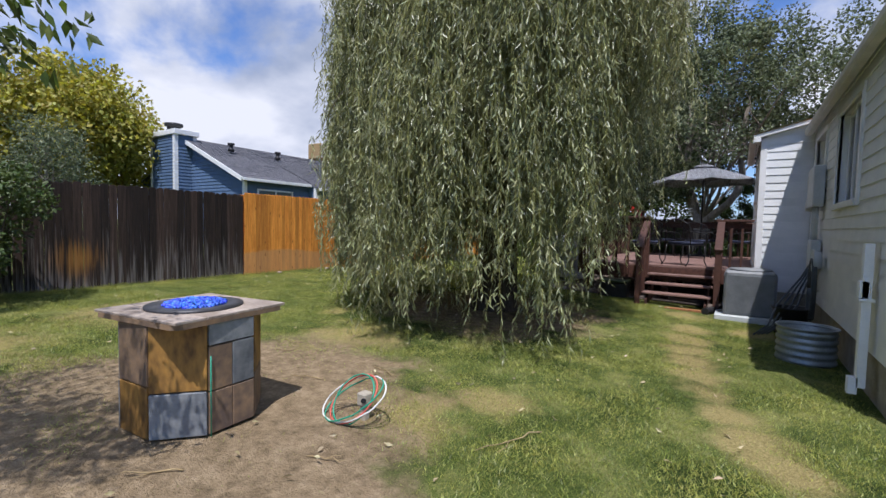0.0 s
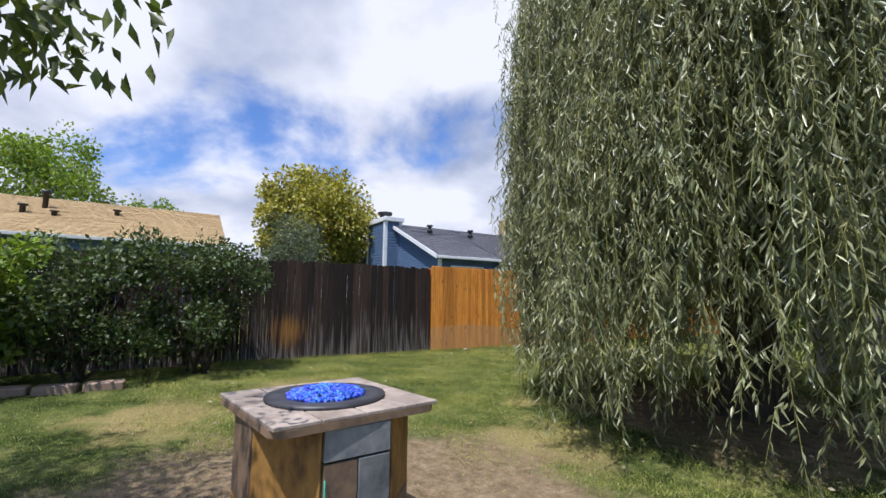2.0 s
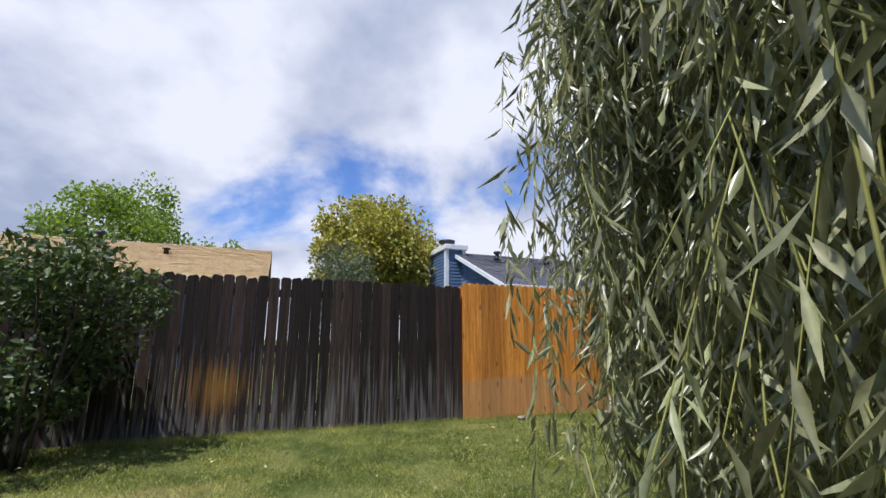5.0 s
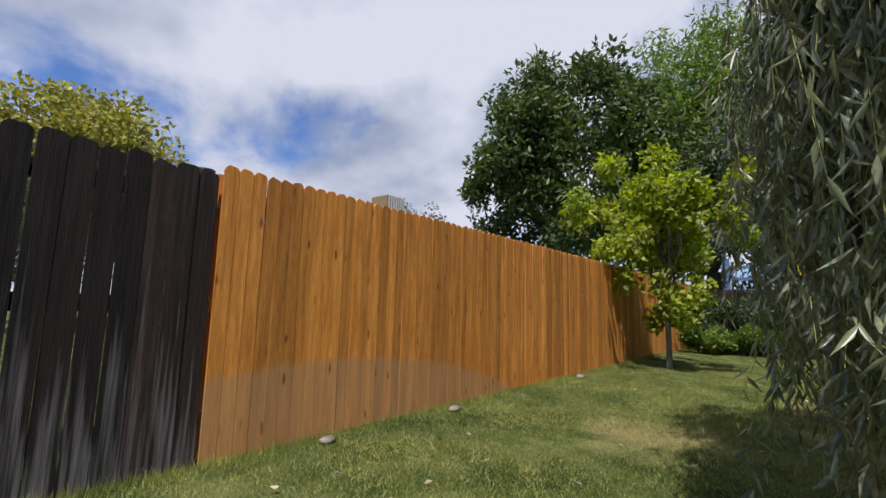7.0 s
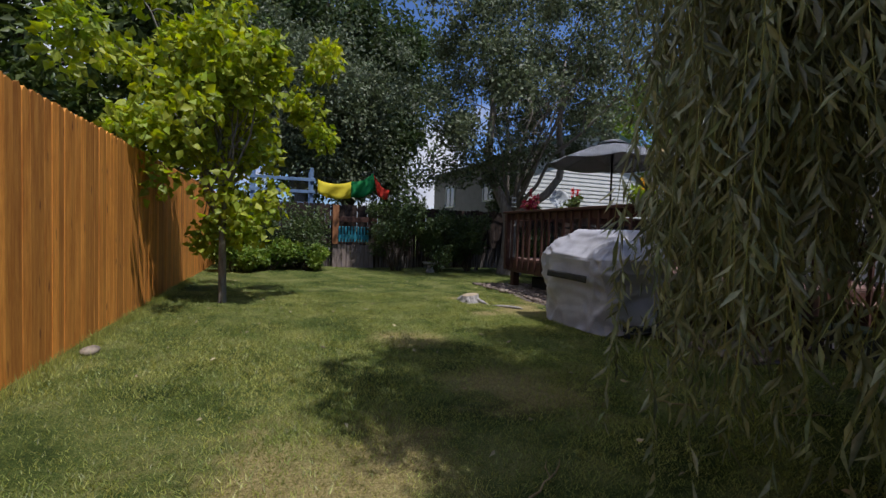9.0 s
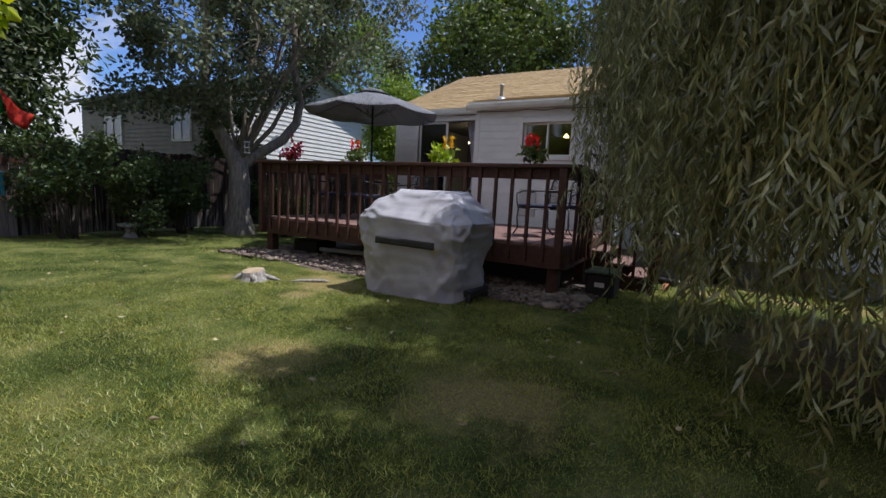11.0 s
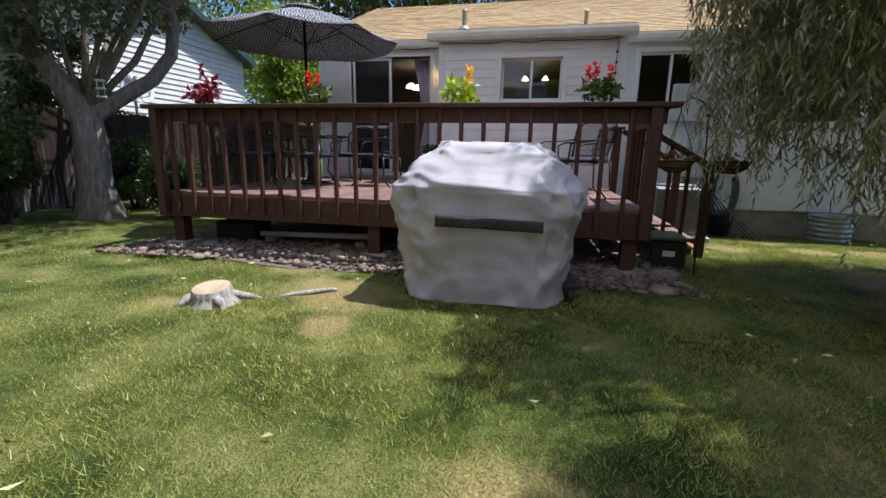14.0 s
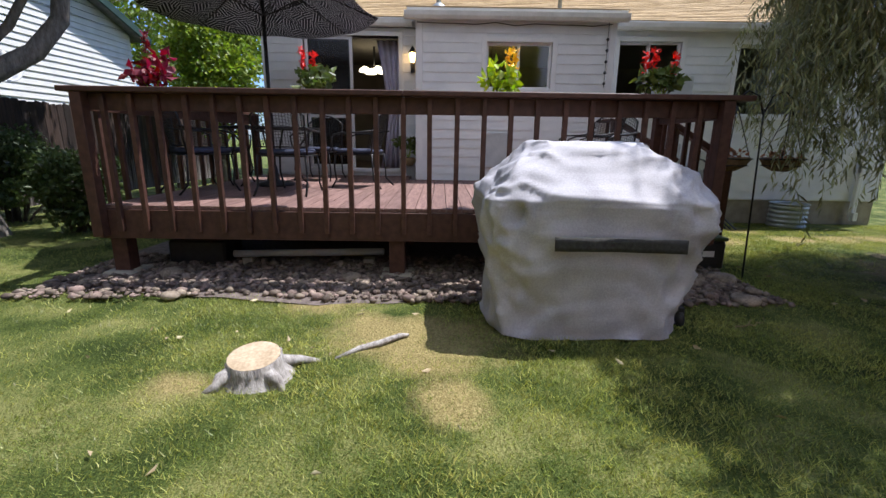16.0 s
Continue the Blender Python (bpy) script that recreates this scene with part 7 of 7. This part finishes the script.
RZ = 1.555
build_flowers("red salvia in a coir basket on the deck rail", -2.635, 13.80, RZ, M["broad"], M["red"], 1, 0.24, 2)
build_flowers("lime-leaved plant with yellow plumes on the deck rail", -2.635, 12.15, RZ, M["coleus"], M["yellow"], 2, 0.26, 2)
build_flowers("red salvia with broad leaves on the deck rail", -2.635, 10.78, RZ, M["broad"], M["red"], 3, 0.26, 3)
build_flowers("burgundy coleus on the deck rail", -2.635, 15.15, RZ, M["burgundy"], M["burgundy"], 4, 0.34, 1, lsize=(0.10, 0.06))
build_flowers("green pot plant beside the patio door", 0.72, 13.22, DECK + 0.30, M["broad"], M["coleus"], 5, 0.35, 0)


def lantern_and_lamps():
    l = thing("wall_lantern", "lit black wall lantern beside the patio door", "lamp", at=(WX - 0.03, 13.16, 2.45))
    part("bracket", box((-0.02, -0.035, -0.18), (0.0, 0.035, 0.02), 0.004), M["black_metal"], l)
    part("arm", tube([(0, 0, -0.12), (-0.06, 0, -0.14), (-0.09, 0, -0.04)], 0.009, 6), M["black_metal"], l)
    part("glass", lathe([(0.035, 0.0), (0.05, 0.12), (0.045, 0.14)], 10, (-0.09, 0, -0.03)), M["lamp"], l, "glowing lamp glass")
    part("cap", lathe([(0.065, 0.11), (0.03, 0.17), (0.008, 0.21)], 10, (-0.09, 0, -0.0)), M["black_metal"], l)
    ch = thing("chandelier", "ceiling fan light with lit glass shades indoors", "lamp", at=(2.5, 14.0, 2.55))
    part("stem", tube([(0, 0, 0), (0, 0, 0.42)], 0.02, 8), M["black_metal"], ch)
    for k in range(4):
        a = k * math.pi / 2 + 0.5
        part("shade", lathe([(0.03, 0.05), (0.10, 0.0), (0.115, -0.05)], 14, (0.19 * math.cos(a), 0.19 * math.sin(a), -0.02)), M["lamp_white"], ch, "cream glass shade")
    for y in (11.35, 11.75):
        p = thing("pendant_lamp", "small lit amber pendant lamp seen through the window", "lamp", "kitchen pendants", at=(2.4, y, 2.62))
        part("cord", tube([(0, 0, 0.05), (0, 0, 0.33)], 0.004, 5), M["black_metal"], p)
        part("shade", lathe([(0.02, 0.06), (0.06, 0.0), (0.065, -0.02)], 12), M["lamp"], p, "amber glass shade")
    v = thing("wall_vent", "grey access panel on the house wall", "panel", at=(BX - 0.03, 11.85, 1.08))
    part("plate", box((-0.02, -0.17, -0.26), (0.0, 0.17, 0.26), 0.006), M["pale_grey"], v)
    ww = thing("wind_chime", "dark hanging chime at the wall corner", "ornament", at=(BX - 0.09, 10.32, 2.75))
    part("cord", tube([(0, 0, 0.15), (0, 0, -0.75)], 0.004, 5), M["black_metal"], ww)
    for k in range(5):
        part("charm", lathe([(0.0, -0.03), (0.025, 0.0), (0.0, 0.03)], 6, (0, 0, -0.1 - 0.15 * k)), M["black_metal"], ww)
    cb = thing("cable", "thin dark cable under the bump-out eave", "cable")
    part("wire", tube([(BX - 0.045, 10.25 + 0.28 * k, 2.86 - 0.02 * (k % 2) - 0.01 * (k % 3)) for k in range(11)], 0.006, 5), M["black"], cb)
    part("wire", tube([(WX - 0.05, 13.05 + 0.3 * k, 2.93 + 0.015 * (k % 2)) for k in range(4)], 0.006, 5), M["black"], cb)


lantern_and_lamps()


# ---- lawn things ----
def build_stump():
    x, y = -4.62, 13.62
    s = thing("tree_stump", "bleached tree stump with spreading roots in the lawn", "stump", at=(x, y, gz(x, y)))
    s.scale = (0.84, 0.84, 0.84)
    bm = bmesh.new()
    n = 48
    rows = []
    for z, r in ((-0.05, 0.235), (0.02, 0.20), (0.05, 0.172), (0.09, 0.160), (0.135, 0.155), (0.140, 0.15)):
        row = []
        for k in range(n):
            a = 2 * math.pi * k / n
            root = sum(math.exp(-((math.atan2(math.sin(a - b), math.cos(a - b))) / 0.28) ** 2) for b in (-2.3, -0.9, 0.4, 2.2))
            rr = r * (1 + 0.05 * noise.noise(Vector((math.cos(a) * 3, math.sin(a) * 3, z * 2)))) + root * 0.12 * max(0, 0.10 - z)
            rr += 0.006 * math.sin(a * 19) * (1 if z < 0.17 else 0.3)
            row.append(bm.verts.new((rr * math.cos(a), rr * math.sin(a), z + 0.02 * math.cos(a))))
        rows.append(row)
    for a, b in zip(rows, rows[1:]):
        for k in range(n):
            bm.faces.new((a[k], a[(k + 1) % n], b[(k + 1) % n], b[k])).smooth = True
    part("trunk", bm, M["stump_side"], s)
    bm = bmesh.new()
    cap = [bm.verts.new(v) for v in [Vector((0.151 * math.cos(2 * math.pi * k / n), 0.151 * math.sin(2 * math.pi * k / n), 0.141 + 0.02 * math.cos(2 * math.pi * k / n))) for k in range(n)]]
    c = bm.verts.new((0, 0, 0.144))
    for k in range(n):
        bm.faces.new((cap[k], cap[(k + 1) % n], c))
    part("cut_face", bm, M["stump_top"], s, "sawn tan wood face")
    for a, L, r in ((-0.95, 0.26, 0.05), (0.35, 0.12, 0.05), (2.25, 0.16, 0.055), (-2.2, 0.12, 0.05)):
        p = [(0.10 * math.cos(a), 0.10 * math.sin(a), 0.07), (0.2 * math.cos(a), 0.2 * math.sin(a), 0.045), ((0.15 + L * 0.5) * math.cos(a + 0.1), (0.15 + L * 0.5) * math.sin(a + 0.1), 0.02), ((0.15 + L) * math.cos(a), (0.15 + L) * math.sin(a), -0.02)]
        part("root", tube(p, [r, r * 0.8, r * 0.6, r * 0.3], 9), M["stump_side"], s)
    part("root", tube([(0.25, -0.42, -0.01), (0.38, -0.56, 0.005), (0.46, -0.70, 0.012), (0.58, -0.82, 0.012), (0.62, -0.88, 0.0)], [0.012, 0.022, 0.024, 0.02, 0.012], 8), M["stump_side"], s)


def build_hose_ring():
    x, y = -2.10, 2.72
    g = gz(x, y)
    b = thing("irrigation_valve", "small grey outdoor outlet post with coiled wires", "valve", at=(x, y, g))
    part("post", box((-0.025, -0.025, -0.05), (0.025, 0.025, 0.10), 0.004), M["concrete"], b)
    part("head", box((-0.04, -0.04, 0.10), (0.04, 0.04, 0.19), 0.008), M["concrete"], b)
    part("socket", lathe([(0.018, 0), (0.018, 0.012)], 12, (0, 0, 0)), M["black"], b).matrix_local = pose(0.03, -0.042, 0.15, 90, 0, 30)
    rng = random.Random(6)
    for m, k in (("hose_green", 0), ("hose_red", 1), ("hose_white", 2), ("hose_green", 3)):
        pts = []
        r = 0.17 + 0.025 * k
        for i in range(41):
            a = 2 * math.pi * i / 40 * 1.15 + k
            pts.append(Vector((-0.05 + r * math.cos(a) * (1.25 if k == 2 else 1.0), -0.06 + r * math.sin(a) * 0.55, 0.15 + 0.15 * math.sin(a + 0.2 + k * 0.2) + rng.uniform(-0.004, 0.004))))
        for p in pts:
            p.z = max(p.z, 0.008)
        part("wire_loop", tube(pts, 0.0055, 6), M[m], b)


def build_hook():
    x, y = -2.62, 9.78
    h = thing("shepherd_hook", "tall black shepherd's hook pole with hanging baskets", "pole", at=(x, y, gz(x, y)))
    part("pole", tube([(0, 0, -0.2), (0.02, 0.03, 0.8), (0.03, 0.06, 1.55)], 0.008, 8), M["black_metal"], h)
    for s in (-1, 1):
        part("hook", tube([(0.03, 0.06, 1.5), (0.03, 0.06 + 0.06 * s, 1.66), (0.03, 0.06 + 0.16 * s, 1.70), (0.03, 0.06 + 0.24 * s, 1.64), (0.03, 0.06 + 0.24 * s, 1.58)], 0.007, 6), M["black_metal"], h)
        b = thing("hanging_basket", "coir-lined wire basket hanging on chains", "basket", "hanging baskets", at=(x + 0.03, y + 0.06 + 0.24 * s, gz(x, y) + 1.12))
        part("liner", lathe([(0.06, -0.11), (0.13, -0.07), (0.175, 0.0), (0.16, 0.012), (0.03, 0.0)], 18), M["cord_dark"], b)
        bm = bmesh.new()
        for r, z in ((0.18, 0.0), (0.15, -0.06)):
            add_tube(bm, [(r * math.cos(2 * math.pi * k / 24), r * math.sin(2 * math.pi * k / 24), z) for k in range(25)], 0.005, 5)
        part("wire_frame", bm, M["black_metal"], b)
        for k in range(3):
            a = 2.1 * k + 0.4
            part("chain", tube([(0.175 * math.cos(a), 0.175 * math.sin(a), 0.0), (0.0, 0.0, 0.46)], 0.004, 5), M["black_metal"], b)
        pos, d, ln, wd, r2 = foliage([(0, 0, 0.03, 0.13)], 1.0, 60, 0.05, 0.03, 30 + s, 0.1, 0.4)
        put("plant", leaf_mesh("plant", pos, d, ln, wd, r2), M["terracotta"], b, "withered brown plant")


M["cord_dark"] = mat("dark_coir", (0.10, 0.06, 0.03), (0.24, 0.16, 0.09), 20, 0.95, 0.8)
build_stump()
build_hose_ring()
build_hook()


# ---- against the house ----
def build_house_side():
    t = thing("stock_tank", "round corrugated galvanised steel planter tub", "planter", at=(0.68, 6.85, gz(0.6, 6.7)))
    t.scale = (0.9, 0.9, 0.92)
    prof = [(0.29, 0.0)]
    for k in range(25):
        prof.append((0.30 + 0.010 * math.sin(k * math.pi / 2.5), 0.01 + k * 0.40 / 24))
    prof += [(0.318, 0.42), (0.318, 0.435), (0.295, 0.43), (0.285, 0.05)]
    part("tub", lathe(prof, 40), M["galvanised"], t)
    part("soil", lathe([(0.285, 0.30), (0.01, 0.34)], 24), M["gravel_bed"], t)
    d = thing("downspout", "white metal downspout on the house wall", "downspout", at=(WX - 0.09, 5.55, 0))
    def spout(x0, z0, z1, y=0.0):
        bm = bmesh.new()
        prof = [(-0.04, -0.03), (-0.02, -0.036), (0.0, -0.03), (0.02, -0.036), (0.04, -0.03), (0.04, 0.03), (-0.04, 0.03)]
        a = [bm.verts.new((x0 + py, y + px, z0)) for px, py in prof]; b = [bm.verts.new((x0 + py, y + px, z1)) for px, py in prof]
        bm.faces.new(a[::-1]); bm.faces.new(b)
        for i in range(7):
            j = (i + 1) % 7
            bm.faces.new((a[i], a[j], b[j], b[i]))
        bmesh.ops.recalc_face_normals(bm, faces=bm.faces)
        return bm
    part("pipe", spout(0, 0.02, 1.24), M["trim"], d)
    part("pipe", spout(-0.02, 0.78, 0.92), M["trim"], d)
    part("shoe", spout(-0.05, -0.04, 0.10), M["trim"], d)
    for z in (0.75,):
        part("strap", box((-0.05, -0.055, z), (0.05, 0.055, z + 0.025), 0.003), M["trim"], d)
    a = thing("air_conditioner", "grey louvred air conditioner unit on a pad", "air conditioner", at=(0.18, 9.30, gz(0.2, 9.3)))
    part("pad", box((-0.46, -0.44, -0.05), (0.46, 0.44, 0.09), 0.012), M["pale_grey"], a)
    body = part("body", box((-0.34, -0.34, 0.09), (0.34, 0.34, 0.80), 0.03), M["ac_grey"], a)
    for k in range(20):
        z = 0.15 + k * 0.03
        for s in (0, 1, 2, 3):
            m = Matrix.Rotation(s * math.pi / 2, 4, "Z")
            part("louvre", box((-0.29, -0.352, z), (0.29, -0.338, z + 0.014), 0, m), M["ac_grey"], body)
    part("top_grille", lathe([(0.30, 0.80), (0.29, 0.83), (0.05, 0.84)], 24), M["ac_grey"], a)
    bt = thing("black_tub", "black plastic tub beside the air conditioner", "tub", at=(0.66, 8.45, gz(0.66, 8.4)))
    part("tub", lathe([(0.17, 0.0), (0.215, 0.36), (0.235, 0.37), (0.235, 0.39), (0.205, 0.38), (0.165, 0.03)], 24), M["black"], bt)
    for k in range(4):
        part("hose_end", tube([(0.28, 0.25 + 0.02 * k, 1.15), (0.20 - 0.03 * k, 0.2, 0.8), (0.08 - 0.08 * k, 0.05 - 0.04 * k, 0.42), (-0.12 - 0.05 * k, -0.2 - 0.06 * k, 0.15), (-0.28 - 0.05 * k, -0.32 - 0.05 * k, 0.015)], 0.013, 6), M["hose_dark"], bt)
    p = thing("drain_pipe", "black corrugated drain pipe lying by the steps", "pipe", at=(-0.42, 9.1, gz(-0.4, 9.1)))
    pts = [(0.35, 0.75, 0.10), (0.22, 0.5, 0.07), (0.1, 0.25, 0.06), (0.0, 0.0, 0.06)]
    fine = [Vector(pts[min(int(u), 2)]).lerp(Vector(pts[min(int(u), 2) + 1]), u - min(int(u), 2)) for u in np.linspace(0, 3, 44)]
    part("hose", tube(fine, [0.055 + 0.006 * (i % 2) for i in range(44)], 12), M["black"], p)
    e = thing("electric_meter_box", "grey electric meter and breaker boxes with conduits", "meter box", at=(WX - 0.03, 9.0, 0))
    part("cabinet", box((-0.13, -0.35, 1.70), (0.0, 0.30, 2.28), 0.01), M["pale_grey"], e)
    part("cabinet", box((-0.11, -0.30, 0.80), (0.0, 0.10, 1.22), 0.01), M["pale_grey"], e)
    part("meter", lathe([(0.09, 0), (0.09, 0.06), (0.08, 0.10)], 16), M["pale_grey"], e).matrix_local = pose(-0.02, 0.55, 1.75, 0, -90, 0)
    for y, z0, z1, r in ((-0.18, 1.22, 1.72, 0.03), (0.02, -0.1, 1.7, 0.035), (-0.1, -0.15, 0.82, 0.025), (-0.25, -0.15, 0.82, 0.02)):
        part("conduit", tube([(-0.06, y, z0), (-0.06, y, z1)], r, 10), M["pale_grey"], e)
    h = thing("garden_hose", "dark garden hose coiled on a white wall hanger", "hose", at=(WX - 0.05, 8.35, 0))
    part("hanger", lathe([(0.12, 0), (0.13, 0.05), (0.16, 0.09)], 18), M["pale_grey"], h).matrix_local = pose(-0.01, 0.0, 0.95, 0, -90, 0)
    for k in range(5):
        w = 0.13 + 0.02 * k
        part("loop", tube([(-0.06 - 0.012 * k, w * math.cos(q), 0.55 + 0.42 * math.sin(q)) for q in np.linspace(0, 2 * math.pi, 22)], 0.012, 6), M["hose_dark"], h)
    s = thing("water_spigot", "white pipe with a red tap at the foundation", "tap", at=(WX - 0.1, 8.75, 0))
    part("pipe", tube([(0, 0, -0.15), (0, 0, 0.45), (0.08, 0, 0.5)], 0.018, 8), M["trim"], s)
    part("tap", lathe([(0.03, 0.5), (0.035, 0.53), (0.01, 0.56)], 8), M["terracotta"], s)
    g = thing("plank", "short reddish plank lying by the lowest step", "plank", at=(-0.75, 9.25, gz(-0.7, 9.3)))
    part("board", box((-0.3, -0.04, 0.0), (0.3, 0.04, 0.04), 0.005), M["rust_plank"], g)
    b = thing("storage_box", "dark green plastic box under the stair rail", "box", at=(-2.05, 9.95, gz(-2, 10)))
    part("body", box((-0.25, -0.18, 0.0), (0.25, 0.18, 0.30), 0.02), M["black"], b)
    part("lid", box((-0.26, -0.19, 0.302), (0.26, 0.19, 0.34), 0.012), M["dark_green"], b)
    part("label_plate", box((-0.256, -0.06, 0.14), (-0.252, 0.06, 0.2)), M["trim"], b)
    u = thing("white_pipe", "long pale plastic pipe lying under the deck", "pipe", at=(-2.35, 14.0, gz(-2.3, 14)))
    part("tube", tube([(0, -0.75, 0.16), (0, 0.75, 0.12)], 0.035, 10), M["pale_grey"], u)
    for yy in (-0.6, 0.6):
        part("prop", box((-0.06, yy - 0.05, 0.0), (0.06, yy + 0.05, 0.09), 0.006), M["concrete"], u)
    k = thing("plastic_crate", "dark crate stored under the deck", "crate", at=(-2.2, 15.1, gz(-2.2, 15)))
    part("body", box((-0.2, -0.28, 0.0), (0.2, 0.28, 0.26), 0.02), M["black"], k)
    ln = thing("bird_feeder", "white hanging wire feeder on the tree", "feeder", at=(-1.45, 17.95, 1.85))
    for z in (0.0, 0.12, 0.24):
        part("tray", lathe([(0.07, z), (0.07, z + 0.02)], 10), M["trim"], ln)
    for q in range(4):
        part("wire", tube([(0.06 * math.cos(q * 1.57), 0.06 * math.sin(q * 1.57), 0), (0.06 * math.cos(q * 1.57), 0.06 * math.sin(q * 1.57), 0.26)], 0.004, 5), M["trim"], ln)
    part("hanger", tube([(0, 0, 0.26), (0.02, 0.05, 1.2)], 0.003, 5), M["black_metal"], ln)
    for q, (sx, sy, sr) in enumerate(((-8.80, 8.3, 0.05), (-8.80, 11.2, 0.06), (-8.82, 6.9, 0.045))):
        bm = bmesh.new()
        bmesh.ops.create_icosphere(bm, subdivisions=2, radius=1)
        for v in bm.verts:
            v.co *= 1 + 0.25 * noise.noise(v.co * 1.4 + Vector((q, 3, 0)))
            v.co = Vector((v.co.x * sr, v.co.y * sr * 1.5, v.co.z * sr * 0.6))
        o = part("rock", bm, M["gravel"], None, "", True)
        o.location = (sx, sy, gz(sx, sy) + 0.02)
        tagged(o, "pale rock at the foot of the cedar fence", "stone", "rocks along the fence")
    for q in range(6):
        o = part("border_block", box((-0.11, -0.2, -0.03), (0.11, 0.2, 0.09), 0.015), M["block"])
        o.location = (-7.62 + 0.05 * math.sin(q * 2), 0.75 - 0.45 * q, gz(-7.6, 0)); o.rotation_euler = (0, 0, 0.05 * math.sin(q * 5))
        tagged(o, "tan concrete border block before the shrubs", "block", "border blocks")


M["hose_dark"] = mat("grey_hose", (0.05, 0.06, 0.065), (0.10, 0.11, 0.12), 10, 0.5, 0.0)
M["dark_green"] = mat("dark_green_plastic", (0.03, 0.05, 0.02), (0.07, 0.10, 0.04), 10, 0.5, 0.0)
M["block"] = mat("tan_block", (0.24, 0.16, 0.11), (0.36, 0.26, 0.19), 8, 0.9, 0.4)
build_house_side()


def build_litter():
    """Fallen leaves and twigs on the lawn."""
    rng = np.random.default_rng(23)
    n = 420
    x = rng.uniform(-8.4, 0.2, n); y = rng.uniform(1.0, 16.5, n)
    ok = ~((x > -3.4) & (y > 9.9))
    x, y = x[ok], y[ok]
    c = np.stack([x, y, gz_np(x, y) + rng.uniform(0.02, 0.045, len(x))], 1)
    d = rng.normal(size=(len(x), 3)); d[:, 2] *= 0.15
    o = put("fallen_leaves", leaf_mesh("fallen_leaves", c, d, 0.055, 0.022, rng), M["dry_leaf"])
    tagged(o, "scattered dry fallen leaves on the lawn", "leaves", kind="stuff")


M["dry_leaf"] = mat("dry_leaf", (0.30, 0.24, 0.10), (0.55, 0.48, 0.30), 3, 0.7, 0.0, island=0.3)
build_litter()


def build_twigs():
    """Dry sticks dropped on the earth round the fire pit and on the lawn."""
    rng = random.Random(37)
    spots = [(-1.15, 3.05, 0.55), (-2.6, 3.5, 0.35), (-3.7, 3.3, 0.4), (-2.5, 1.55, 0.3), (-1.9, 2.2, 0.25), (-3.0, 2.95, 0.3), (-4.3, 2.7, 0.35), (-5.0, 9.3, 0.4), (-4.3, 9.0, 0.3), (-6.4, 8.8, 0.35), (-3.9, 10.6, 0.25)]
    for x, y, ln in spots:
        a = rng.uniform(0, 6.28)
        t = thing("twig", "thin dry brown twig lying on the ground", "twig", "fallen twigs", at=(x, y, gz(x, y)))
        p0 = Vector((-math.cos(a) * ln / 2, -math.sin(a) * ln / 2, 0.012))
        pts = limb_points(p0, -p0 + Vector((0, 0, 0.036)), 0.004, 0.022, rng, 7)
        for p in pts:
            p.z = max(p.z, 0.010)
        part("stem", tube(pts, [0.005, 0.005, 0.0045, 0.004, 0.0035, 0.003, 0.002], 5), M["twig"], t)
        q = pts[3]
        part("side_shoot", tube([q, q + Vector((math.cos(a + 0.7), math.sin(a + 0.7), 0.1)) * ln * 0.2, q + Vector((math.cos(a + 0.5), math.sin(a + 0.5), 0.06)) * ln * 0.36], [0.003, 0.0025, 0.0015], 5), M["twig"], t)


M["twig"] = mat("dry_twig", (0.20, 0.14, 0.07), (0.40, 0.30, 0.15), 12, 0.85, 0.3)
build_twigs()
